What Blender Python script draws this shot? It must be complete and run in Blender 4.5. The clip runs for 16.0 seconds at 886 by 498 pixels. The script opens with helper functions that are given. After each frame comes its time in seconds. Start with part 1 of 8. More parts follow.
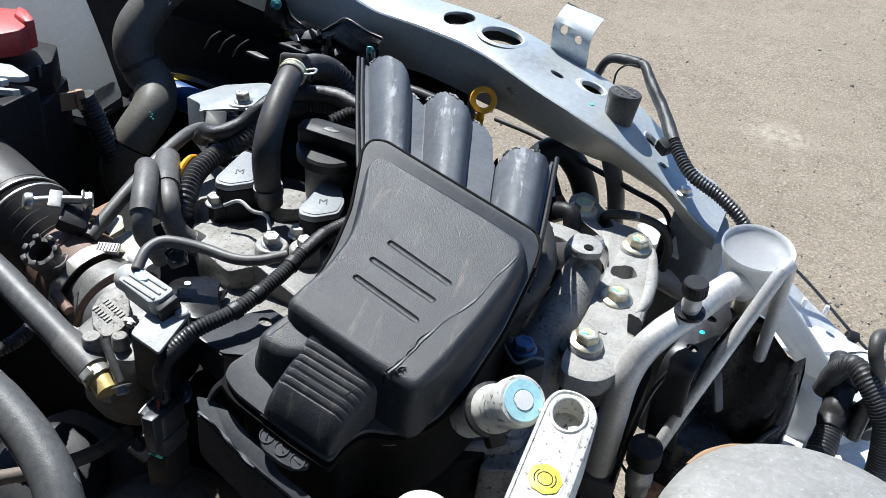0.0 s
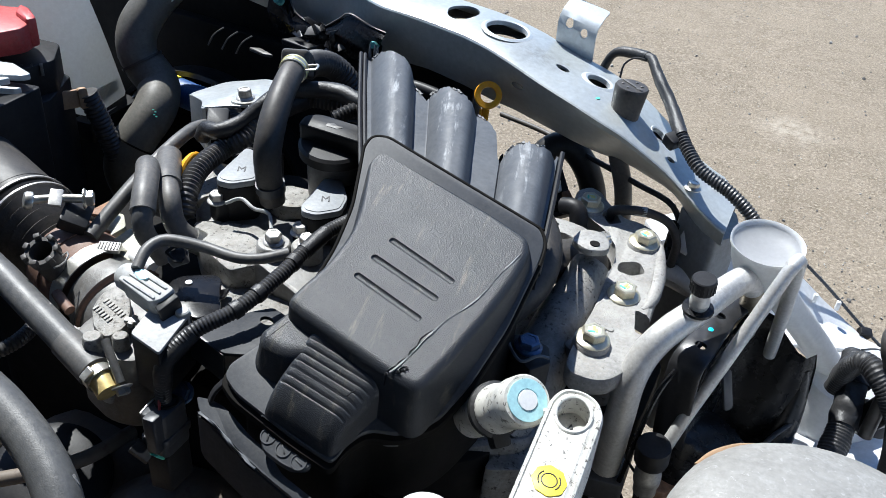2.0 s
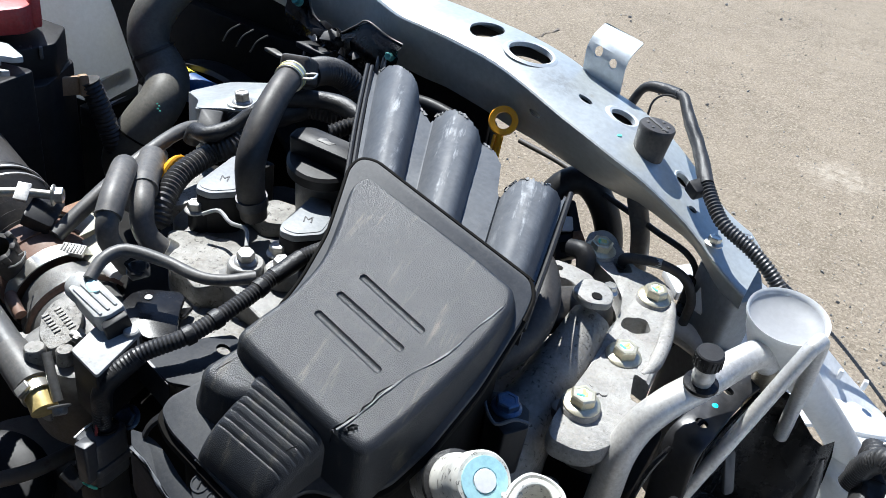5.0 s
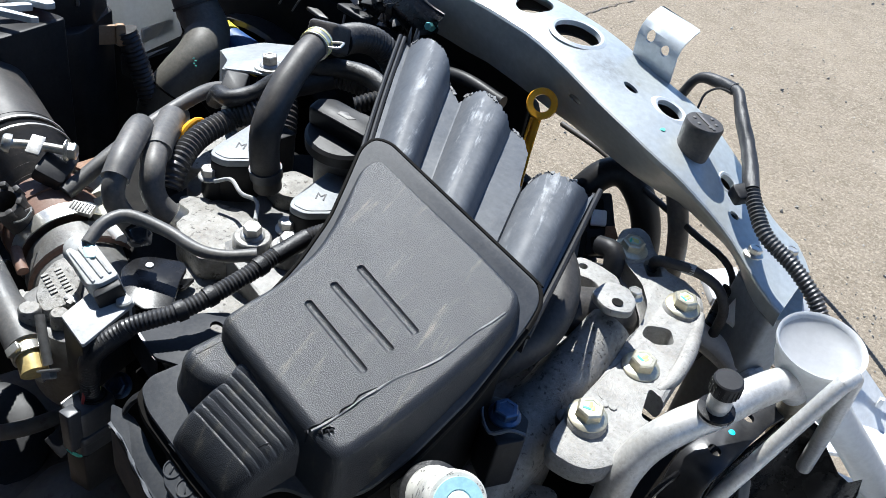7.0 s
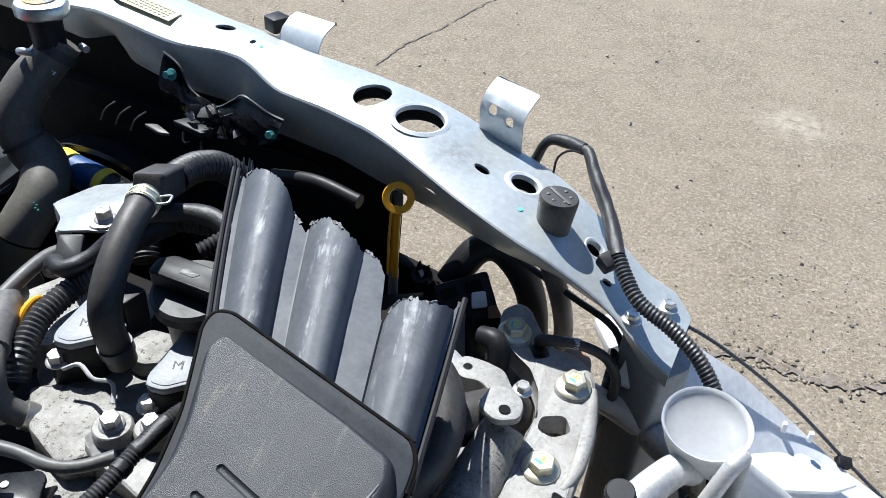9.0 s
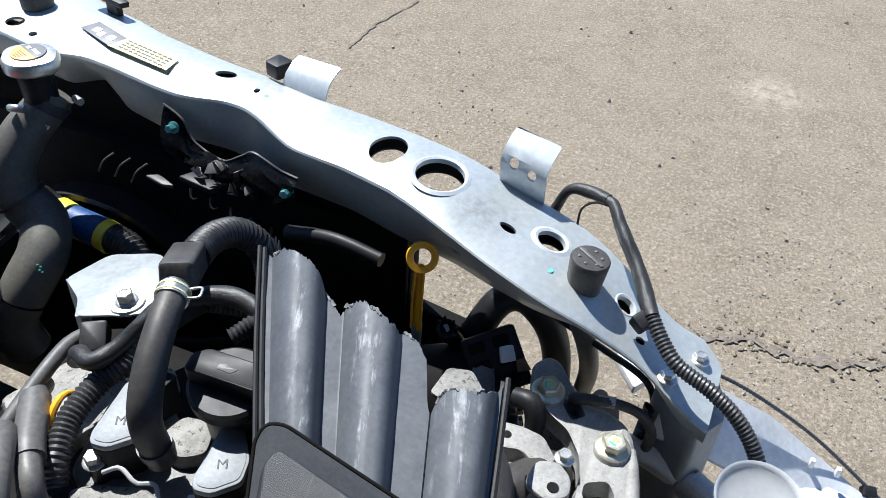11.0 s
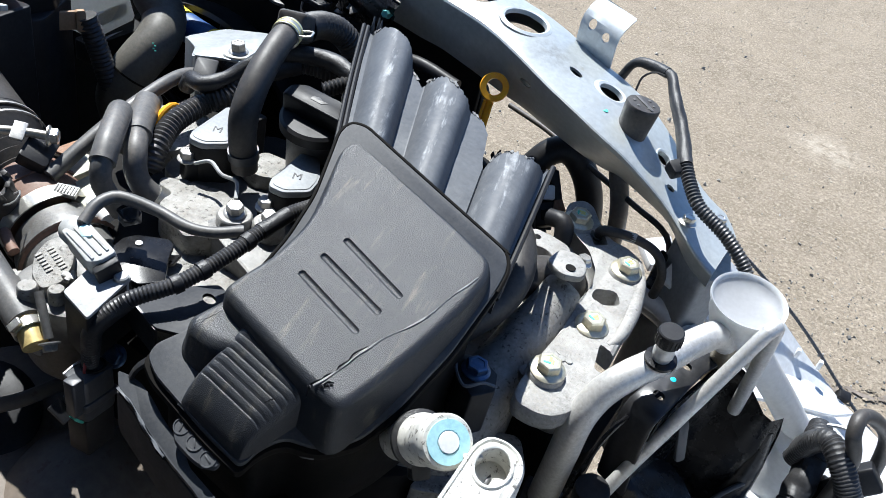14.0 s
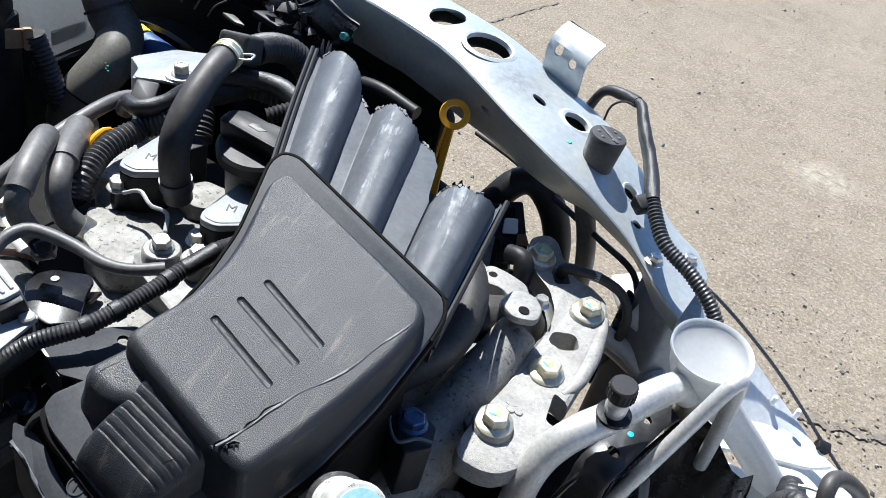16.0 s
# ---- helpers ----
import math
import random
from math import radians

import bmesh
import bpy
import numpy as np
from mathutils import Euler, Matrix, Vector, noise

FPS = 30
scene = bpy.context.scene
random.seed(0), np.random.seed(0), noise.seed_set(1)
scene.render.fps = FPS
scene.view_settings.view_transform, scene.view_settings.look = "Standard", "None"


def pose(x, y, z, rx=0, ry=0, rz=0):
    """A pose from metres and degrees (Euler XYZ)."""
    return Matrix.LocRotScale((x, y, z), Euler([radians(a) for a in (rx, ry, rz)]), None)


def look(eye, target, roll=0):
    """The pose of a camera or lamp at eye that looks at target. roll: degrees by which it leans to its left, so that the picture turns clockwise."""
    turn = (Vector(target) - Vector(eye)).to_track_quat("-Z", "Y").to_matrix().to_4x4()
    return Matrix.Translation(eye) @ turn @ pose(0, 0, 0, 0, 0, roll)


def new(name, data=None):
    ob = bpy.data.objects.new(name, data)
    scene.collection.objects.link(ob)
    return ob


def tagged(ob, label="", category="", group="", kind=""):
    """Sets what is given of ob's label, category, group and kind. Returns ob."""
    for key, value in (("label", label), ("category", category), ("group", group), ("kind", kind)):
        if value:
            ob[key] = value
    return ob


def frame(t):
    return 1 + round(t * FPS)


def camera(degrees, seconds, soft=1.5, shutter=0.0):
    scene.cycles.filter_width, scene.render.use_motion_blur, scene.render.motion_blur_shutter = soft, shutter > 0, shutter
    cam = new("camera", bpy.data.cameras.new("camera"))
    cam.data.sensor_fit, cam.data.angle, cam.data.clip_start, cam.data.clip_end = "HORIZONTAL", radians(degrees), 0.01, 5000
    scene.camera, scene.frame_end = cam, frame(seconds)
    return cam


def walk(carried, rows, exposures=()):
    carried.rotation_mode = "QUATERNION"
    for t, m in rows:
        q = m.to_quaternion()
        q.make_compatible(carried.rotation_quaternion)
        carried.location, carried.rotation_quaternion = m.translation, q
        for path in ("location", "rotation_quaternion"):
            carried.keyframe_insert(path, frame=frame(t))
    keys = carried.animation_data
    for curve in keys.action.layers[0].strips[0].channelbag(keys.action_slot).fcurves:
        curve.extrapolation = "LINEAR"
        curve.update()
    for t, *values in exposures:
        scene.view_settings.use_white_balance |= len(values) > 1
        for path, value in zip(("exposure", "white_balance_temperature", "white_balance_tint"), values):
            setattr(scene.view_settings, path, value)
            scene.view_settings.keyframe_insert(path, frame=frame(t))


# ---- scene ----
cam = camera(56.28, 16.0, soft=0.35)
PATH = [
    (0, (0.3172, -0.5064, 1.0615), (-0.2806, 0.9650, 0.0186), 7.39),
    (0.5, (0.3165, -0.5024, 1.0602), (-0.2819, 0.9657, 0.0130), 7.22),
    (1, (0.3157, -0.5038, 1.0600), (-0.2882, 0.9592, 0.0088), 7.11),
    (1.5, (0.3167, -0.5015, 1.0582), (-0.2947, 0.9572, 0.0052), 6.92),
    (2, (0.3184, -0.4972, 1.0575), (-0.2968, 0.9606, 0.0057), 6.65),
    (2.5, (0.3191, -0.5001, 1.0579), (-0.2956, 0.9624, 0.0123), 6.48),
    (3, (0.3184, -0.4995, 1.0562), (-0.2964, 0.9655, 0.0141), 6.12),
    (3.5, (0.3162, -0.5003, 1.0546), (-0.2985, 0.9682, 0.0175), 6.10),
    (3.7, (0.3162, -0.5003, 1.0532), (-0.2972, 0.9715, 0.0199), 6.22),
    (5.8, (0.3265, -0.3905, 1.0482), (-0.4174, 0.9785, -0.0392), 12.96),
    (6, (0.3170, -0.3916, 1.0519), (-0.4285, 0.9648, -0.0502), 13.14),
    (6.5, (0.3111, -0.3782, 1.0570), (-0.4562, 0.9441, -0.0711), 11.88),
    (7, (0.3279, -0.3767, 1.0522), (-0.4349, 0.9385, -0.0873), 12.76),
    (7.5, (0.3422, -0.3810, 1.0529), (-0.4177, 0.9287, -0.0948), 13.65),
    (8, (0.3551, -0.3457, 1.0760), (-0.3954, 0.9749, -0.0655), 11.95),
    (8.5, (0.3388, -0.2888, 1.1096), (-0.3363, 1.0917, -0.0076), 6.20),
    (8.7, (0.3313, -0.2948, 1.1129), (-0.3197, 1.0966, -0.0052), 5.41),
    (10.8, (0.2553, -0.2672, 1.1765), (-0.2766, 1.1039, -0.0264), 4.13),
    (11, (0.2472, -0.2621, 1.1789), (-0.2784, 1.1130, -0.0222), 4.08),
    (11.5, (0.2479, -0.3148, 1.1568), (-0.2712, 1.0755, -0.0296), 8.05),
    (12, (0.3198, -0.4062, 1.1086), (-0.2529, 1.0162, -0.0134), 14.64),
    (12.5, (0.3347, -0.4328, 1.1010), (-0.2516, 0.9779, -0.0288), 13.99),
    (13, (0.3321, -0.4399, 1.0888), (-0.2699, 0.9537, -0.0537), 14.38),
    (13.5, (0.3311, -0.4379, 1.0917), (-0.2774, 0.9498, -0.0545), 14.95),
    (14, (0.3266, -0.4340, 1.0765), (-0.2831, 0.9523, -0.0708), 15.43),
    (14.5, (0.3262, -0.4284, 1.0769), (-0.2887, 0.9613, -0.0634), 14.91),
    (15, (0.3231, -0.4275, 1.0804), (-0.2999, 0.9667, -0.0502), 14.20),
    (15.5, (0.3265, -0.4101, 1.0786), (-0.3173, 0.9891, -0.0340), 13.73),
    (16, (0.3403, -0.3725, 1.0707), (-0.2959, 1.0287, -0.0435), 15.83),
]
walk(cam, [(t, look(eye, target, roll)) for t, eye, target, roll in PATH], [(0.0, 0.87, 5380, 10), (3.5, 0.87, 5380, 10), (6.0, 1.03, 5380, 10), (7.5, 1.03, 5380, 10), (8.5, 0.93, 5380, 10), (11.0, 0.82, 5380, 10), (12.0, 0.84, 5380, 10), (13.5, 1.03, 5380, 10), (16.0, 1.03, 5380, 10)])

# ---- world and sun ----
SUN_EL, SUN_AZ = radians(58), math.atan2(-0.88, 0.475)
world = bpy.data.worlds.new("sky")
scene.world = world
world.use_nodes = True
_nt = world.node_tree
_sky = _nt.nodes.new("ShaderNodeTexSky")
_sky.sky_type = "NISHITA"
_sky.sun_disc = False
_sky.sun_elevation, _sky.sun_rotation = SUN_EL, SUN_AZ
_sky.ozone_density, _sky.dust_density = 3.0, 0.4
_nt.links.new(_sky.outputs[0], _nt.nodes["Background"].inputs[0])
_nt.nodes["Background"].inputs[1].default_value = 0.066
sun = new("sun", bpy.data.lights.new("sun", "SUN"))
sun.data.energy, sun.data.angle, sun.data.color = 5.0, radians(0.53), (1.0, 0.90, 0.73)
_d = Vector((math.sin(SUN_AZ) * math.cos(SUN_EL), math.cos(SUN_AZ) * math.cos(SUN_EL), math.sin(SUN_EL)))
sun.matrix_world = look(tuple(_d * 10), (0, 0, 0))


# ---- building helpers ----
def lerp(a, b, k):
    return a + (b - a) * k


def mesh_of(name, bm, material, sharp=38):
    bmesh.ops.recalc_face_normals(bm, faces=bm.faces[:])
    me = bpy.data.meshes.new(name)
    bm.to_mesh(me)
    bm.free()
    me.polygons.foreach_set("use_smooth", [True] * len(me.polygons))
    me.set_sharp_from_angle(angle=radians(sharp))
    for m in material if isinstance(material, (list, tuple)) else [material]:
        me.materials.append(m)
    return me


ORIGIN = {}


def thing(name, at, label, category, group="", kind=""):
    ob = new(name)
    ob.location = at
    ORIGIN[ob.name] = Vector(at)
    return tagged(ob, label, category, group, kind)


def part(name, bm, material, parent, label="", sharp=38):
    """A mesh in world coordinates, hung under a thing or a part."""
    at = ORIGIN[parent.name]
    me = mesh_of(name, bm, material, sharp)
    me.transform(Matrix.Translation(-at))
    ob = new(name, me)
    ob.parent = parent
    ORIGIN[ob.name] = at
    return tagged(ob, label)


def solo(name, bm, material, at, label, category, group="", kind="", sharp=38):
    """A thing of one mesh, which may carry parts."""
    me = mesh_of(name, bm, material, sharp)
    me.transform(Matrix.Translation(-Vector(at)))
    ob = new(name, me)
    ob.location = at
    ORIGIN[ob.name] = Vector(at)
    return tagged(ob, label, category, group, kind)


def add_loft(bm, rings, cap0=True, cap1=True, closed=True):
    loops = [[bm.verts.new(p) for p in ring] for ring in rings]
    n = len(loops[0])
    for a, b in zip(loops, loops[1:]):
        for k in range(n if closed else n - 1):
            bm.faces.new((a[k], a[(k + 1) % n], b[(k + 1) % n], b[k]))
    if cap0:
        bm.faces.new(loops[0][::-1])
    if cap1:
        bm.faces.new(loops[-1])
    return bm


def loft(rings, cap0=True, cap1=True, closed=True):
    return add_loft(bmesh.new(), rings, cap0, cap1, closed)


def rounded(pts, r, k=4):
    """A polygon with rounded corners, k + 1 points each."""
    out, n = [], len(pts)
    for i, p in enumerate(pts):
        a, b, c = Vector(pts[i - 1]), Vector(p), Vector(pts[(i + 1) % n])
        u, v = a - b, c - b
        d = min(r, 0.45 * u.length, 0.45 * v.length)
        s, e = b + u.normalized() * d, b + v.normalized() * d
        for j in range(k + 1):
            w = j / k
            out.append((1 - w) ** 2 * s + 2 * w * (1 - w) * b + w * w * e)
    return out


def add_slab(bm, pts, z0, z1, r=0.003, edge=0.0015, m=None, k=4):
    """An upright plate with a rounded outline and softened upper and lower edges; z0, z1 numbers or functions of x, y."""
    ring = rounded([Vector((p[0], p[1])) for p in pts], r, k)
    cx = sum((p for p in ring), Vector((0, 0))) / len(ring)

    def inset(q, d):
        v = cx - q
        return q + v.normalized() * min(d, v.length)

    def zz(f, q):
        return f(q.x, q.y) if callable(f) else f

    rows = []
    for f, sgn, order in ((z0, 1, ((edge, 0), (edge * 0.3, 0.3 * edge), (0, edge))), (z1, -1, ((0, edge), (edge * 0.3, edge * 0.3), (edge, 0)))):
        for d, up in order:
            rows.append([Vector((*inset(q, d), zz(f, q) + sgn * up)) for q in ring])
    if m is not None:
        rows = [[m @ p for p in row] for row in rows]
    return add_loft(bm, rows)


def slab(pts, z0, z1, r=0.003, edge=0.0015, m=None, k=4):
    return add_slab(bmesh.new(), pts, z0, z1, r, edge, m, k)


def rect(w, h):
    return [(-w / 2, -h / 2), (w / 2, -h / 2), (w / 2, h / 2), (-w / 2, h / 2)]


def circle(r, n=24, x=0.0, y=0.0, squash=1.0):
    return [(x + r * math.cos(2 * math.pi * i / n), y + r * squash * math.sin(2 * math.pi * i / n)) for i in range(n)]


def add_lathe(bm, profile, m=None, n=28, cap0=True, cap1=True):
    rows = [[Vector((r * math.cos(2 * math.pi * i / n), r * math.sin(2 * math.pi * i / n), z)) for i in range(n)] for r, z in profile]
    if m is not None:
        rows = [[m @ p for p in row] for row in rows]
    return add_loft(bm, rows, cap0, cap1)


def lathe(profile, m=None, n=28, cap0=True, cap1=True):
    return add_lathe(bmesh.new(), profile, m, n, cap0, cap1)


def spline(pts, step):
    """A smooth line through the points, in even steps."""
    p = [Vector(q) for q in pts]
    p = [2 * p[0] - p[1], *p, 2 * p[-1] - p[-2]]
    raw = []
    for i in range(1, len(p) - 2):
        for j in range(16):
            t = j / 16
            a, b, c, d = p[i - 1 : i + 3]
            raw.append(0.5 * (2 * b + (c - a) * t + (2 * a - 5 * b + 4 * c - d) * t * t + (3 * b - a - 3 * c + d) * t**3))
    raw.append(p[-2])
    dist = [0.0]
    for a, b in zip(raw, raw[1:]):
        dist.append(dist[-1] + (b - a).length)
    n = max(2, round(dist[-1] / step))
    out, i = [], 0
    for k in range(n + 1):
        s = dist[-1] * k / n
        while i < len(raw) - 2 and dist[i + 1] < s:
            i += 1
        out.append(raw[i].lerp(raw[i + 1], (s - dist[i]) / max(1e-9, dist[i + 1] - dist[i])))
    return out, dist[-1]


def frames(line):
    """Two crosswise directions at each point of a line."""
    t0 = (line[1] - line[0]).normalized()
    u = t0.orthogonal().normalized()
    out = []
    for i, p in enumerate(line):
        t = (line[min(i + 1, len(line) - 1)] - line[max(i - 1, 0)]).normalized()
        u = (u - t * u.dot(t)).normalized()
        out.append((t, u, t.cross(u)))
    return out


def add_tube(bm, pts, r, seg=16, step=0.005, rib=None, wob=0.0, caps=True, flat=1.0):
    """A hose along the points. r: a number, or one radius for each point; rib: (pitch, depth) of its corrugation; wob: unevenness."""
    if rib:
        step = rib[0] / 4
    line, length = spline(pts, step)
    radii = [r] * 2 if not isinstance(r, (list, tuple)) else list(r)
    rows = []
    for i, (p, (t, u, v)) in enumerate(zip(line, frames(line))):
        s = i / (len(line) - 1) * (len(radii) - 1)
        k = min(int(s), len(radii) - 2)
        rad = lerp(radii[k], radii[k + 1], s - k)
        if rib:
            rad -= rib[1] * (0.0, 0.5, 1.0, 0.5)[i % 4]
        row = []
        for j in range(seg):
            a = 2 * math.pi * j / seg
            q = rad * (1 + (wob * noise.noise(p * 90 + Vector((math.cos(a), math.sin(a), 0)) * 1.3) if wob else 0))
            row.append(p + (u * math.cos(a) * flat + v * math.sin(a)) * q)
        rows.append(row)
    return add_loft(bm, rows, caps, caps)


def tube(pts, r, seg=16, step=0.005, rib=None, wob=0.0, caps=True, flat=1.0):
    return add_tube(bmesh.new(), pts, r, seg, step, rib, wob, caps, flat)


def band(pts, at, r, width, thick=0.0012, seg=24):
    """A clamp band round the hose along pts, at the share `at` of its length."""
    line, length = spline(pts, 0.001)
    i = int(at * (len(line) - 1))
    t, u, v = frames(line)[i]
    m = Matrix.Translation(line[i]) @ Matrix((u, v, t)).transposed().to_4x4()
    prof = [(r, -width / 2), (r + thick, -width / 2), (r + thick, width / 2), (r, width / 2), (r, -width / 2)]
    return lathe(prof, m, seg, False, False), m


def axis_frame(at, axis, up=(0, 0, 1)):
    """A pose whose z runs along axis."""
    z = Vector(axis).normalized()
    x = Vector(up).cross(z)
    x = x.normalized() if x.length > 1e-4 else z.orthogonal().normalized()
    return Matrix.Translation(at) @ Matrix((x, z.cross(x), z)).transposed().to_4x4()


def cut(me, cutters):
    """The mesh me less the cutters, which are bmeshes."""
    body = bpy.data.objects.new("body", me)
    scene.collection.objects.link(body)
    gone = []
    for bm in cutters:
        bmesh.ops.recalc_face_normals(bm, faces=bm.faces[:])
        cm = bpy.data.meshes.new("cutter")
        bm.to_mesh(cm)
        bm.free()
        co = bpy.data.objects.new("cutter", cm)
        scene.collection.objects.link(co)
        mod = body.modifiers.new("cut", "BOOLEAN")
        mod.operation, mod.object, mod.solver = "DIFFERENCE", co, "EXACT"
        gone.append(co)
    done = bpy.data.meshes.new_from_object(body.evaluated_get(bpy.context.evaluated_depsgraph_get()))
    for o in (body, *gone):
        data = o.data
        bpy.data.objects.remove(o)
        bpy.data.meshes.remove(data)
    return done


def cut_bm(bm, cutters):
    """As cut(), from a bmesh to a bmesh."""
    bmesh.ops.recalc_face_normals(bm, faces=bm.faces[:])
    me = bpy.data.meshes.new("whole")
    bm.to_mesh(me)
    bm.free()
    done = cut(me, cutters)
    out = bmesh.new()
    out.from_mesh(done)
    bpy.data.meshes.remove(done)
    return out


def text_bm(text, size, m, depth=0.0003):
    cu = bpy.data.curves.new("text", "FONT")
    cu.body, cu.size, cu.extrude, cu.align_x, cu.align_y = text, size, depth, "CENTER", "CENTER"
    ob = bpy.data.objects.new("text", cu)
    scene.collection.objects.link(ob)
    me = bpy.data.meshes.new_from_object(ob.evaluated_get(bpy.context.evaluated_depsgraph_get()))
    bpy.data.objects.remove(ob)
    bm = bmesh.new()
    bm.from_mesh(me)
    bmesh.ops.transform(bm, matrix=m, verts=bm.verts[:])
    bpy.data.meshes.remove(me)
    return bm


# ---- materials ----
def surface(name, dark, light, rough=0.5, metal=0.0, scale=60.0, fine=900.0, bump=0.15, grain="noise", dust=0.0, dust_color=(0.35, 0.32, 0.28),
            spots=0.0, spot_color=(0.05, 0.04, 0.03), stretch=(1, 1, 1), turn=(0, 0, 0), streak=0.0, streak_color=(0.5, 0.5, 0.5), coat=0.0, trans=0.0, vary=0.0, spec=0.5, dist=0.0006, spot_from=0.58, stain=None, streak_from=0.56, wear=""):
    """A procedural material: two tones that drift over the surface, a fine grain, dust, spots and streaks of wear."""
    mt = bpy.data.materials.new(name)
    mt.use_nodes = True
    nt = mt.node_tree
    no, ln = nt.nodes, nt.links.new
    bsdf = no["Principled BSDF"]
    co = no.new("ShaderNodeTexCoord").outputs["Object"]

    def noise_at(sc, detail=4.0, roughness=0.6, source=None):
        n = no.new("ShaderNodeTexNoise")
        n.inputs["Scale"].default_value, n.inputs["Detail"].default_value, n.inputs["Roughness"].default_value = sc, detail, roughness
        ln(source or co, n.inputs["Vector"])
        return n.outputs["Fac"]

    def ramp(fac, lo, hi):
        r = no.new("ShaderNodeMapRange")
        r.inputs["From Min"].default_value, r.inputs["From Max"].default_value = lo, hi
        ln(fac, r.inputs["Value"])
        return r.outputs["Result"]

    def times(a, b):
        m = no.new("ShaderNodeMath")
        m.operation = "MULTIPLY"
        ln(a, m.inputs[0])
        if isinstance(b, float):
            m.inputs[1].default_value = b
        else:
            ln(b, m.inputs[1])
        return m.outputs[0]

    def blend(fac, a, b):
        m = no.new("ShaderNodeMix")
        m.data_type = "RGBA"
        ln(fac, m.inputs[0])
        for sock, v in ((m.inputs[6], a), (m.inputs[7], b)):
            if isinstance(v, tuple):
                sock.default_value = (*v, 1)
            else:
                ln(v, sock)
        return m.outputs[2]

    broad, small = noise_at(scale), noise_at(fine * 0.4, 3)
    color = blend(ramp(broad, 0.3, 0.7), dark, light)
    color = blend(times(ramp(small, 0.35, 0.75), 0.45), color, tuple(min(1, c * 1.4) for c in light))
    color = blend(times(ramp(noise_at(fine * 0.22, 5, 0.7), 0.56, 0.70), 0.22 if dust else 0.0), color, dust_color)
    if vary:
        info = no.new("ShaderNodeObjectInfo")
        color = blend(times(info.outputs["Random"], float(vary)), color, tuple(c * 0.5 for c in dark))
    if dust:
        d = times(times(ramp(noise_at(scale * 0.6, 8, 0.75), 0.42, 0.72), ramp(noise_at(scale * 9, 3), 0.35, 0.65)), float(dust))
        color = blend(d, color, dust_color)
    if streak:
        mp = no.new("ShaderNodeMapping")
        mp.vector_type = "TEXTURE"
        mp.inputs["Rotation"].default_value = [radians(a) for a in turn]
        mp.inputs["Scale"].default_value = [1 / q for q in stretch]
        ln(co, mp.inputs["Vector"])
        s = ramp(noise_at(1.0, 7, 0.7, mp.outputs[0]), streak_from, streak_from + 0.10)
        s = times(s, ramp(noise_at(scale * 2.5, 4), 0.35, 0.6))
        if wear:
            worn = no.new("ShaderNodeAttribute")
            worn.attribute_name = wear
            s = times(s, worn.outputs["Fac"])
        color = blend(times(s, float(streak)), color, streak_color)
    if spots:
        sp = ramp(noise_at(scale * 5, 5, 0.7), spot_from, spot_from + 0.06)
        color = blend(times(sp, float(spots)), color, spot_color)
    if stain:
        far = no.new("ShaderNodeVectorMath")
        far.operation = "DISTANCE"
        far.inputs[1].default_value = stain[:3]
        ln(co, far.inputs[0])
        near = no.new("ShaderNodeMapRange")
        near.inputs["From Min"].default_value, near.inputs["From Max"].default_value = 0.0, stain[3]
        near.inputs["To Min"].default_value, near.inputs["To Max"].default_value = 1.0, 0.0
        ln(far.outputs["Value"], near.inputs["Value"])
        color = blend(times(times(near.outputs[0], ramp(noise_at(160, 8, 0.75), 0.36, 0.66)), 0.75), color, (0.20, 0.19, 0.16))
    ln(color, bsdf.inputs["Base Color"])
    rr = no.new("ShaderNodeMapRange")
    rr.inputs["To Min"].default_value, rr.inputs["To Max"].default_value = max(0.03, rough - 0.12), min(1, rough + 0.14)
    ln(noise_at(scale * 1.7, 6), rr.inputs["Value"])
    ln(rr.outputs[0], bsdf.inputs["Roughness"])
    bsdf.inputs["Metallic"].default_value = metal
    bsdf.inputs["Specular IOR Level"].default_value = spec
    bsdf.inputs["Coat Weight"].default_value = coat
    bsdf.inputs["Coat Roughness"].default_value = 0.12
    if trans:
        bsdf.inputs["Subsurface Weight"].default_value = trans
        bsdf.inputs["Subsurface Radius"].default_value = (0.02, 0.02, 0.02)
        bsdf.inputs["Subsurface Scale"].default_value = 0.6
    if bump:
        if grain == "leather":
            v = no.new("ShaderNodeTexVoronoi")
            v.inputs["Scale"].default_value = fine
            ln(co, v.inputs["Vector"])
            h = v.outputs["Distance"]
        else:
            h = noise_at(fine, 5, 0.65)
        b = no.new("ShaderNodeBump")
        b.inputs["Strength"].default_value, b.inputs["Distance"].default_value = bump, dist
        ln(h, b.inputs["Height"])
        ln(b.outputs[0], bsdf.inputs["Normal"])
    return mt


def let_light_through(mt, share):
    """Lets part of the light through a thin plastic wall."""
    nt = mt.node_tree
    out, bsdf = nt.nodes["Material Output"], nt.nodes["Principled BSDF"]
    tr = nt.nodes.new("ShaderNodeBsdfTranslucent")
    tr.inputs["Color"].default_value = (0.82, 0.83, 0.82, 1)
    mx = nt.nodes.new("ShaderNodeMixShader")
    mx.inputs[0].default_value = share
    nt.links.new(bsdf.outputs[0], mx.inputs[1])
    nt.links.new(tr.outputs[0], mx.inputs[2])
    nt.links.new(mx.outputs[0], out.inputs["Surface"])
    return mt


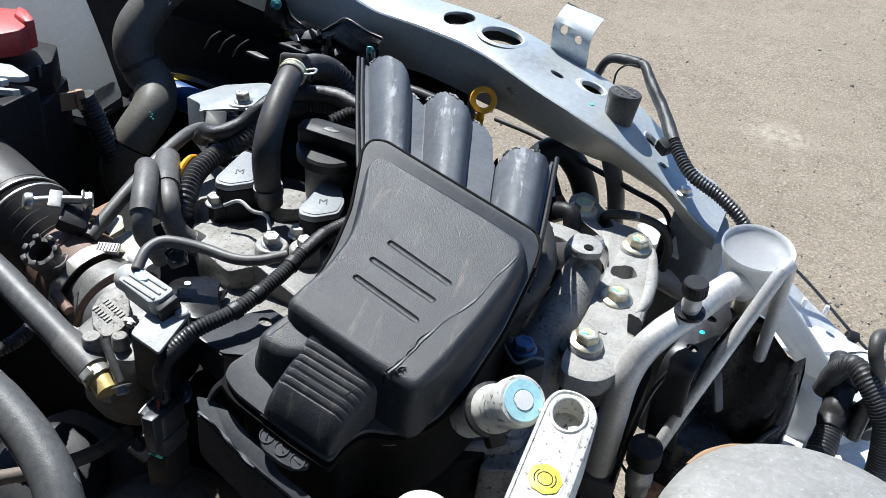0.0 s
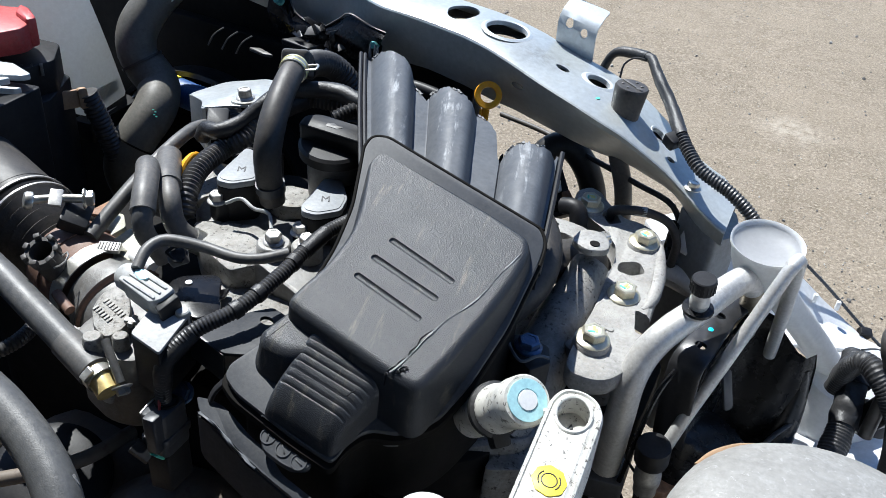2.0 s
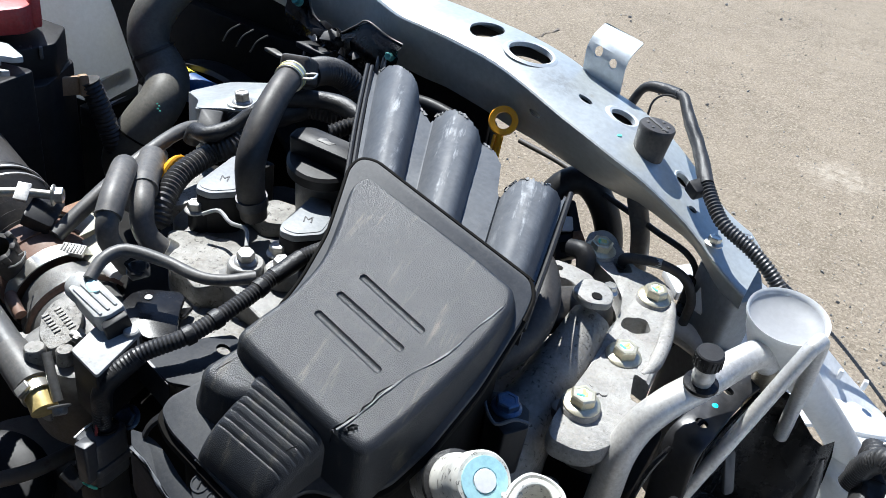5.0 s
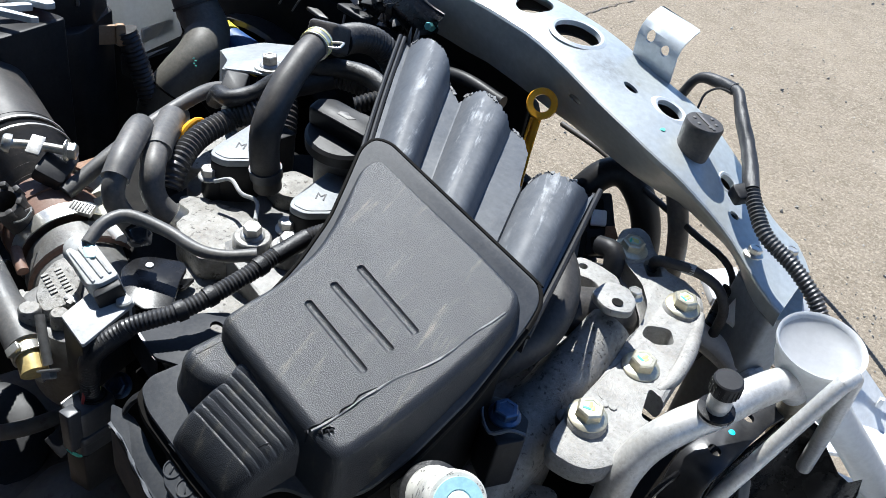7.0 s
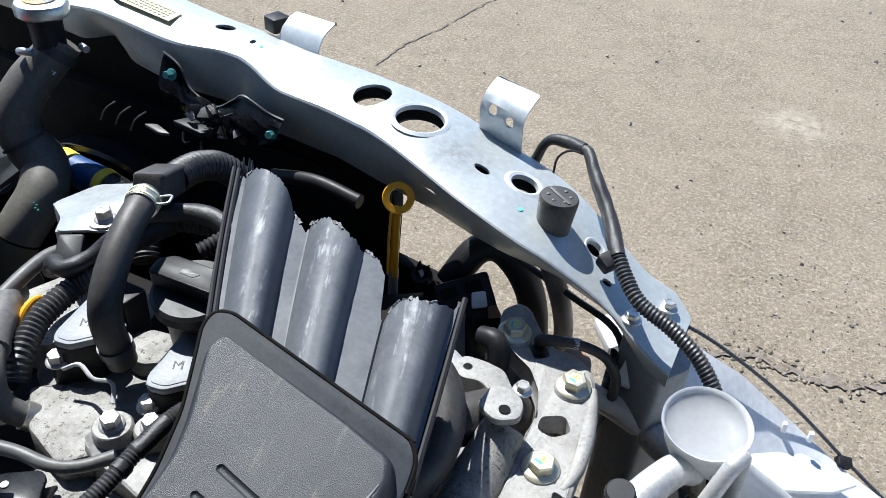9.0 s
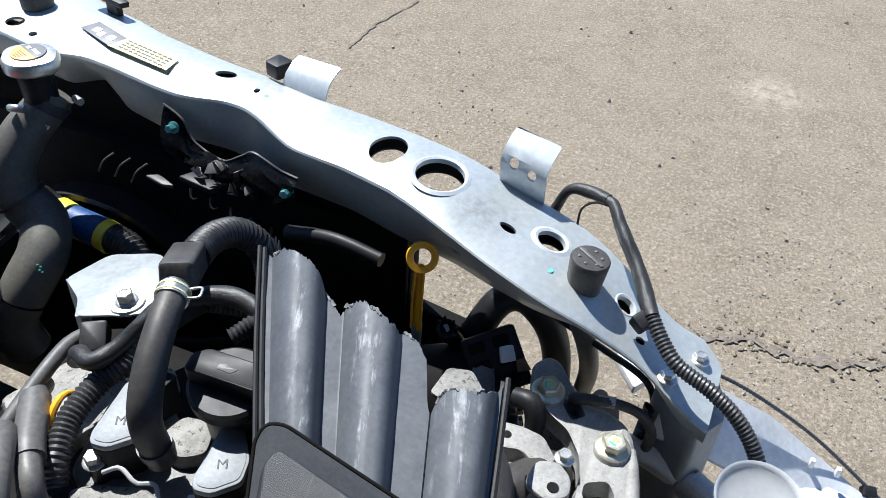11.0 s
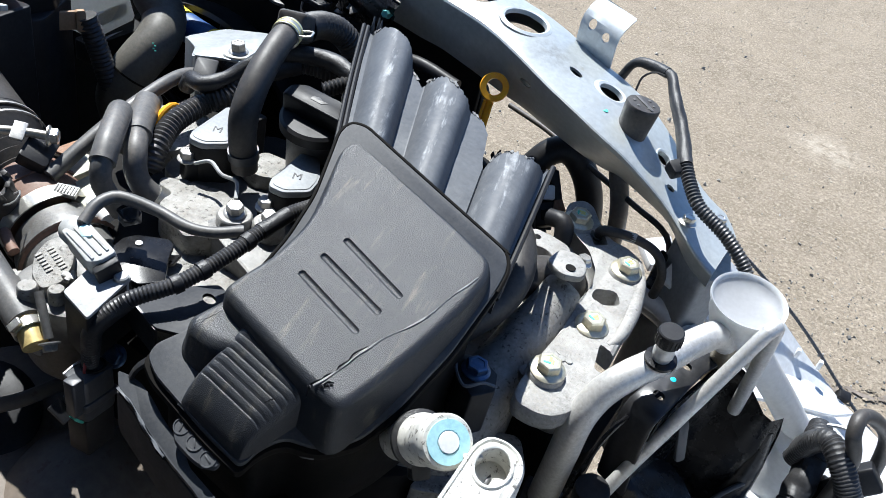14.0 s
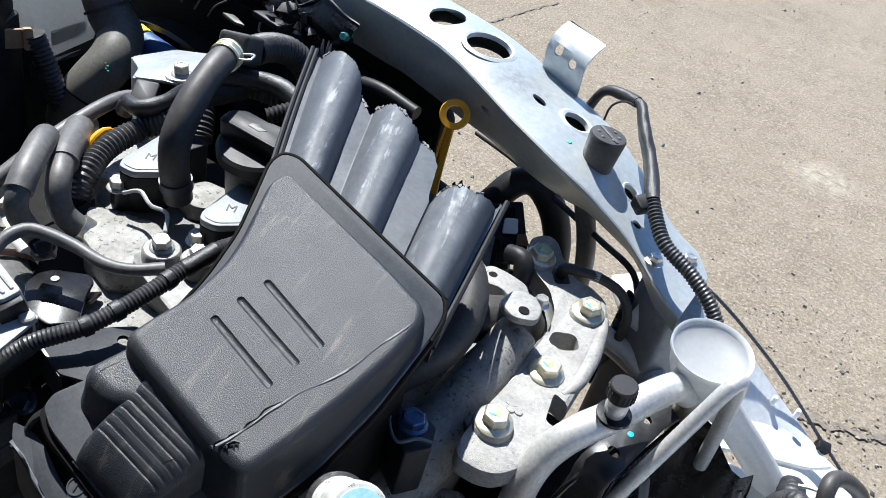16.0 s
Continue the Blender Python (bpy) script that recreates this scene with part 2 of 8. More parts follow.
M = {}
M["box_plastic"] = surface("grained_black_plastic", (0.015, 0.017, 0.0215), (0.023, 0.0255, 0.031), 0.42, scale=25, fine=1700, bump=0.5, grain="leather", dust=0.30, dust_color=(0.085, 0.08, 0.066), dist=0.0004, spec=0.5, streak=0.75, streak_color=(0.115, 0.106, 0.08), stretch=(120, 9, 40), turn=(0, 0, 8))
# lighter smooth copy of the box plastic; the lit grey is in its colour
M["tray_plastic"] = surface("lit_grey_black_plastic", (0.036, 0.039, 0.045), (0.054, 0.057, 0.064), 0.5, scale=40, fine=1200, bump=0.12, dust=0.5, dust_color=(0.12, 0.118, 0.11), spec=0.45)
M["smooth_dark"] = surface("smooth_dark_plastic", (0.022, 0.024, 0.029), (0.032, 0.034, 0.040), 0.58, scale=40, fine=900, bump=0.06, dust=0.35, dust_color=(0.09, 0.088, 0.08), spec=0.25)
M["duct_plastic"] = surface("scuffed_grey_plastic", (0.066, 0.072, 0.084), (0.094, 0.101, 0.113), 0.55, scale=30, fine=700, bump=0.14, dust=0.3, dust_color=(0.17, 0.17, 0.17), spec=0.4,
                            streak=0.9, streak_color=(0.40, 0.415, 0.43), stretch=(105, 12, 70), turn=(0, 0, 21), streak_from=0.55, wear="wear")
M["scuff"] = surface("torn_pale_plastic", (0.09, 0.092, 0.095), (0.20, 0.20, 0.20), 0.6, scale=160, fine=900, bump=0.4, dust=0.6, dust_color=(0.10, 0.10, 0.10))
M["black_plastic"] = surface("black_plastic", (0.007, 0.007, 0.008), (0.015, 0.015, 0.017), 0.48, scale=40, fine=700, bump=0.12, dust=0.35, dust_color=(0.05, 0.046, 0.04), spec=0.3)
M["gloss_black"] = surface("glossy_black_paint", (0.005, 0.005, 0.006), (0.010, 0.010, 0.011), 0.25, scale=30, fine=300, bump=0.06, dust=0.2, dust_color=(0.08, 0.075, 0.07), spec=0.3)
M["rubber"] = surface("black_rubber", (0.024, 0.023, 0.022), (0.050, 0.046, 0.042), 0.50, scale=38, fine=700, bump=0.22, dust=0.65, dust_color=(0.12, 0.10, 0.085))
M["grey_rubber"] = surface("dusty_grey_rubber", (0.062, 0.062, 0.062), (0.105, 0.103, 0.099), 0.48, scale=32, fine=700, bump=0.22, dust=0.75, dust_color=(0.21, 0.185, 0.16))
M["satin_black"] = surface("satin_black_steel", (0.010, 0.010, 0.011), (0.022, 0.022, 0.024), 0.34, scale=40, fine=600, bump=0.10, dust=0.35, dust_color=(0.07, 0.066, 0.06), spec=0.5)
M["blued"] = surface("blue_tinted_steel", (0.03, 0.06, 0.14), (0.06, 0.11, 0.22), 0.35, 0.7, scale=120, fine=600, bump=0.1, dust=0.5, dust_color=(0.2, 0.19, 0.17))
M["brown_cast"] = surface("dusty_brown_casting", (0.085, 0.069, 0.055), (0.145, 0.118, 0.092), 0.65, scale=14, fine=260, bump=0.4, dust=0.6, dust_color=(0.22, 0.18, 0.14), spots=0.5, spot_color=(0.08, 0.04, 0.025))
M["conduit"] = surface("conduit_plastic", (0.020, 0.020, 0.022), (0.044, 0.043, 0.043), 0.40, scale=50, fine=400, bump=0.15, dust=0.6, dust_color=(0.11, 0.10, 0.09))
# dusty rubber whose base is paled to include the hoses' sheen
M["pale_rubber"] = surface("dusty_sheen_grey_rubber", (0.050, 0.052, 0.055), (0.090, 0.091, 0.092), 0.45, scale=22, fine=700, bump=0.3, dust=0.8, dust_color=(0.16, 0.155, 0.145), spots=0.3, spot_color=(0.03, 0.03, 0.03), spot_from=0.62)
# lighter copy of the black rubber, with sunlight put into its colour
M["sunlit_rubber"] = surface("sunlit_olive_rubber", (0.075, 0.071, 0.060), (0.125, 0.118, 0.100), 0.5, scale=26, fine=700, bump=0.2, dust=0.7, dust_color=(0.20, 0.18, 0.15))
M["tape"] = surface("black_tape", (0.012, 0.012, 0.013), (0.026, 0.026, 0.027), 0.46, scale=80, fine=260, bump=0.6, dust=0.2, dust_color=(0.10, 0.09, 0.08), dist=0.001)
M["cast"] = surface("cast_aluminium", (0.22, 0.215, 0.205), (0.36, 0.355, 0.34), 0.6, 0.25, scale=55, fine=800, bump=1.0, dust=0.6, dust_color=(0.34, 0.30, 0.24), spots=0.6, spot_color=(0.13, 0.115, 0.10), spot_from=0.60)
M["dirty_cast"] = surface("grimy_cast_aluminium", (0.13, 0.127, 0.118), (0.31, 0.304, 0.287), 0.58, 0.25, scale=40, fine=700, bump=1.0, dust=0.7, dust_color=(0.22, 0.185, 0.145), spots=0.8, spot_color=(0.04, 0.035, 0.03), spot_from=0.57)
M["dark_cast"] = surface("oily_dark_casting", (0.075, 0.076, 0.078), (0.18, 0.178, 0.170), 0.5, 0.3, scale=35, fine=500, bump=0.5, dust=0.6, dust_color=(0.13, 0.11, 0.085))
# near-black: deep shade of the bay put into the base colour
M["pit"] = surface("shade_black", (0.004, 0.004, 0.004), (0.010, 0.009, 0.008), 0.7, scale=25, fine=300, bump=0.3, dust=0.3, dust_color=(0.022, 0.018, 0.013), spec=0.12)
M["body_paint"] = surface("silver_car_paint", (0.48, 0.515, 0.54), (0.54, 0.575, 0.60), 0.36, 0.15, scale=14, fine=420, bump=0.02, dust=0.35, dust_color=(0.46, 0.44, 0.40), spots=0.10, spot_color=(0.30, 0.28, 0.25), coat=0.25)
M["beam_paint"] = surface("dusty_silver_beam_paint", (0.40, 0.425, 0.43), (0.45, 0.475, 0.475), 0.40, 0.35, scale=11, fine=420, bump=0.02, dust=0.4, dust_color=(0.45, 0.43, 0.37), spots=0.35, spot_color=(0.30, 0.27, 0.20), spot_from=0.66, coat=0.25, stain=(0.075, -0.018, 0.070, 0.038))
M["white_paint"] = surface("white_car_paint", (0.58, 0.59, 0.60), (0.66, 0.67, 0.68), 0.38, scale=12, fine=400, bump=0.02, dust=0.25, dust_color=(0.5, 0.46, 0.4), coat=0.2)
M["grey_post"] = surface("grey_primer", (0.20, 0.205, 0.20), (0.27, 0.275, 0.27), 0.5, scale=20, fine=500, bump=0.05, dust=0.3)
M["pipe"] = surface("bare_aluminium_pipe", (0.50, 0.495, 0.48), (0.63, 0.62, 0.60), 0.45, 0.45, scale=50, fine=900, bump=0.12, dust=0.5, dust_color=(0.42, 0.38, 0.32), spots=0.25, spot_color=(0.25, 0.22, 0.19))
M["zinc"] = surface("zinc_plated_steel", (0.52, 0.51, 0.47), (0.68, 0.66, 0.60), 0.32, 0.85, scale=120, fine=900, bump=0.05, dust=0.3)
M["steel"] = surface("worn_steel", (0.30, 0.295, 0.28), (0.46, 0.45, 0.43), 0.45, 0.55, scale=90, fine=900, bump=0.08, dust=0.4)
M["shield"] = surface("bright_heat_shield", (0.34, 0.36, 0.365), (0.43, 0.45, 0.455), 0.40, 0.4, scale=30, fine=500, bump=0.06, dust=0.3, dust_color=(0.5, 0.46, 0.4))
M["coil"] = surface("grey_coil_cap", (0.23, 0.245, 0.262), (0.29, 0.305, 0.32), 0.5, 0.0, scale=60, fine=800, bump=0.06, dust=0.45, dust_color=(0.32, 0.29, 0.25), spec=0.35)
M["bolt_zinc"] = surface("yellow_zinc", (0.50, 0.47, 0.36), (0.64, 0.60, 0.46), 0.34, 0.75, scale=120, fine=900, bump=0.05, dust=0.3)
M["mint"] = surface("pale_green_paint", (0.44, 0.56, 0.46), (0.58, 0.66, 0.54), 0.5, scale=300, bump=0.02)
M["lime"] = surface("yellow_green_paint", (0.52, 0.56, 0.16), (0.62, 0.62, 0.24), 0.5, scale=300, bump=0.02)
M["mark"] = surface("engraved_dark", (0.05, 0.05, 0.055), (0.09, 0.09, 0.095), 0.6, bump=0)
M["white_plastic"] = surface("white_translucent_plastic", (0.62, 0.625, 0.635), (0.69, 0.695, 0.70), 0.36, scale=40, fine=600, bump=0.03, dust=0.2, dust_color=(0.5, 0.47, 0.40))
let_light_through(M["white_plastic"], 0.32)
M["milky"] = surface("milky_plastic_inside", (0.40, 0.405, 0.425), (0.46, 0.465, 0.485), 0.5, scale=40, fine=600, bump=0.02)
let_light_through(M["milky"], 0.45)
M["dirty_white"] = surface("stained_white_plastic", (0.48, 0.475, 0.43), (0.60, 0.59, 0.55), 0.45, scale=45, fine=600, bump=0.08, dust=0.5, dust_color=(0.40, 0.36, 0.28), spots=0.85, spot_color=(0.05, 0.042, 0.036), spot_from=0.575)
M["tank"] = surface("dusty_tank_plastic", (0.19, 0.185, 0.172), (0.25, 0.245, 0.23), 0.55, scale=45, fine=500, bump=0.25, dust=0.6, dust_color=(0.42, 0.42, 0.41), spots=0.4, spot_color=(0.48, 0.48, 0.47), spot_from=0.60)
M["blue_white"] = surface("milky_reservoir_plastic", (0.44, 0.49, 0.56), (0.52, 0.56, 0.62), 0.32, scale=14, fine=500, bump=0.02, dust=0.3, dust_color=(0.36, 0.37, 0.38))
let_light_through(M["blue_white"], 0.4)
M["pale_blue"] = surface("pale_blue_plug", (0.36, 0.62, 0.68), (0.45, 0.70, 0.75), 0.35, scale=90, bump=0.03)
M["orange"] = surface("orange_yellow_plastic", (0.86, 0.37, 0.010), (0.93, 0.44, 0.015), 0.38, scale=60, fine=700, bump=0.05, dust=0.2)
M["red"] = surface("faded_red_plastic", (0.36, 0.035, 0.032), (0.46, 0.055, 0.05), 0.45, scale=30, fine=600, bump=0.08, dust=0.4, dust_color=(0.4, 0.2, 0.18))
M["tan"] = surface("tan_sticker", (0.25, 0.16, 0.09), (0.33, 0.22, 0.13), 0.6, scale=60, bump=0.05)
M["yellow"] = surface("yellow_sticker", (0.80, 0.62, 0.03), (0.86, 0.68, 0.05), 0.5, scale=60, bump=0.02)
M["pale_yellow"] = surface("pale_yellow_label", (0.82, 0.74, 0.30), (0.86, 0.78, 0.36), 0.5, scale=60, bump=0.02)
M["label_grey"] = surface("dark_grey_label", (0.13, 0.13, 0.14), (0.17, 0.17, 0.18), 0.5, scale=60, bump=0.02)
M["label_white"] = surface("white_print", (0.78, 0.78, 0.78), (0.82, 0.82, 0.82), 0.5, bump=0)
M["label_orange"] = surface("orange_print", (0.78, 0.38, 0.08), (0.82, 0.43, 0.12), 0.5, bump=0)
M["print"] = surface("dark_print", (0.03, 0.03, 0.03), (0.05, 0.05, 0.05), 0.5, bump=0)
M["green"] = surface("green_paint_mark", (0.10, 0.50, 0.36), (0.16, 0.60, 0.45), 0.5, bump=0)
M["cyan"] = surface("cyan_paint_dot", (0.02, 0.45, 0.62), (0.03, 0.52, 0.68), 0.5, bump=0)
M["blue"] = surface("blue_mark", (0.010, 0.04, 0.14), (0.03, 0.09, 0.26), 0.5, scale=200, bump=0.02)
M["teal"] = surface("teal_plating", (0.10, 0.30, 0.28), (0.16, 0.40, 0.38), 0.35, 0.6, scale=150, bump=0.05)
M["brown"] = surface("rusty_brown_rubber", (0.12, 0.065, 0.045), (0.20, 0.12, 0.085), 0.62, scale=60, fine=700, bump=0.2, dust=0.5, dust_color=(0.24, 0.18, 0.14))
M["tan_plastic"] = surface("grey_connector_plastic", (0.34, 0.345, 0.34), (0.45, 0.455, 0.445), 0.6, scale=60, fine=700, bump=0.06, dust=0.5, dust_color=(0.25, 0.23, 0.20), spots=0.3, spot_color=(0.14, 0.13, 0.11), spec=0.3)
M["cream"] = surface("cream_plastic", (0.36, 0.355, 0.28), (0.48, 0.47, 0.38), 0.5, scale=50, fine=700, bump=0.1, dust=0.6, dust_color=(0.22, 0.19, 0.15))
M["dark_connector"] = surface("dark_grey_connector", (0.030, 0.032, 0.037), (0.052, 0.055, 0.062), 0.42, scale=60, fine=700, bump=0.05, dust=0.3, dust_color=(0.11, 0.105, 0.10))
M["brass"] = surface("yellowed_fitting", (0.55, 0.42, 0.16), (0.68, 0.54, 0.24), 0.4, 0.5, scale=150, bump=0.05)
M["dark_pipe"] = surface("stained_copper_coloured_pipe", (0.20, 0.17, 0.11), (0.36, 0.31, 0.22), 0.3, 0.8, scale=60, bump=0.05)
M["rust"] = surface("rusted_steel", (0.16, 0.085, 0.045), (0.30, 0.17, 0.10), 0.75, scale=70, fine=500, bump=0.4, dust=0.5)


# ---- ground ----
def concrete():
    mt = bpy.data.materials.new("worn_concrete_ground")
    mt.use_nodes = True
    nt = mt.node_tree
    no, ln = nt.nodes, nt.links.new
    bsdf = no["Principled BSDF"]
    co = no.new("ShaderNodeTexCoord").outputs["Object"]

    def tex(sc, detail=6.0, rough=0.65):
        n = no.new("ShaderNodeTexNoise")
        n.inputs["Scale"].default_value, n.inputs["Detail"].default_value, n.inputs["Roughness"].default_value = sc, detail, rough
        ln(co, n.inputs["Vector"])
        return n.outputs["Fac"]

    def rng(f, a, b, c=0.0, d=1.0):
        r = no.new("ShaderNodeMapRange")
        for k, v in zip(("From Min", "From Max", "To Min", "To Max"), (a, b, c, d)):
            r.inputs[k].default_value = v
        ln(f, r.inputs["Value"])
        return r.outputs["Result"]

    def mix(f, a, b):
        m = no.new("ShaderNodeMix")
        m.data_type = "RGBA"
        ln(f, m.inputs[0])
        for s, v in ((m.inputs[6], a), (m.inputs[7], b)):
            if isinstance(v, tuple):
                s.default_value = (*v, 1)
            else:
                ln(v, s)
        return m.outputs[2]

    c = mix(rng(tex(2.2, 8), 0.35, 0.65), (0.187, 0.154, 0.109), (0.259, 0.215, 0.155))
    c = mix(rng(tex(38, 5, 0.75), 0.55, 0.66, 0, 0.55), c, (0.134, 0.109, 0.078))
    c = mix(rng(tex(14, 6), 0.4, 0.66, 0, 0.7), c, (0.298, 0.249, 0.189))
    c = mix(rng(tex(7, 7, 0.7), 0.56, 0.70, 0, 0.45), c, (0.138, 0.111, 0.080))
    c = mix(rng(tex(95, 4), 0.50, 0.66, 0, 0.8), c, (0.412, 0.354, 0.270))
    c = mix(rng(tex(120, 4), 0.32, 0.46, 0.75, 0), c, (0.134, 0.107, 0.078))
    c = mix(rng(tex(300, 3), 0.55, 0.66, 0, 0.4), c, (0.412, 0.354, 0.270))
    c = mix(rng(tex(260, 3), 0.33, 0.45, 0.45, 0), c, (0.087, 0.071, 0.052))
    v = no.new("ShaderNodeTexVoronoi")
    v.inputs["Scale"].default_value = 130
    ln(co, v.inputs["Vector"])
    c = mix(rng(v.outputs["Distance"], 0.08, 0.30, 0.55, 0), c, (0.421, 0.358, 0.274))
    # a pale spill of dust
    spot = no.new("ShaderNodeVectorMath")
    spot.operation = "DISTANCE"
    spot.inputs[1].default_value = (0.335, 2.24, 0)
    ln(co, spot.inputs[0])
    m = no.new("ShaderNodeMath")
    m.operation = "MULTIPLY"
    ln(rng(spot.outputs["Value"], 0.03, 0.15, 0.6, 0.0), m.inputs[0])
    ln(rng(tex(22, 6), 0.38, 0.58), m.inputs[1])
    c = mix(m.outputs[0], c, (0.492, 0.436, 0.351))
    ln(c, bsdf.inputs["Base Color"])
    bsdf.inputs["Roughness"].default_value = 0.85
    bsdf.inputs["Specular IOR Level"].default_value = 0.25
    b = no.new("ShaderNodeBump")
    b.inputs["Strength"].default_value, b.inputs["Distance"].default_value = 0.75, 0.011
    ln(tex(75, 6, 0.7), b.inputs["Height"])
    ln(b.outputs[0], bsdf.inputs["Normal"])
    return mt


M["ground"] = concrete()
M["pebble"] = surface("pebbles", (0.10, 0.09, 0.08), (0.42, 0.40, 0.36), 0.8, scale=7, fine=300, bump=0.3)
# dark tone for the shadowed groove of the cracks
M["crack_shade"] = surface("groove_shade", (0.10, 0.082, 0.065), (0.20, 0.17, 0.14), 0.9, scale=40, fine=200, bump=0.6)


def ground_height(x, y):
    return 0.006 * noise.noise(Vector((x * 1.7, y * 1.7, 0))) + 0.002 * noise.noise(Vector((x * 9, y * 9, 3)))


def crack_y(x):
    """The line along which the slab has broken."""
    return 1.10 + 0.05 * noise.noise(Vector((x * 5, 0, 0))) + 0.025 * noise.noise(Vector((x * 21, 0, 1))) + 0.25 * max(0, x - 0.5) - 0.3 * max(0, 0.3 - x)


def build_ground():
    bm = bmesh.new()
    xs = [-600, -100, -20, -6] + [-3 + 0.06 * i for i in range(84)] + [4, 8, 20, 100, 600]
    ys = [-600, -100, -20, -4, -1] + [0.3 + 0.05 * i for i in range(90)] + [6, 10, 25, 100, 600]
    grid = []
    for y in ys:
        row = []
        for x in xs:
            near = abs(x) < 5 and -1 < y < 6
            row.append(bm.verts.new((x, y, ground_height(x, y) if near else 0)))
        grid.append(row)
    for a, b in zip(grid, grid[1:]):
        for i in range(len(xs) - 1):
            bm.faces.new((a[i], a[i + 1], b[i + 1], b[i]))
    solo("ground", bm, M["ground"], (0, 0, 0), "sunlit worn tan-grey concrete yard strewn with grit", "ground", kind="structure")
    # ragged crack: a raised dark strip painted for the groove's shade
    bm = bmesh.new()
    rnd = random.Random(4)
    pts = [0.20 + 0.012 * i for i in range(45)]
    prev = None
    for x in pts:
        w = 0.005 + 0.020 * abs(noise.noise(Vector((x * 23, 7, 0)))) * (1.6 if 0.45 < x < 0.6 else 0.8)
        y = crack_y(x) + rnd.uniform(-0.004, 0.004)
        z = ground_height(x, y) + 0.004
        pair = (bm.verts.new((x, y - w, z)), bm.verts.new((x + 0.004, y + w, z)))
        if prev:
            bm.faces.new((prev[0], pair[0], pair[1], prev[1]))
        prev = pair
    solo("ground_crack", bm, M["crack_shade"], (0.4, 1.1, 0), "ragged crack across the concrete, its groove's shade painted as a dark strip", "crack", kind="structure")
    # far crack, again a strip in the groove's shade colour
    bm = bmesh.new()
    prev = None
    far = [(-1.06, 1.76), (-0.979, 1.819), (-0.929, 1.873), (-0.935, 2.041), (-0.908, 2.246), (-0.894, 2.433), (-0.86, 2.70)]
    for p in spline([(x, y, 0) for x, y in far], 0.018)[0]:
        w = 0.002 + 0.007 * abs(noise.noise(Vector((p.x * 17, p.y * 17, 2))))
        z = ground_height(p.x, p.y) + 0.004
        dx = rnd.uniform(-0.006, 0.006)
        pair = (bm.verts.new((p.x + dx - w, p.y, z)), bm.verts.new((p.x + dx + w, p.y + 0.004, z)))
        if prev:
            bm.faces.new((prev[0], pair[0], pair[1], prev[1]))
        prev = pair
    solo("ground_crack", bm, M["crack_shade"], (-0.93, 2.0, 0), "thin far crack across the worn concrete", "crack", kind="structure")
    # chips broken from the edges of the near crack
    bm = bmesh.new()
    for i in range(160):
        x = rnd.uniform(0.22, 0.72)
        y = crack_y(x) + rnd.gauss(0, 0.018)
        r = rnd.uniform(0.003, 0.009)
        m = Matrix.Translation((x, y, ground_height(x, y) + 0.003)) @ Euler((rnd.uniform(-0.3, 0.3), rnd.uniform(-0.3, 0.3), rnd.random() * 6)).to_matrix().to_4x4() @ Matrix.Diagonal((r, r * rnd.uniform(0.5, 1), r * 0.45, 1))
        vs = [bm.verts.new(m @ Vector(q)) for q in ((1, 0, 0), (0.3, 0.9, 0), (-0.7, 0.7, 0), (-1, -0.3, 0), (-0.1, -0.9, 0), (0.7, -0.6, 0), (0.2, 0.1, 1), (-0.3, 0.1, 0.9))]
        for k in range(6):
            bm.faces.new((vs[k], vs[(k + 1) % 6], vs[6 if k in (5, 0, 4) else 7]))
        bm.faces.new((vs[1], vs[7], vs[6]))
        bm.faces.new((vs[4], vs[6], vs[7]))
    solo("concrete_chips", bm, M["ground"], (0.4, 1.1, 0), "broken concrete chips scattered along the crack", "rubble", kind="stuff")
    # loose grit and pebbles
    bm = bmesh.new()
    for i in range(2600):
        x, y = rnd.uniform(-1.6, 1.0), rnd.uniform(0.55, 4.4)
        if i < 500:
            x, y = rnd.uniform(0.3, 0.9), rnd.uniform(0.7, 1.5)
        r = rnd.uniform(0.0012, 0.0035) * (2.4 if rnd.random() < 0.04 else 1)
        m = Matrix.Translation((x, y, ground_height(x, y) + r * 0.4)) @ Euler((rnd.random() * 3, rnd.random() * 3, 0)).to_matrix().to_4x4() @ Matrix.Diagonal((r, r * rnd.uniform(0.6, 1.3), r * 0.7, 1))
        vs = [bm.verts.new(m @ Vector(q)) for q in ((1, 0, -0.1), (0.4, 0.9, 0), (-0.6, 0.8, -0.1), (-1, -0.1, 0.1), (-0.4, -0.9, 0), (0.6, -0.8, 0.1), (0.1, 0.1, 1), (0, -0.1, -1))]
        for k in range(6):
            bm.faces.new((vs[k], vs[(k + 1) % 6], vs[6]))
            bm.faces.new((vs[(k + 1) % 6], vs[k], vs[7]))
    solo("pebbles", bm, M["pebble"], (0, 1, 0), "scattered grit and small pebbles on the concrete", "pebbles", kind="stuff")


build_ground()

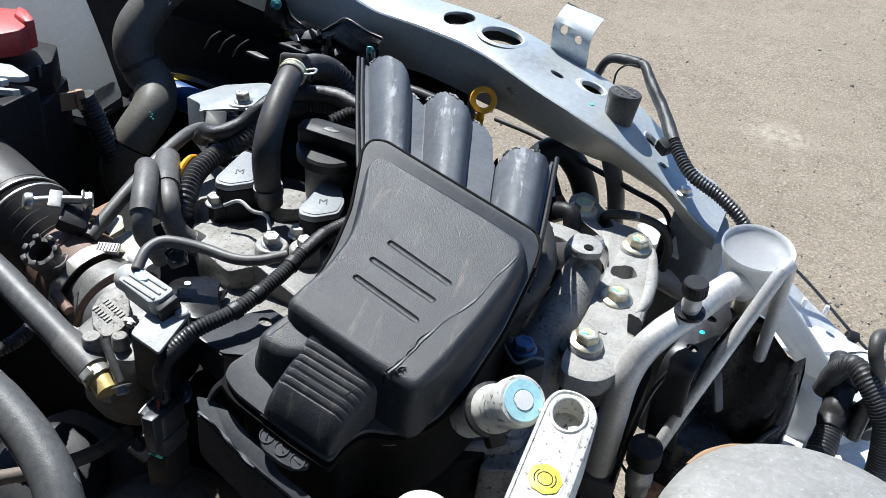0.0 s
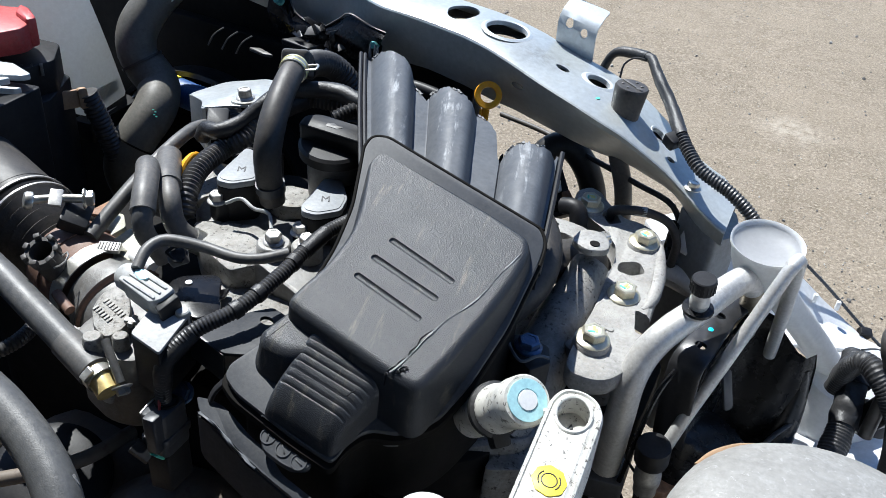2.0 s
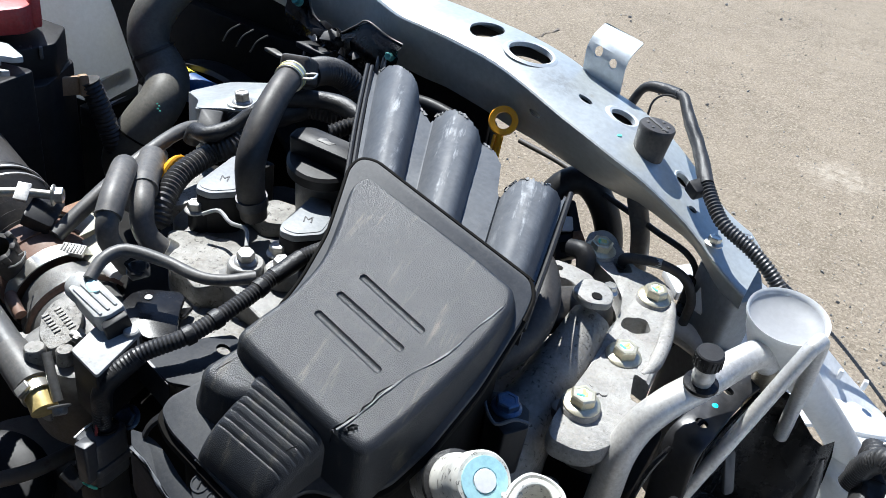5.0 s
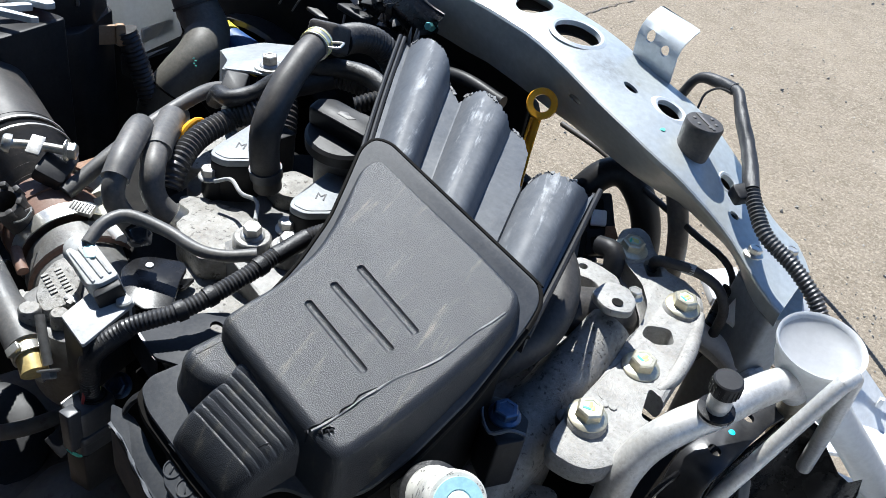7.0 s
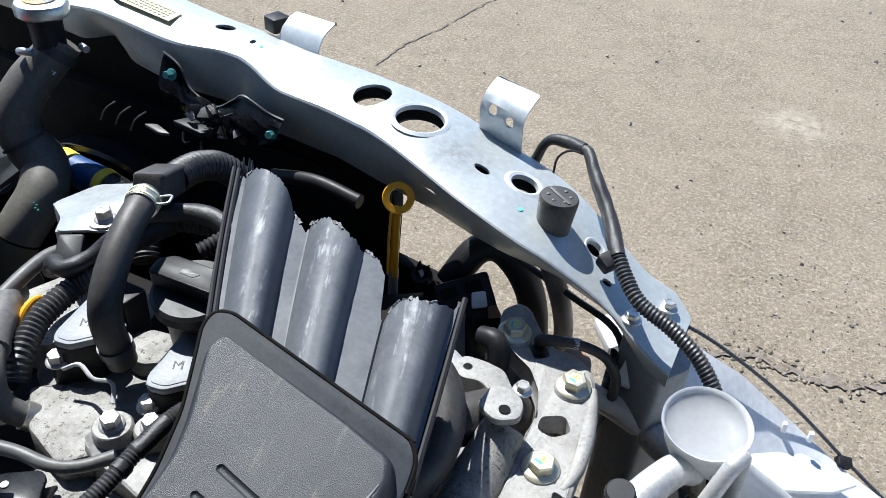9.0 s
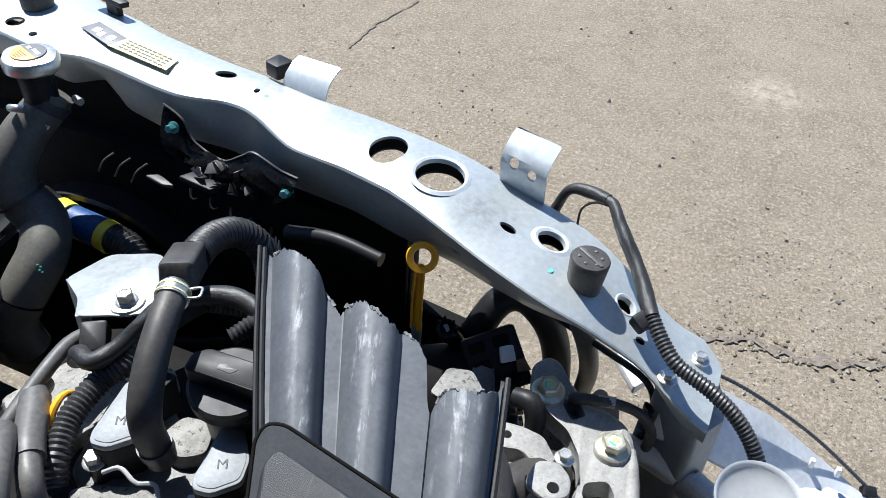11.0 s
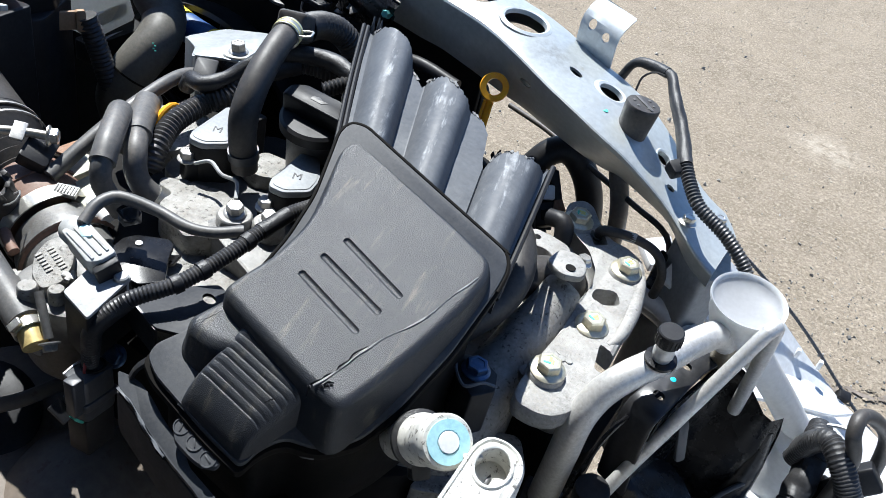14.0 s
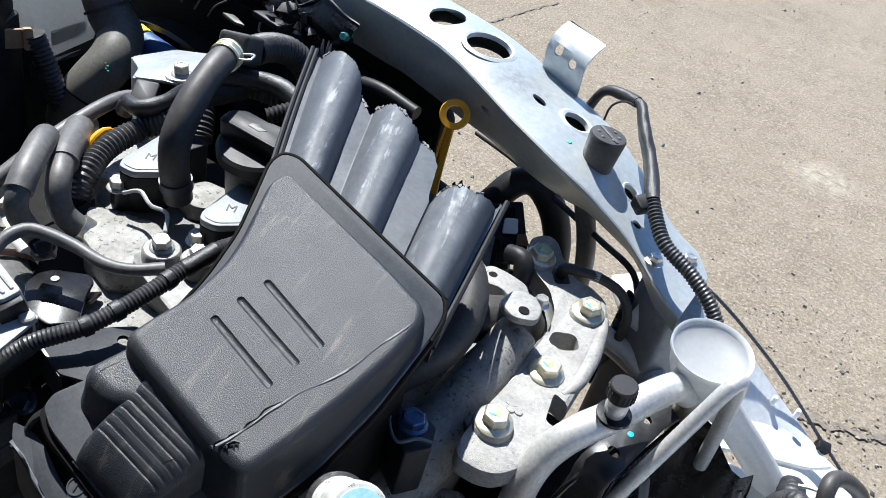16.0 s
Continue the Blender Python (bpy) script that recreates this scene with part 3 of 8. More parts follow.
# ---- the radiator support, a painted steel beam ----
#  x, the crease (y, z) between skirt and top, far edge y, top z, the skirt's lower edge (y, z)
BEAM = [(-0.8, 0.335, 0.775, 0.48, 0.785, 0.35, 0.735), (-0.5, 0.315, 0.775, 0.44, 0.785, 0.338, 0.731), (-0.42, 0.3, 0.775, 0.412, 0.785, 0.328, 0.729), (-0.377, 0.311, 0.775, 0.402, 0.785, 0.337, 0.742),
        (-0.336, 0.306, 0.775, 0.388, 0.785, 0.314, 0.729), (-0.28, 0.296, 0.775, 0.376, 0.785, 0.302, 0.728), (-0.25, 0.293, 0.775, 0.37, 0.785, 0.299, 0.727), (-0.225, 0.297, 0.775, 0.366, 0.785, 0.301, 0.726),
        (-0.205, 0.304, 0.775, 0.364, 0.785, 0.305, 0.724), (-0.18, 0.303, 0.775, 0.36, 0.785, 0.303, 0.722), (-0.155, 0.292, 0.775, 0.354, 0.785, 0.296, 0.72), (-0.13, 0.276, 0.776, 0.347, 0.785, 0.285, 0.72),
        (-0.105, 0.262, 0.777, 0.345, 0.785, 0.28, 0.722), (-0.08, 0.259, 0.777, 0.343, 0.785, 0.282, 0.718), (-0.05, 0.258, 0.775, 0.34, 0.785, 0.277, 0.72), (0, 0.248, 0.774, 0.333, 0.784, 0.264, 0.719),
        (0.03, 0.237, 0.773, 0.331, 0.781, 0.266, 0.711), (0.06, 0.226, 0.769, 0.327, 0.776, 0.262, 0.709), (0.1, 0.214, 0.761, 0.320, 0.766, 0.252, 0.705), (0.137, 0.205, 0.754, 0.315, 0.759, 0.250, 0.698),
        (0.16, 0.203, 0.747, 0.312, 0.752, 0.257, 0.691), (0.183, 0.205, 0.739, 0.305, 0.744, 0.260, 0.689), (0.21, 0.210, 0.724, 0.299, 0.729, 0.250, 0.686), (0.235, 0.213, 0.710, 0.290, 0.715, 0.246, 0.681),
        (0.25, 0.210, 0.701, 0.287, 0.706, 0.235, 0.677), (0.265, 0.205, 0.693, 0.288, 0.698, 0.217, 0.672), (0.285, 0.199, 0.684, 0.294, 0.689, 0.205, 0.666), (0.298, 0.197, 0.678, 0.270, 0.683, 0.201, 0.663)]


def beam_at(x):
    rows = np.array(BEAM)
    return [float(np.interp(x, rows[:, 0], rows[:, k])) for k in range(1, 7)]


def beam_z(x):
    return beam_at(x)[3]


def build_beam():
    rings = []
    xs = [-0.80, -0.65] + [-0.5 + 0.01 * i for i in range(78)] + [0.278, 0.29, 0.298]
    for x in xs:
        w = 0.008
        a, b, c = beam_at(x - w), beam_at(x), beam_at(min(x + w, 0.298))
        yc, zc, yf, z, yl, zl = [(p + 2 * q + r) / 4 for p, q, r in zip(a, b, c)]
        h = z - zc
        d = 0.0045
        ym = lerp(yc + d, yf, 0.42)
        out = [(yl + 0.007, zl - 0.003), (yl + 0.001, zl - 0.001), (lerp(yl, yc, 0.25), lerp(zl, zc, 0.18)), (lerp(yl, yc, 0.55), lerp(zl, zc, 0.5)), (lerp(yl, yc, 0.95), lerp(zl, zc, 0.90)), (yc + 0.0004, zc + 0.05 * h), (yc + 0.35 * d, zc + 0.28 * h), (yc + d, zc + 0.42 * h),
               (lerp(yc + d, ym, 0.5), zc + 0.74 * h), (ym, z), (yf - 0.008, z - 0.001), (yf - 0.002, z - 0.003), (yf, z - 0.008), (yf + 0.001, z - 0.020)]
        inn = [(yf - 0.0012, z - 0.020), (yf - 0.0025, z - 0.009), (yf - 0.009, z - 0.0038), (ym, z - 0.0026), (lerp(yc + d, ym, 0.5), zc + 0.74 * h - 0.0026), (yc + d + 0.001, zc + 0.42 * h - 0.0026), (yc + 0.35 * d + 0.0022, zc + 0.28 * h - 0.0026),
               (yc + 0.0035, zc - 0.0012), (lerp(yl, yc, 0.95) + 0.0026, lerp(zl, zc, 0.86)), (lerp(yl, yc, 0.55) + 0.0026, lerp(zl, zc, 0.5)), (lerp(yl, yc, 0.25) + 0.0026, lerp(zl, zc, 0.2)), (yl + 0.004, zl + 0.002), (yl + 0.008, zl - 0.001)]
        rings.append([Vector((x, y, q)) for y, q in out + inn])
    bm = loft(rings)
    punched = [(-0.024, 0.296, 0.0162, 0.0215, 0), (0.031, 0.285, 0.0215, 0.0235, -8), (0.103, 0.261, 0.0078, 0.0045, -15), (0.139, 0.2705, 0.0125, 0.0115, 0), (0.174, 0.287, 0.007, 0.0038, -40),
               (0.211, 0.256, 0.0085, 0.0085, 0), (0.230, 0.234, 0.0042, 0.0032, 30), (-0.224, 0.340, 0.011, 0.007, 10), (-0.180, 0.327, 0.0034, 0.0034, 0), (-0.452, 0.322, 0.005, 0.004, 0), (-0.489, 0.335, 0.011, 0.009, 0)]

    def hole(x, y, rx, ry, turn, grow=1.0):
        m = Matrix.Translation((x, y, beam_z(x) - 0.02)) @ Matrix.Rotation(radians(turn), 4, "Z")
        return loft([[m @ Vector((px * grow, py * grow, h)) for px, py in ((rx * math.cos(q), ry * math.sin(q)) for q in (2 * math.pi * i / 28 for i in range(28)))] for h in (0.0, 0.04)])

    holes = [hole(*q) for q in punched]
    # an oval in the near skirt
    m = axis_frame((0.068, 0.220, 0.7485), (0, 1, -0.15))
    holes.append(loft([[m @ Vector((0.008 * math.cos(q), 0.0035 * math.sin(q), h)) for q in (2 * math.pi * i / 20 for i in range(20))] for h in (0, 0.03)]))
    bm = cut_bm(bm, holes)
    t = thing("radiator_support_beam", (0, 0.28, 0.70), "dusty silver-painted steel radiator support beam with punched holes", "car part")
    part("beam_panel", bm, M["beam_paint"], t, sharp=22)

    # the second sheet below the top, punched alike; its black stands for shade inside
    rings = []
    for x in [-0.5 + 0.03 * i for i in range(26)] + [0.27]:
        yn, _, yf, z, _, _ = beam_at(x)
        yn += 0.014
        rings.append([Vector((x, y, z + h)) for y, h in ((yn + 0.010, -0.0135), (yn + 0.010, -0.0120), (yf - 0.006, -0.0130), (yf - 0.006, -0.0145))])
    part("inner_sheet", cut_bm(loft(rings), [hole(*q, 0.96) for q in punched]), M["satin_black"], t, "inner sheet of the beam, black for the hollow's shade")

    def lip(x, y, rx, ry, w, turn=0):
        mm = Matrix.Translation((x, y, beam_z(x) + 0.0002)) @ Matrix.Rotation(math.atan((beam_z(x + 0.02) - beam_z(x - 0.02)) / -0.04), 4, "Y") @ Matrix.Rotation(radians(turn), 4, "Z") @ Matrix.Diagonal((1, ry / rx, 1, 1))
        part("pressed_rim", lathe([(rx - 0.0004, -0.005), (rx - 0.0002, -0.0004), (rx + w * 0.4, 0.0004), (rx + w, -0.0012)], mm, 40, False, False), M["body_paint"], t)

    # black backing added so the skirt's oval hole reads as shaded
    part("skirt_backing", slab([(0.045, 0.272), (0.092, 0.266), (0.092, 0.269), (0.045, 0.275)], 0.722, 0.762, 0.001, 0.0005), M["satin_black"], t, "added inner wall of the beam, black for the hollow's shade")
    lip(0.031, 0.285, 0.0215, 0.0235, 0.005, -8)
    lip(0.139, 0.2705, 0.0125, 0.0115, 0.006)
    lip(0.211, 0.256, 0.0085, 0.0085, 0.004)
    # bent tabs: a short face that leans out and a broad head that curls away
    def tab(base, along, prof, holes2, taper=0.0):
        base, along = Vector(base), Vector(along)
        out = Vector((-along.y, along.x, 0)).normalized()
        rows = []
        mids = [out * a + Vector((0, 0, h)) for a, h in prof]
        for k, q in enumerate(mids):
            g = (mids[min(k + 1, len(mids) - 1)] - mids[max(k - 1, 0)]).normalized()
            nrm = g.cross(along.normalized()).normalized()
            w = 1 + taper * k / (len(mids) - 1)
            us = (-0.5, -0.46, -0.2, 0.2, 0.46, 0.5)
            edge = [0.0 if k < len(mids) - 1 or abs(u) < 0.49 else 0.002 for u in us]
            top = [base + along * u * w + q + nrm * 0.0008 - g * e for u, e in zip(us, edge)]
            low = [base + along * u * w + q - nrm * 0.0008 - g * e for u, e in zip(us, edge)]
            rows.append(top + low[::-1])
        cs = [lathe([(0.0042, -0.012), (0.0042, 0.012)], axis_frame(c, out * 0.8 + Vector((0, 0, 0.45))), 20) for c in holes2]
        return cut_bm(loft(rows), cs)

    part("headlamp_tab", tab((0.0965, 0.3150, 0.760), (0.043, -0.005, -0.006), [(0.0, 0.0), (-0.003, 0.018), (-0.0045, 0.029), (-0.002, 0.037), (0.0045, 0.0425), (0.013, 0.0465), (0.023, 0.0495)], [(0.0865, 0.3090, 0.7915), (0.104, 0.3075, 0.7860)]), M["body_paint"], t, "bent silver tab with two holes", sharp=40)
    part("grille_tab", tab((-0.141, 0.347, 0.772), (0.050, -0.004, 0), [(0.0, 0.0), (0.002, 0.012), (0.008, 0.022), (0.018, 0.028), (0.030, 0.031)], []), M["body_paint"], t, "curled silver tab", sharp=30)
    part("clip", slab([(-0.19, 0.358), (-0.172, 0.352), (-0.165, 0.372), (-0.186, 0.378)], 0.785, 0.80), M["black_plastic"], t, "black plastic clip")
    # bolts on the beam's end
    for x, y in ((0.2785, 0.260), (0.258, 0.218)):
        part("flange_bolt", hex_bolt(0.0055, (x, y, beam_z(x) + 0.001)), M["zinc"], t)
    part("paint_dot", lathe([(0.0001, 0.0), (0.003, 0.0), (0.0028, 0.0005), (0.0001, 0.0006)], pose(0.148, 0.2380, beam_z(0.148) - 0.0012), 14), M["green"], t, "green paint dot")
    part("paint_dot", lathe([(0.0001, 0.0), (0.003, 0.0), (0.0028, 0.0005), (0.0001, 0.0006)], pose(-0.166, 0.3235, beam_z(-0.166) - 0.0006), 14), M["green"], t, "green paint dot")
    # warning label
    bmw = bmesh.new()
    zt = beam_z(-0.33) + 0.0016
    add_slab(bmw, [(-0.411, 0.349), (-0.360, 0.330), (-0.353, 0.351), (-0.404, 0.369)], zt, zt + 0.0006, 0.0005, 0.0001)
    lab = part("warning_label", bmw, M["label_grey"], t, "grey and yellow warning label")
    bmw = bmesh.new()
    add_slab(bmw, [(-0.360, 0.3295), (-0.276, 0.315), (-0.279, 0.339), (-0.353, 0.3515)], zt, zt + 0.0005, 0.0005, 0.0001)
    yl = part("yellow_field", bmw, M["pale_yellow"], lab)
    bmw = bmesh.new()
    for r in range(4):
        for k in range(9):
            c = Vector((-0.348 + 0.0072 * k, 0.347 - 0.0050 * r - 0.0016 * k * 0.9, 0))
            add_slab(bmw, [(c.x, c.y), (c.x + 0.0055, c.y - 0.001), (c.x + 0.0055, c.y + 0.0008), (c.x, c.y + 0.0018)], zt + 0.0004, zt + 0.0009, 0.0002, 0.0001)
    part("print_bars", bmw, M["print"], lab)
    bmw = bmesh.new()
    for c, w in (((-0.392, 0.352), 0.010), ((-0.382, 0.346), 0.008), ((-0.367, 0.344), 0.010)):
        add_slab(bmw, [(c[0] - w / 2, c[1] - 0.004), (c[0] + w / 2, c[1] - 0.006), (c[0] + w / 2, c[1] + 0.004), (c[0] - w / 2, c[1] + 0.006)], zt + 0.0005, zt + 0.0011, 0.002, 0.0001)
    part("pictogram", bmw, M["label_white"], lab)


def hex_bolt(r, at, axis=(0, 0, 1), flange=1.45, tall=1.1, turn=0.3):
    """A hex head r wide to its flats' corner, on a round flange."""
    m = axis_frame(at, axis) @ Matrix.Rotation(turn, 4, "Z")
    bm = lathe([(r * flange, 0), (r * flange, r * 0.16), (r * flange * 0.92, r * 0.24), (r * 1.02, r * 0.36)], m, 24, True, True)
    h = r * tall
    rows = [[m @ Vector((r * s * math.cos(math.pi / 3 * i), r * s * math.sin(math.pi / 3 * i), z)) for i in range(6)] for s, z in ((1, r * 0.3), (1, h), (0.88, h + r * 0.12), (0.62, h + r * 0.12), (0.58, h + r * 0.05))]
    add_loft(bm, rows, False, True)
    return bm


build_beam()


# ---- rubber stop on the beam ----
def build_stop():
    x, y = 0.1750, 0.247
    z = beam_z(x)
    m = Matrix.Translation((x, y, z)) @ Matrix.Rotation(radians(3), 4, "Y")
    t = thing("rubber_stop", (x, y, z), "round black rubber bonnet stop standing on the silver beam", "rubber stop")
    part("body", lathe([(0.0142, -0.006), (0.0146, 0.003), (0.0158, 0.019), (0.0160, 0.0235), (0.0150, 0.0252), (0.012, 0.0256)], m, 36), M["rubber"], t)
    part("screw_slot", slab(rect(0.026, 0.003), 0.0252, 0.0265, 0.001, 0.0004, m @ Matrix.Rotation(radians(-32), 4, "Z")), M["grey_rubber"], t)
    for i in range(6):
        a = i * math.pi / 3 + 0.3
        part("dimple", lathe([(0.0016, 0.025), (0.0015, 0.0262), (0.0008, 0.0266)], m @ Matrix.Translation((0.009 * math.cos(a), 0.009 * math.sin(a), 0)), 10), M["grey_rubber"], t)


build_stop()


# ---- what closes the engine bay below and behind ----
def build_bay():
    t = thing("engine_bay", (0, -0.1, 0.2), "engine bay coloured near-black for its deep shade, with painted inner wings", "engine bay", kind="structure")
    # floor and bulkhead take the near-black that stands in for shade
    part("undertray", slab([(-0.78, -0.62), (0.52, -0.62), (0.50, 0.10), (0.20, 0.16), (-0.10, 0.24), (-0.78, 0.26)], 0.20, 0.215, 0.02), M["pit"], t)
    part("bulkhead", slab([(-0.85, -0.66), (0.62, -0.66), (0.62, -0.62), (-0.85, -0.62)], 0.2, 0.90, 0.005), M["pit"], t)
    part("inner_wing", slab([(-0.85, -0.62), (-0.80, -0.62), (-0.80, 0.34), (-0.85, 0.34)], 0.2, 0.80, 0.005), M["body_paint"], t)
    # wing apron beside the washer bottle
    apron = lambda x, y: 0.512 + 0.30 * max(0, x - 0.46) + 0.04 * max(0, -y)
    part("apron", slab([(0.33, -0.62), (0.66, -0.62), (0.66, 0.20), (0.56, 0.27), (0.38, 0.275), (0.35, 0.10)], lambda x, y: apron(x, y) - 0.01, apron, 0.02), M["white_paint"], t)


build_bay()


def build_bonnet_blocker():
    """An unseen raised bonnet above and behind, added to block skylight, with its dark lining."""
    t = thing("bonnet", (0, -0.62, 0.95), "unseen raised bonnet added to block skylight, with a near-black lining", "car panel", kind="structure")
    c, s = math.cos(radians(58)), math.sin(radians(58))
    q = [Vector((x, -0.64 + 0.98 * v * c, 0.95 + 0.98 * v * s)) for x, v in ((-0.78, 0), (0.62, 0), (0.55, 1), (-0.71, 1))]
    n = Vector((0, s, -c))
    part("lining", loft([[p for p in q], [p + n * 0.01 for p in q]]), M["pit"], t)
    part("outer_skin", loft([[p - n * 0.02 for p in q], [p - n * 0.002 for p in q]]), M["body_paint"], t)


build_bonnet_blocker()


def build_shroud():
    t = thing("radiator_fan_shroud", (-0.35, 0.26, 0.25), "black plastic radiator fan shroud in deep shade", "fan shroud")
    m = axis_frame((-0.36, 0.285, 0.46), (0, -1, 0.06))
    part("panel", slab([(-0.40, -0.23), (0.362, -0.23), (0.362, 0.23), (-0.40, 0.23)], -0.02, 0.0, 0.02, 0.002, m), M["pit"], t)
    # added backing: hides the ground and darkens the gap like shade
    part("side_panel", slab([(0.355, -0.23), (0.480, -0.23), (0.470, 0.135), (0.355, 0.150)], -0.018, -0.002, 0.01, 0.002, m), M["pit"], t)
    part("fan_ring", lathe([(0.165, 0.0), (0.165, 0.03), (0.172, 0.03), (0.172, 0.0)], m, 48, False, False), M["black_plastic"], t)
    part("motor", lathe([(0.05, 0.0), (0.05, 0.045), (0.044, 0.05), (0.01, 0.052)], m, 28), M["black_plastic"], t)
    for i in range(5):
        a = 2 * math.pi * i / 5
        part("arm", tube([m @ Vector((0.045 * math.cos(a), 0.045 * math.sin(a), 0.03)), m @ Vector((0.1 * math.cos(a + 0.1), 0.1 * math.sin(a + 0.1), 0.032)), m @ Vector((0.17 * math.cos(a + 0.2), 0.17 * math.sin(a + 0.2), 0.02))], 0.007, 10), M["black_plastic"], t)
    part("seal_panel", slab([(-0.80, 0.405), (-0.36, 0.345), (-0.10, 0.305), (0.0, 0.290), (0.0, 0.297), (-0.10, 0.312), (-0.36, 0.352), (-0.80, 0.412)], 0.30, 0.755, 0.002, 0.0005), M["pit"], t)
    for k in range(3):
        x = -0.338 + 0.021 * k
        part("rib", tube([(x - 0.006, 0.266, 0.676), (x + 0.004, 0.266, 0.692), (x + 0.014, 0.272, 0.701)], 0.0010, 8), M["grey_rubber"], t)
    part("lug", slab([(-0.288, 0.272), (-0.262, 0.266), (-0.250, 0.270), (-0.276, 0.280)], 0.682, 0.686, 0.003), M["grey_rubber"], t)


build_shroud()


# ---- air filter housing ----
def flange_z(x, y):
    return 0.780 - 0.14 * x + 0.54 * y


def dome_z(x, y):
    return 0.776 - 0.10 * x + 0.32 * y


LID_FLANGE = [(0.0355, -0.012), (0.037, -0.003), (0.047, 0.0005), (0.092, -0.004), (0.1795, -0.0125), (0.1865, -0.020), (0.1885, -0.032), (0.1885, -0.080), (0.183, -0.120), (0.175, -0.147), (0.158, -0.1645), (0.138, -0.171), (0.130, -0.184),
              (0.1285, -0.1965), (0.100, -0.1955), (0.050, -0.1900), (0.0385, -0.185), (0.0375, -0.178), (0.050, -0.156), (0.058, -0.125), (0.058, -0.085), (0.053, -0.055), (0.043, -0.030)]
DOME_TOP = [(0.0460, -0.0225), (0.0500, -0.0115), (0.100, -0.0170), (0.146, -0.0220), (0.177, -0.0272), (0.1835, -0.040), (0.1835, -0.065), (0.1795, -0.098), (0.1735, -0.133), (0.1660, -0.1625), (0.147, -0.1615), (0.112, -0.157),
            (0.080, -0.1525), (0.0600, -0.1490), (0.0625, -0.132), (0.0675, -0.112), (0.0675, -0.0835), (0.0620, -0.0640)]


def outward(ring):
    """The outward direction at each point of a flat counter-clockwise or clockwise ring."""
    n = len(ring)
    area = sum(ring[i - 1].x * ring[i].y - ring[i].x * ring[i - 1].y for i in range(n))
    out = []
    for i in range(n):
        t = (ring[(i + 1) % n] - ring[i - 1]).normalized()
        out.append(Vector((t.y, -t.x)) * (1 if area > 0 else -1))
    return out


def moulded(outline, r_corner, z_low, z_top, draft, r_edge, k=5, fillet=0.0):
    """A moulded hollow-looking block: drafted wall, rounded upper edge, flat top."""
    ring = rounded([Vector(p) for p in outline], r_corner, k)
    nor = outward(ring)
    rows = []
    for share, push in ((0.0, 1.0 + fillet), (0.10, 1.0 + fillet * 0.3), (0.25, 0.8), (0.6, 0.35)):
        row = []
        for p, n in zip(ring, nor):
            q = p + n * draft * push
            zt = z_top(p.x, p.y) - min(r_edge, 0.7 * (z_top(p.x, p.y) - z_low(q.x, q.y)))
            row.append(Vector((*q, lerp(z_low(q.x, q.y) - 0.001, zt, share))))
        rows.append(row)
    for a in range(0, 91, 15):
        row = []
        for p, n in zip(ring, nor):
            r = min(r_edge, 0.7 * (z_top(p.x, p.y) - z_low(p.x, p.y)))
            q = p - n * r * (1 - math.cos(radians(a)))
            row.append(Vector((*q, z_top(q.x, q.y) - r + r * math.sin(radians(a)))))
        rows.append(row)
    flat = []
    for p, n in zip(ring, nor):
        q = p - n * (min(r_edge, 0.7 * (z_top(p.x, p.y) - z_low(p.x, p.y))) + 0.0012)
        flat.append(Vector((*q, z_top(q.x, q.y))))
    rows.append(flat)
    return loft(rows)


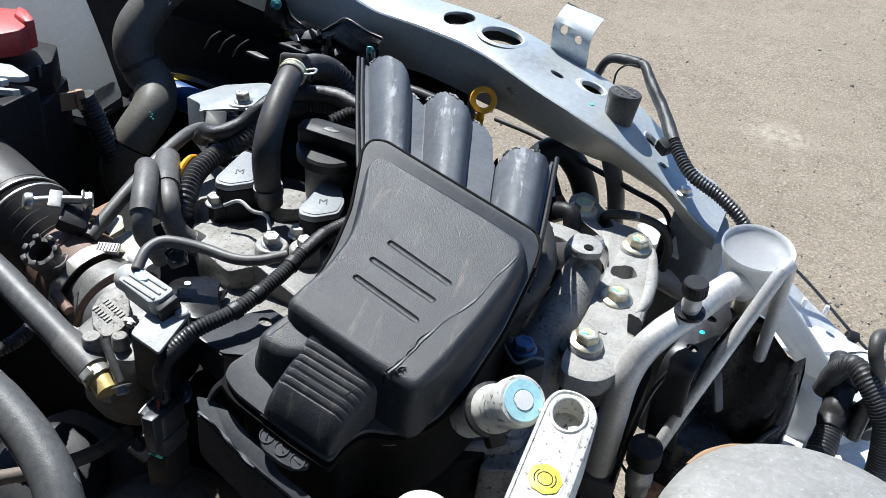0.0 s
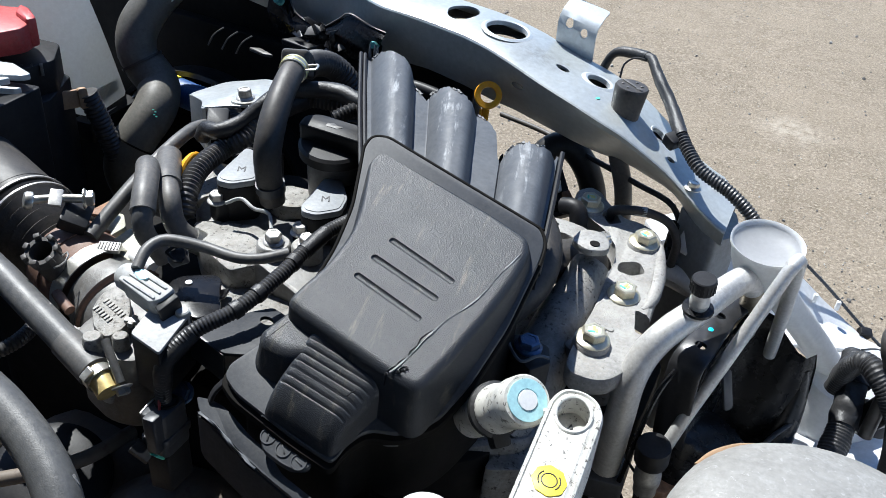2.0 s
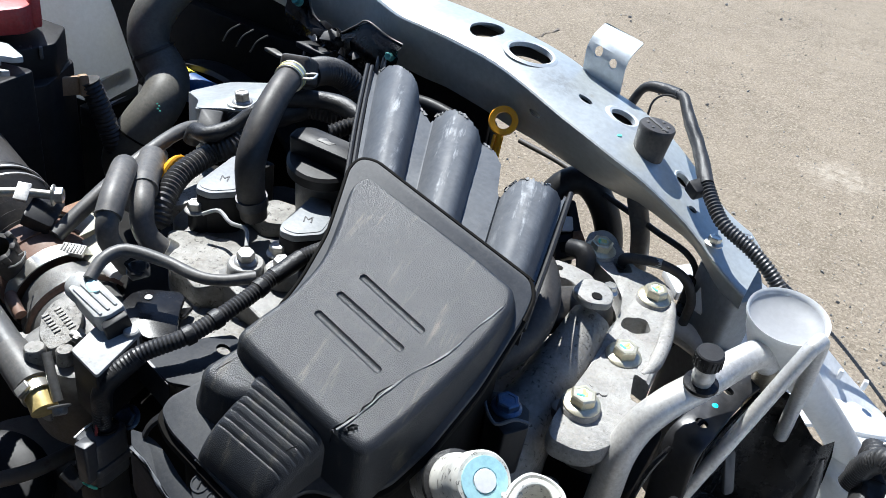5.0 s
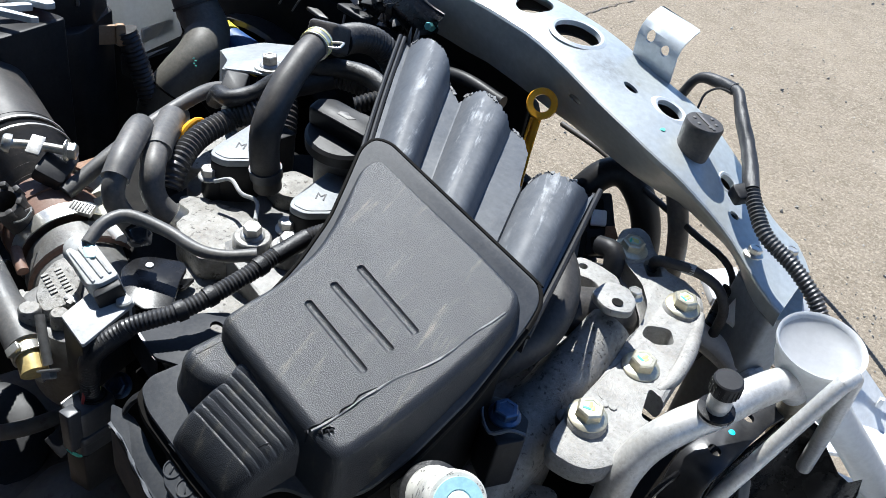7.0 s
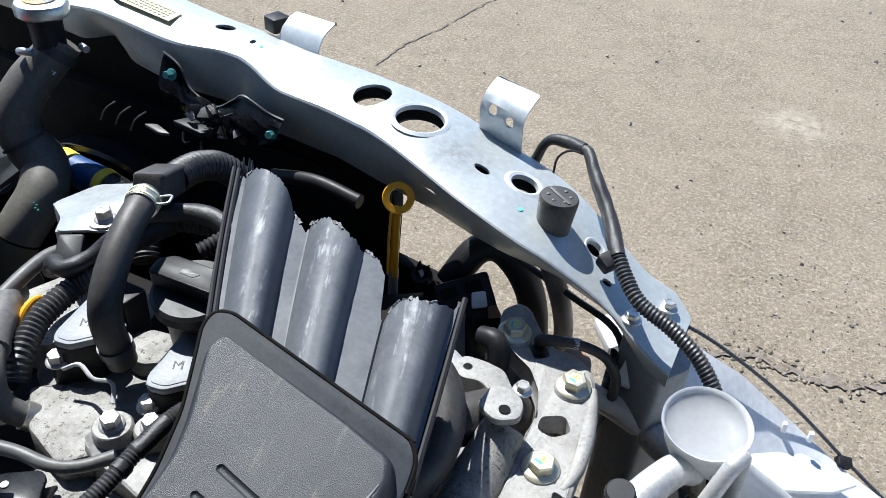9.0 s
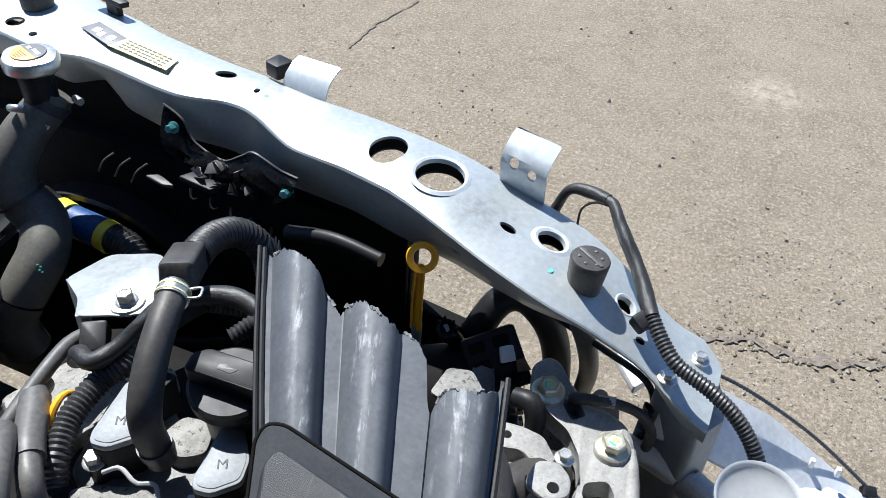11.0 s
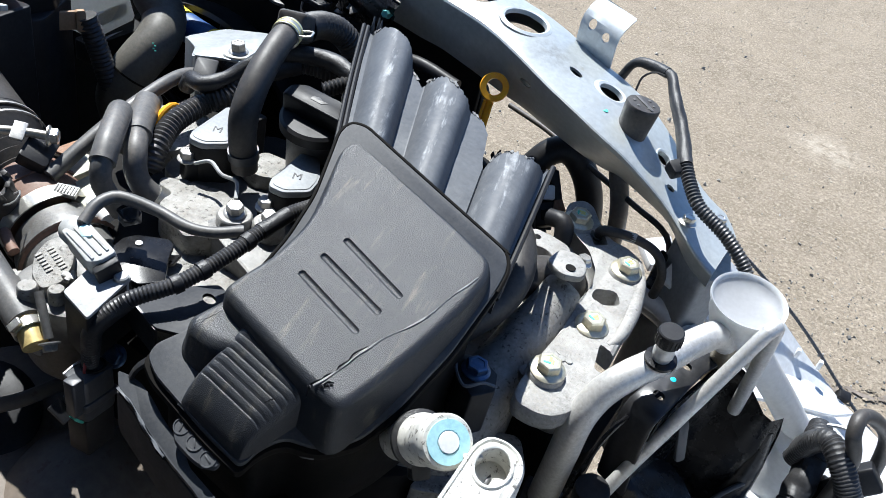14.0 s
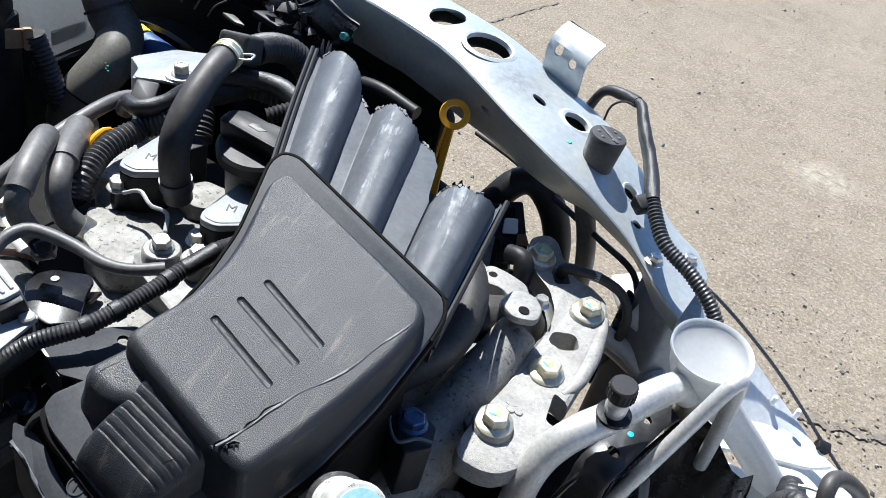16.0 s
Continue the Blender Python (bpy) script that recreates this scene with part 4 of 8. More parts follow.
def build_airbox():
    t = thing("air_filter_housing", (0.12, -0.10, 0.60), "grained black plastic air filter housing with a cracked lid", "air filter")
    part("lid_flange", slab(LID_FLANGE, lambda x, y: flange_z(x, y) - 0.0035, flange_z, 0.007, 0.0008, k=4), M["tray_plastic"], t)
    seal = rounded([Vector(p) for p in LID_FLANGE], 0.007, 4)
    seal = [p + n * 0.0013 for p, n in zip(seal, outward(seal))]
    part("seal", tube([(p.x, p.y, flange_z(p.x, p.y) - 0.0012) for p in [*seal[-20:], *seal[:34]]], 0.0013, 8, 0.003), M["pit"], t, "thin black seal round the lid")
    dome = moulded(DOME_TOP, 0.009, flange_z, dome_z, 0.0022, 0.0058, fillet=0.3)
    cuts = []
    for (x0, y0), (x1, y1) in (((0.0968, -0.0762), (0.1468, -0.0855)), ((0.0932, -0.0938), (0.1436, -0.1020)), ((0.0909, -0.1113), (0.1413, -0.1200))):
        a, b = Vector((x0, y0, dome_z(x0, y0))), Vector((x1, y1, dome_z(x1, y1)))
        up = Vector((0.10, -0.32, 1)).normalized()
        along = (b - a).normalized()
        mm = Matrix.Translation((a + b) / 2) @ Matrix((along, up.cross(along), up)).transposed().to_4x4()
        half, r = (b - a).length / 2, 0.0027
        prof = [(r * math.sin(radians(q)), -half - r * 0.9 * math.cos(radians(q))) for q in (4, 25, 50, 75, 90)]
        prof += [(p, -z) for p, z in prof[::-1]]
        mm = Matrix.Translation((a + b) / 2 + up * 0.0008) @ Matrix((up.cross(along), up, along)).transposed().to_4x4() @ Matrix.Diagonal((1, 0.85, 1, 1))
        cuts.append(lathe(prof, mm, 16))
    # the crack along the edge
    line = [(0.1405, -0.1640), (0.1425, -0.1605), (0.1455, -0.1550), (0.1468, -0.1520), (0.1486, -0.1465), (0.1490, -0.1425), (0.1500, -0.1370), (0.1503, -0.1320), (0.1515, -0.1262), (0.1545, -0.1220)]
    wide = (0.0006, 0.0014, 0.0008, 0.0011, 0.0006, 0.0009, 0.0005, 0.0008, 0.0005, 0.0001)
    rows = []
    for i, (x, y) in enumerate(line):
        c = Vector((x + 0.0005 * (-1) ** i, y, dome_z(x, y)))
        s = Vector((0.94, -0.33, 0)) * wide[i]
        rows.append([c - Vector((0, 0, 0.012)) - s * 0.3, c - Vector((0, 0, 0.012)) + s * 0.3, c + Vector((0, 0, 0.008)) + s, c + Vector((0, 0, 0.008)) - s])
    cuts.append(loft(rows))
    cuts.append(slab([(0.1472, -0.1590), (0.1495, -0.1530), (0.1530, -0.1515), (0.1520, -0.1555), (0.1500, -0.1580)], 0.70, 0.74, 0.0008, 0.0003))
    dome = cut_bm(dome, cuts)
    part("lid", dome, M["box_plastic"], t, "grained black plastic lid with three grooves and a long crack", sharp=34)
    # torn lips of the crack, and the scuffed line past it
    rnd = random.Random(4)
    for pts, r in (([(0.1445, -0.1605), (0.1470, -0.1545), (0.1500, -0.1440), (0.1520, -0.1320), (0.1545, -0.1240)], 0.0007), ([(0.1548, -0.1235), (0.1581, -0.1123), (0.1640, -0.0995), (0.1690, -0.0871), (0.1710, -0.0760), (0.1726, -0.0653), (0.1762, -0.0520), (0.1778, -0.0440)], 0.0006)):
        part("scuffed_edge", tube([(x, y, dome_z(x, y) + 0.0001) for x, y in pts], r, 6, 0.002, wob=1.0), M["scuff"], t, "pale scuffed plastic edge")
    for x, y in ((0.1480, -0.1580), (0.1505, -0.1555), (0.1518, -0.1540), (0.1425, -0.1625)):
        c = Vector((x, y, dome_z(x, y) - 0.0004))
        part("torn_flake", tube([c, c + Vector((0.001, 0.0005, 0.0014)), c + Vector((0.0025, rnd.uniform(-0.001, 0.001), 0.0012))], [0.0010, 0.0007, 0.0002], 6, 0.001, wob=0.6), M["black_plastic"], t)
    # side block and ribbed grip in front of the dome
    sn = lambda x, y: dome_z(x, y) - 0.0135
    part("side_block", moulded([(0.0515, -0.1640), (0.0560, -0.1715), (0.075, -0.172), (0.090, -0.164), (0.128, -0.161), (0.138, -0.158), (0.146, -0.146), (0.060, -0.138)], 0.008, flange_z, sn, 0.003, 0.007), M["box_plastic"], t, sharp=50)
    grip_top = lambda x, y: 0.7105 - 0.10 * (x - 0.08) + 0.78 * (y + 0.153)

    def round_off(d, r):
        """How far a rounded edge has dropped at the distance d inside it."""
        return 0.0 if d >= r else r - math.sqrt(max(0.0, r * r - (r - d) ** 2))

    grooves = [-0.1555 - 0.0042 * k for k in range(7)]
    rows = []
    for i in range(91):
        v = i / 90
        y = -0.147 - 0.046 * v
        xl, xr = lerp(0.0830, 0.0740, v), lerp(0.1440, 0.1255, v)
        row = []
        for j in range(37):
            u = 0.5 - 0.5 * math.cos(math.pi * j / 36)
            x = lerp(xl, xr, u)
            yy = y - 0.05 * (x - 0.08)
            z = grip_top(x, yy) - round_off(x - xl, 0.008) - round_off(xr - x, 0.010) - round_off((1 - v) * 0.046, 0.015)
            if x - xl > 0.0035 and xr - x > 0.0035:
                z -= 0.0011 * max(math.exp(-(((y - g) / 0.00055) ** 2)) for g in grooves)
            row.append(Vector((x, yy, max(z, flange_z(x, yy) - 0.001))))
        row = [Vector((row[0].x - 0.001, row[0].y, flange_z(row[0].x, row[0].y) - 0.002))] + row + [Vector((row[-1].x + 0.001, row[-1].y, flange_z(row[-1].x, row[-1].y) - 0.002))]
        rows.append(row)
    rows.append([Vector((q.x, q.y - 0.0008, flange_z(q.x, q.y) - 0.002)) for q in rows[-1]])
    part("ribbed_grip", loft(rows, False, False, False), M["box_plastic"], t, "grip moulded with parallel ribs", sharp=50)
    for x, y, z in ((0.1275, -0.1770, 0.6975), (0.1262, -0.1785, 0.6960), (0.1290, -0.1760, 0.6985)):
        part("torn_flake", tube([(x, y, z), (x + 0.001, y + 0.001, z + 0.0014), (x + 0.002, y + 0.0010, z + 0.0006)], [0.0006, 0.0004, 0.0001], 6, 0.001, wob=0.6), M["black_plastic"], t)

    # lower housing and its rim, near-black to stand in for the lid's shade
    def grow(pts, d):
        return [(x + (x - 0.12) / 0.1 * d, y + (y + 0.1) / 0.1 * d) for x, y in pts]

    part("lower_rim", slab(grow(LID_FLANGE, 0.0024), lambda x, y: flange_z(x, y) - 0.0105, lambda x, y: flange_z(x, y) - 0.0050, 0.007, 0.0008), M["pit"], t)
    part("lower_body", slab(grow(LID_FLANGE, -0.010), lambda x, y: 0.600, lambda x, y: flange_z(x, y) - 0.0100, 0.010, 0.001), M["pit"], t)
    # a lug with three date stamps
    lz = lambda x, y: flange_z(x, y) - 0.009
    lug = part("stamp_lug", slab([(0.0764, -0.1991), (0.0772, -0.1915), (0.0949, -0.1945), (0.1140, -0.1965), (0.1140, -0.2010), (0.1047, -0.2055), (0.0960, -0.2058), (0.0825, -0.2045)], lambda x, y: lz(x, y) - 0.004, lz, 0.003, 0.0006), M["tray_plastic"], t, "grey lug with three round date stamps")
    for k, (x, y) in enumerate(((0.0812, -0.1972), (0.0940, -0.1990), (0.1068, -0.2008))):
        mm = axis_frame((x, y, lz(x, y) + 0.0001), (0.13, -0.48, 0.87)) @ Matrix.Rotation(0.5 * k, 4, "Z")
        stamp = part("date_stamp", lathe([(0.0052, -0.0005), (0.0052, 0.0007), (0.0045, 0.0007), (0.0043, 0.0001), (0.0010, 0.0001)], mm, 24), M["tray_plastic"], lug)
        part("pointer", slab(rect(0.0010, 0.0058), 0, 0.0007, 0.0003, 0.0001, mm), M["tray_plastic"], stamp)
    # flat outer rail of the tray
    rz = lambda x, y: flange_z(x, y) - 0.020
    rail = slab([(0.0205, -0.1930), (0.0292, -0.1905), (0.0383, -0.1898), (0.0487, -0.1916), (0.0646, -0.1960), (0.0825, -0.1990), (0.0980, -0.2055), (0.1185, -0.2075), (0.135, -0.210), (0.132, -0.217), (0.1075, -0.2125), (0.0870, -0.2102), (0.0696, -0.2074), (0.0533, -0.2036), (0.0414, -0.2003), (0.0276, -0.1990)], lambda x, y: rz(x, y) - 0.003, rz, 0.002, 0.0006)
    part("tray_rail", rail, M["tray_plastic"], t, "scraped black tray rail")
    for dz, mt in ((-0.0005, "duct_plastic"), (-0.004, "black_plastic")):
        part("rail_burr", tube([(x, y, rz(x, y) + dz) for x, y in ((0.0280, -0.1995), (0.0414, -0.2010), (0.0533, -0.2042), (0.0600, -0.2062), (0.0696, -0.2080), (0.0800, -0.2098))], 0.0010, 6, 0.0015, wob=1.4), M[mt], t, "frayed pale edge")
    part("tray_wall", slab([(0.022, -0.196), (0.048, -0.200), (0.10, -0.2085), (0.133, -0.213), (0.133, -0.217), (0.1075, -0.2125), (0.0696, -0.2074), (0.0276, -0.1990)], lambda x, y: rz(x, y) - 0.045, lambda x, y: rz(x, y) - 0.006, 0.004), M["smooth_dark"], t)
    part("tray_hook", tube([(0.041, -0.180, 0.672), (0.032, -0.187, 0.660), (0.030, -0.191, 0.652)], 0.0035, 8, flat=0.5), M["black_plastic"], t)
    part("torn_lining", slab([(0.142, -0.168), (0.152, -0.163), (0.158, -0.166), (0.151, -0.169)], lambda x, y: 0.655 + 0.2 * (x - 0.14), lambda x, y: 0.6562 + 0.2 * (x - 0.14), 0.001, 0.0003), M["grey_rubber"], t, "curled scrap of grey lining")

    t.location += Vector((0.0072, -0.0020, 0.0058))


build_airbox()


def build_duct():
    """The torn, fluted upper duct in front of the lid."""
    t = thing("intake_duct", (0.06, 0.06, 0.74), "scuffed grey plastic intake duct with three flutes and a torn mouth", "intake duct")
    c00, c10 = Vector((0.0420, -0.0080, 0.7490)), Vector((0.1920, -0.0260, 0.7225))
    c01, c11 = Vector((-0.046, 0.136, 0.7720)), Vector((0.1525, 0.123, 0.7420))
    nu, nv = 220, 44

    def prof(u):
        for a, b in ((0.025, 0.265), (0.345, 0.595), (0.735, 0.985)):
            if a < u < b:
                g = (u - a) / (b - a)
                return 0.002 + 0.0195 * (math.sin(math.pi / 2 * g / 0.62) ** 0.85 if g < 0.62 else math.cos(math.pi / 2 * ((g - 0.62) / 0.38) ** 2.4) ** 0.75)
        return 0.002 + (0.003 if 0.59 < u < 0.735 else 0.0)

    edge = [(0.0, 1.0), (0.12, 0.985), (0.25, 0.955), (0.29, 0.91), (0.335, 0.86), (0.35, 0.90), (0.44, 0.915), (0.50, 0.875), (0.56, 0.86), (0.60, 0.935), (0.66, 0.935), (0.70, 0.86), (0.722, 0.62), (0.738, 0.60), (0.76, 0.68), (0.82, 0.715), (0.90, 0.735), (0.96, 0.79), (1.0, 0.97)]

    def mouth(u):
        """How far the torn edge reaches."""
        e = float(np.interp(u, [q[0] for q in edge], [q[1] for q in edge]))
        return e + 0.018 * noise.noise(Vector((u * 40, 0, 0))) + 0.022 * noise.noise(Vector((u * 110, 3, 0))) + 0.014 * noise.noise(Vector((u * 260, 7, 0)))

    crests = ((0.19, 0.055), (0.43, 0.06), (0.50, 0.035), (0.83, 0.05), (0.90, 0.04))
    bm = bmesh.new()
    wear = bm.verts.layers.float.new("wear")
    grid = []
    for i in range(nu + 1):
        u = i / nu
        col = []
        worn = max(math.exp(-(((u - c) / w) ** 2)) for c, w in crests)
        for j in range(nv + 1):
            v = j / nv * mouth(u)
            a, b = c00.lerp(c10, u), c01.lerp(c11, u)
            p = a.lerp(b, v)
            h = prof(u) * (0.95 + 0.15 * v)
            p = p + Vector((-0.08, 0.0, 1)) * h + Vector((0, 0, 0.004 * math.sin(math.pi * v) + 0.0006 * noise.noise(p * 60)))
            vert = bm.verts.new(p)
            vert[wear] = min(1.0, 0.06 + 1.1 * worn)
            col.append(vert)
        grid.append(col)
    for a, b in zip(grid, grid[1:]):
        for j in range(nv):
            bm.faces.new((a[j], b[j], b[j + 1], a[j + 1]))
    bmesh.ops.recalc_face_normals(bm, faces=bm.faces[:])
    torn = [col[-1].co.copy() for col in grid]
    bmesh.ops.solidify(bm, geom=bm.faces[:], thickness=0.002)
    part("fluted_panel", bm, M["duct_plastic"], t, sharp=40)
    for k in (6, 58, 78, 104, 132, 166, 178, 198):
        part("frayed_edge", tube(torn[k : k + 10], 0.0011, 6, 0.0012, wob=1.4), M["scuff"], t)
    # side rails
    for off in (0.0, -0.0045):
        part("side_rim", tube([c00 + Vector((off - 0.002, 0, 0.004)), c00.lerp(c01, 0.5) + Vector((off - 0.003, 0, 0.006)), c01 + Vector((off - 0.002, 0, 0.006))], 0.0019, 8), M["black_plastic"], t)
    part("side_rim", tube([c10 + Vector((0.002, 0, 0.002)), c10.lerp(c11, 0.5) + Vector((0.003, 0, 0.004)), c11 + Vector((0.003, 0, 0.004))], 0.0022, 8), M["black_plastic"], t)
    for a, b, low in ((c00, c01, 0.07), (c10, c11, 0.012)):
        q = [a, b, b - Vector((0, 0, 0.7 * low)), a - Vector((0, 0, low))]
        n = Vector((0.002, 0, 0))
        part("side_wall", loft([[p - n for p in q], [p + n for p in q]]), M["black_plastic"], t)
    for k in range(3):
        p = c01.lerp(c11, 0.0) + Vector((0.002 + 0.004 * k, 0.001 + 0.002 * (k % 2), 0.012))
        part("torn_splinter", tube([p - Vector((0, 0, 0.012)), p, p + Vector((-0.001, 0.002, 0.004))], [0.002, 0.0015, 0.0004], 6), M["duct_plastic"], t)


build_duct()


# ---- engine ----
def build_engine():
    t = thing("engine", (0, 0, 0.25), "grimy aluminium engine with a dark valve cover", "engine")
    # block and head are near-black in place of the shade around them
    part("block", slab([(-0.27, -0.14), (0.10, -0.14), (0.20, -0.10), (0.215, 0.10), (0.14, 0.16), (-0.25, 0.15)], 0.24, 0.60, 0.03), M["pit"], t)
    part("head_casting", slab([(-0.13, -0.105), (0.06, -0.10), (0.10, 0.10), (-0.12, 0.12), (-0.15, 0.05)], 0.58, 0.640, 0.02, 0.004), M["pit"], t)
    # cover castings between the coils, uneven
    def lump(pts, z0, zf, mat, name, r=0.008):
        bm = slab(pts, z0, zf, r, 0.003)
        return part(name, bm, mat, t)

    lump([(-0.115, -0.030), (-0.07, -0.040), (-0.02, -0.070), (0.035, -0.075), (0.045, -0.03), (0.03, 0.02), (-0.02, 0.05), (-0.055, 0.03), (-0.10, 0.06), (-0.135, 0.04)], 0.63, lambda x, y: 0.668 + 0.012 * noise.noise(Vector((x * 30, y * 30, 0))), M["dark_cast"], "valve_cover")
    lump([(-0.105, -0.042), (-0.085, -0.026), (-0.055, -0.018), (-0.030, -0.026), (-0.010, -0.060), (-0.035, -0.082), (-0.075, -0.070)], 0.63, lambda x, y: 0.6705 + 0.010 * noise.noise(Vector((x * 45, y * 45, 2))), M["dirty_cast"], "cover_casting", 0.006)
    lump([(-0.060, -0.075), (0.03, -0.060), (0.055, -0.10), (0.03, -0.128), (-0.02, -0.125), (-0.065, -0.105)], 0.60, lambda x, y: 0.650 + 0.008 * noise.noise(Vector((x * 40, y * 40, 5))), M["dirty_cast"], "manifold_casting", 0.01)
    lump([(-0.072, 0.012), (-0.045, 0.006), (-0.030, 0.018), (-0.040, 0.045), (-0.066, 0.040)], 0.66, 0.680, M["dirty_cast"], "cover_boss", 0.006)
    lump([(0.0, -0.010), (0.03, -0.012), (0.045, 0.01), (0.03, 0.05), (0.0, 0.05)], 0.66, 0.685, M["dark_cast"], "cover_boss", 0.006)
    lump([(-0.22, 0.0), (-0.14, 0.0), (-0.12, 0.06), (-0.20, 0.08)], 0.62, lambda x, y: 0.655 + 0.01 * noise.noise(Vector((x * 50, y * 50, 8))), M["dirty_cast"], "manifold_casting", 0.01)
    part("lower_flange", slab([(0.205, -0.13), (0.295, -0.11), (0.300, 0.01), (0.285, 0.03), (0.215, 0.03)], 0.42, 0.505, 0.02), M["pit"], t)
    # added block that fills the gap below the mount with shade colour
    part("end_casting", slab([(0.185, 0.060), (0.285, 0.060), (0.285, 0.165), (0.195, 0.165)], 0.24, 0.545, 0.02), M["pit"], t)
    # wire clip and small ribs
    part("wire_clip", tube([(-0.078, -0.031, 0.690), (-0.066, -0.026, 0.696), (-0.050, -0.030, 0.694), (-0.040, -0.024, 0.690), (-0.030, -0.034, 0.684)], 0.0016, 8, 0.003), M["tan_plastic"], t, "pale wire clip")
    for x, y, z, r in ((-0.0175, -0.048, 0.684, 0.0085), (0.006, -0.036, 0.684, 0.0078), (-0.118, 0.078, 0.66, 0.006)):
        part("boss", lathe([(r * 1.7, -0.02), (r * 1.6, 0.0), (r * 1.45, 0.0015), (r * 0.5, 0.0018)], pose(x, y, z - 0.002), 24), M["cast"], t)
        part("cover_bolt", hex_bolt(r * 0.78, (x, y, z), (0.05, -0.1, 1), 1.3, 1.2), M["steel"], t)
    return t


ENGINE = build_engine()


def coil_at(x):
    t = thing("ignition_coil", (x, 0, 0.66), "grey-capped ignition coil marked with an engraved M", "ignition coil", "ignition coils on the engine")
    tilt = lambda px, py: 0.7045 + 0.10 * (py - 0.0) - 0.03 * (px - x)
    out = [(x - 0.0185, 0.030), (x - 0.0035, 0.030), (x + 0.0125, 0.012), (x + 0.0165, -0.004), (x + 0.003, -0.019), (x - 0.009, -0.021), (x - 0.0135, -0.014)]
    out = [(x - 0.003 + (a - x + 0.003) * 1.05, 0.003 + (b - 0.003) * 1.05) for a, b in out]
    part("body", slab(out, 0.655, lambda a, b: tilt(a, b) - 0.006, 0.004), M["black_plastic"], t)
    cap = part("cap", slab(out, lambda a, b: tilt(a, b) - 0.006, tilt, 0.004, 0.0012), M["coil"], t, "dusty grey cap")
    inner = [(lerp(a, x - 0.002, 0.12), lerp(b, 0.004, 0.12)) for a, b in out]
    part("raised_field", slab(inner, lambda a, b: tilt(a, b) - 0.001, lambda a, b: tilt(a, b) + 0.0006, 0.004, 0.0005), M["coil"], cap)
    m = axis_frame((x - 0.001, 0.001, tilt(x, 0.001) + 0.0007), (0.03, -0.10, 1)) @ Matrix.Rotation(radians(72), 4, "Z")
    up = Matrix.Translation((x - 0.001, 0.001, tilt(x, 0.001) + 0.0008)) @ Matrix.Rotation(radians(6), 4, "X") @ Matrix.Rotation(radians(28), 4, "Z")
    part("letter", text_bm("M", 0.0105, up, 0.0002), M["mark"], cap)
    part("lug", slab([(x - 0.018, -0.024), (x - 0.004, -0.030), (x + 0.002, -0.018), (x - 0.010, -0.010)], 0.66, 0.682, 0.004), M["black_plastic"], t)
    part("bolt", hex_bolt(0.0062, (x - 0.0095, -0.0225, 0.682), (0.02, -0.05, 1), 1.35, 1.2), M["steel"], t)
    part("plug", slab([(x - 0.022, 0.030), (x + 0.002, 0.034), (x + 0.004, 0.056), (x - 0.018, 0.056)], 0.66, 0.70, 0.003), M["black_plastic"], t)


for cx in (-0.085, 0.0):
    coil_at(cx)


def build_oil_cap():
    x, y, z = -0.022, 0.046, 0.728
    t = thing("oil_filler_cap", (x, y, 0.69), "black plastic oil filler cap with a grip bar", "oil cap")
    m = axis_frame((x, y, z), (0.04, -0.14, 1))
    part("neck", lathe([(0.024, -0.05), (0.024, -0.006), (0.020, -0.005)], m, 32), M["dark_cast"], t)
    prof = [(0.028, -0.006), (0.0305, -0.004), (0.0305, 0.004), (0.028, 0.0062), (0.010, 0.0068)]
    part("disc", lathe(prof, m, 40), M["black_plastic"], t)
    g = m @ Matrix.Rotation(radians(-12), 4, "Z")
    bm = slab([(-0.029, -0.010), (0.029, -0.010), (0.030, 0.004), (0.020, 0.012), (-0.020, 0.012), (-0.030, 0.004)], 0.004, 0.021, 0.004, 0.0025, g)
    grip = part("grip", bm, M["black_plastic"], t)
    part("oil_symbol", slab([(-0.007, -0.0025), (0.004, -0.0025), (0.008, 0.002), (0.003, 0.0015), (-0.002, 0.004), (-0.007, 0.002)], 0.0208, 0.0214, 0.0008, 0.0002, g), M["grey_rubber"], grip)


build_oil_cap()


def build_heat_shield():
    t = thing("heat_shield", (-0.18, 0.11, 0.66), "bright pressed-metal heat shield held by a flange bolt", "heat shield")
    zf = lambda x, y: 0.7225 + 0.28 * min(0, x + 0.149) + 0.08 * max(0, x + 0.149)
    part("plate", slab([(-0.232, 0.104), (-0.216, 0.142), (-0.168, 0.150), (-0.128, 0.130), (-0.120, 0.085), (-0.142, 0.070), (-0.180, 0.062), (-0.196, 0.082)], lambda x, y: zf(x, y) - 0.0025, zf, 0.008, 0.0008), M["shield"], t)
    part("skirt", slab([(-0.232, 0.104), (-0.196, 0.082), (-0.180, 0.062), (-0.176, 0.064), (-0.192, 0.086), (-0.228, 0.108)], 0.655, lambda x, y: zf(x, y) - 0.001, 0.001, 0.0005), M["shield"], t)
    part("washer", lathe([(0.0135, -0.002), (0.0135, 0.001), (0.006, 0.0014)], axis_frame((-0.146, 0.085, 0.7235), (-0.1, 0, 1)), 28), M["zinc"], t)
    part("bolt", hex_bolt(0.0068, (-0.146, 0.085, 0.7245), (-0.08, -0.05, 1), 1.3, 1.3), M["steel"], t)


build_heat_shield()


# ---- hoses on the engine ----
def hose(name, pts, r, mat, label, rib=None, wob=0.02, seg=18, category="hose", step=0.005, caps=True):
    ob = solo(name, tube(pts, r, seg, step, rib, wob, caps), mat, pts[0], label, category)
    return ob


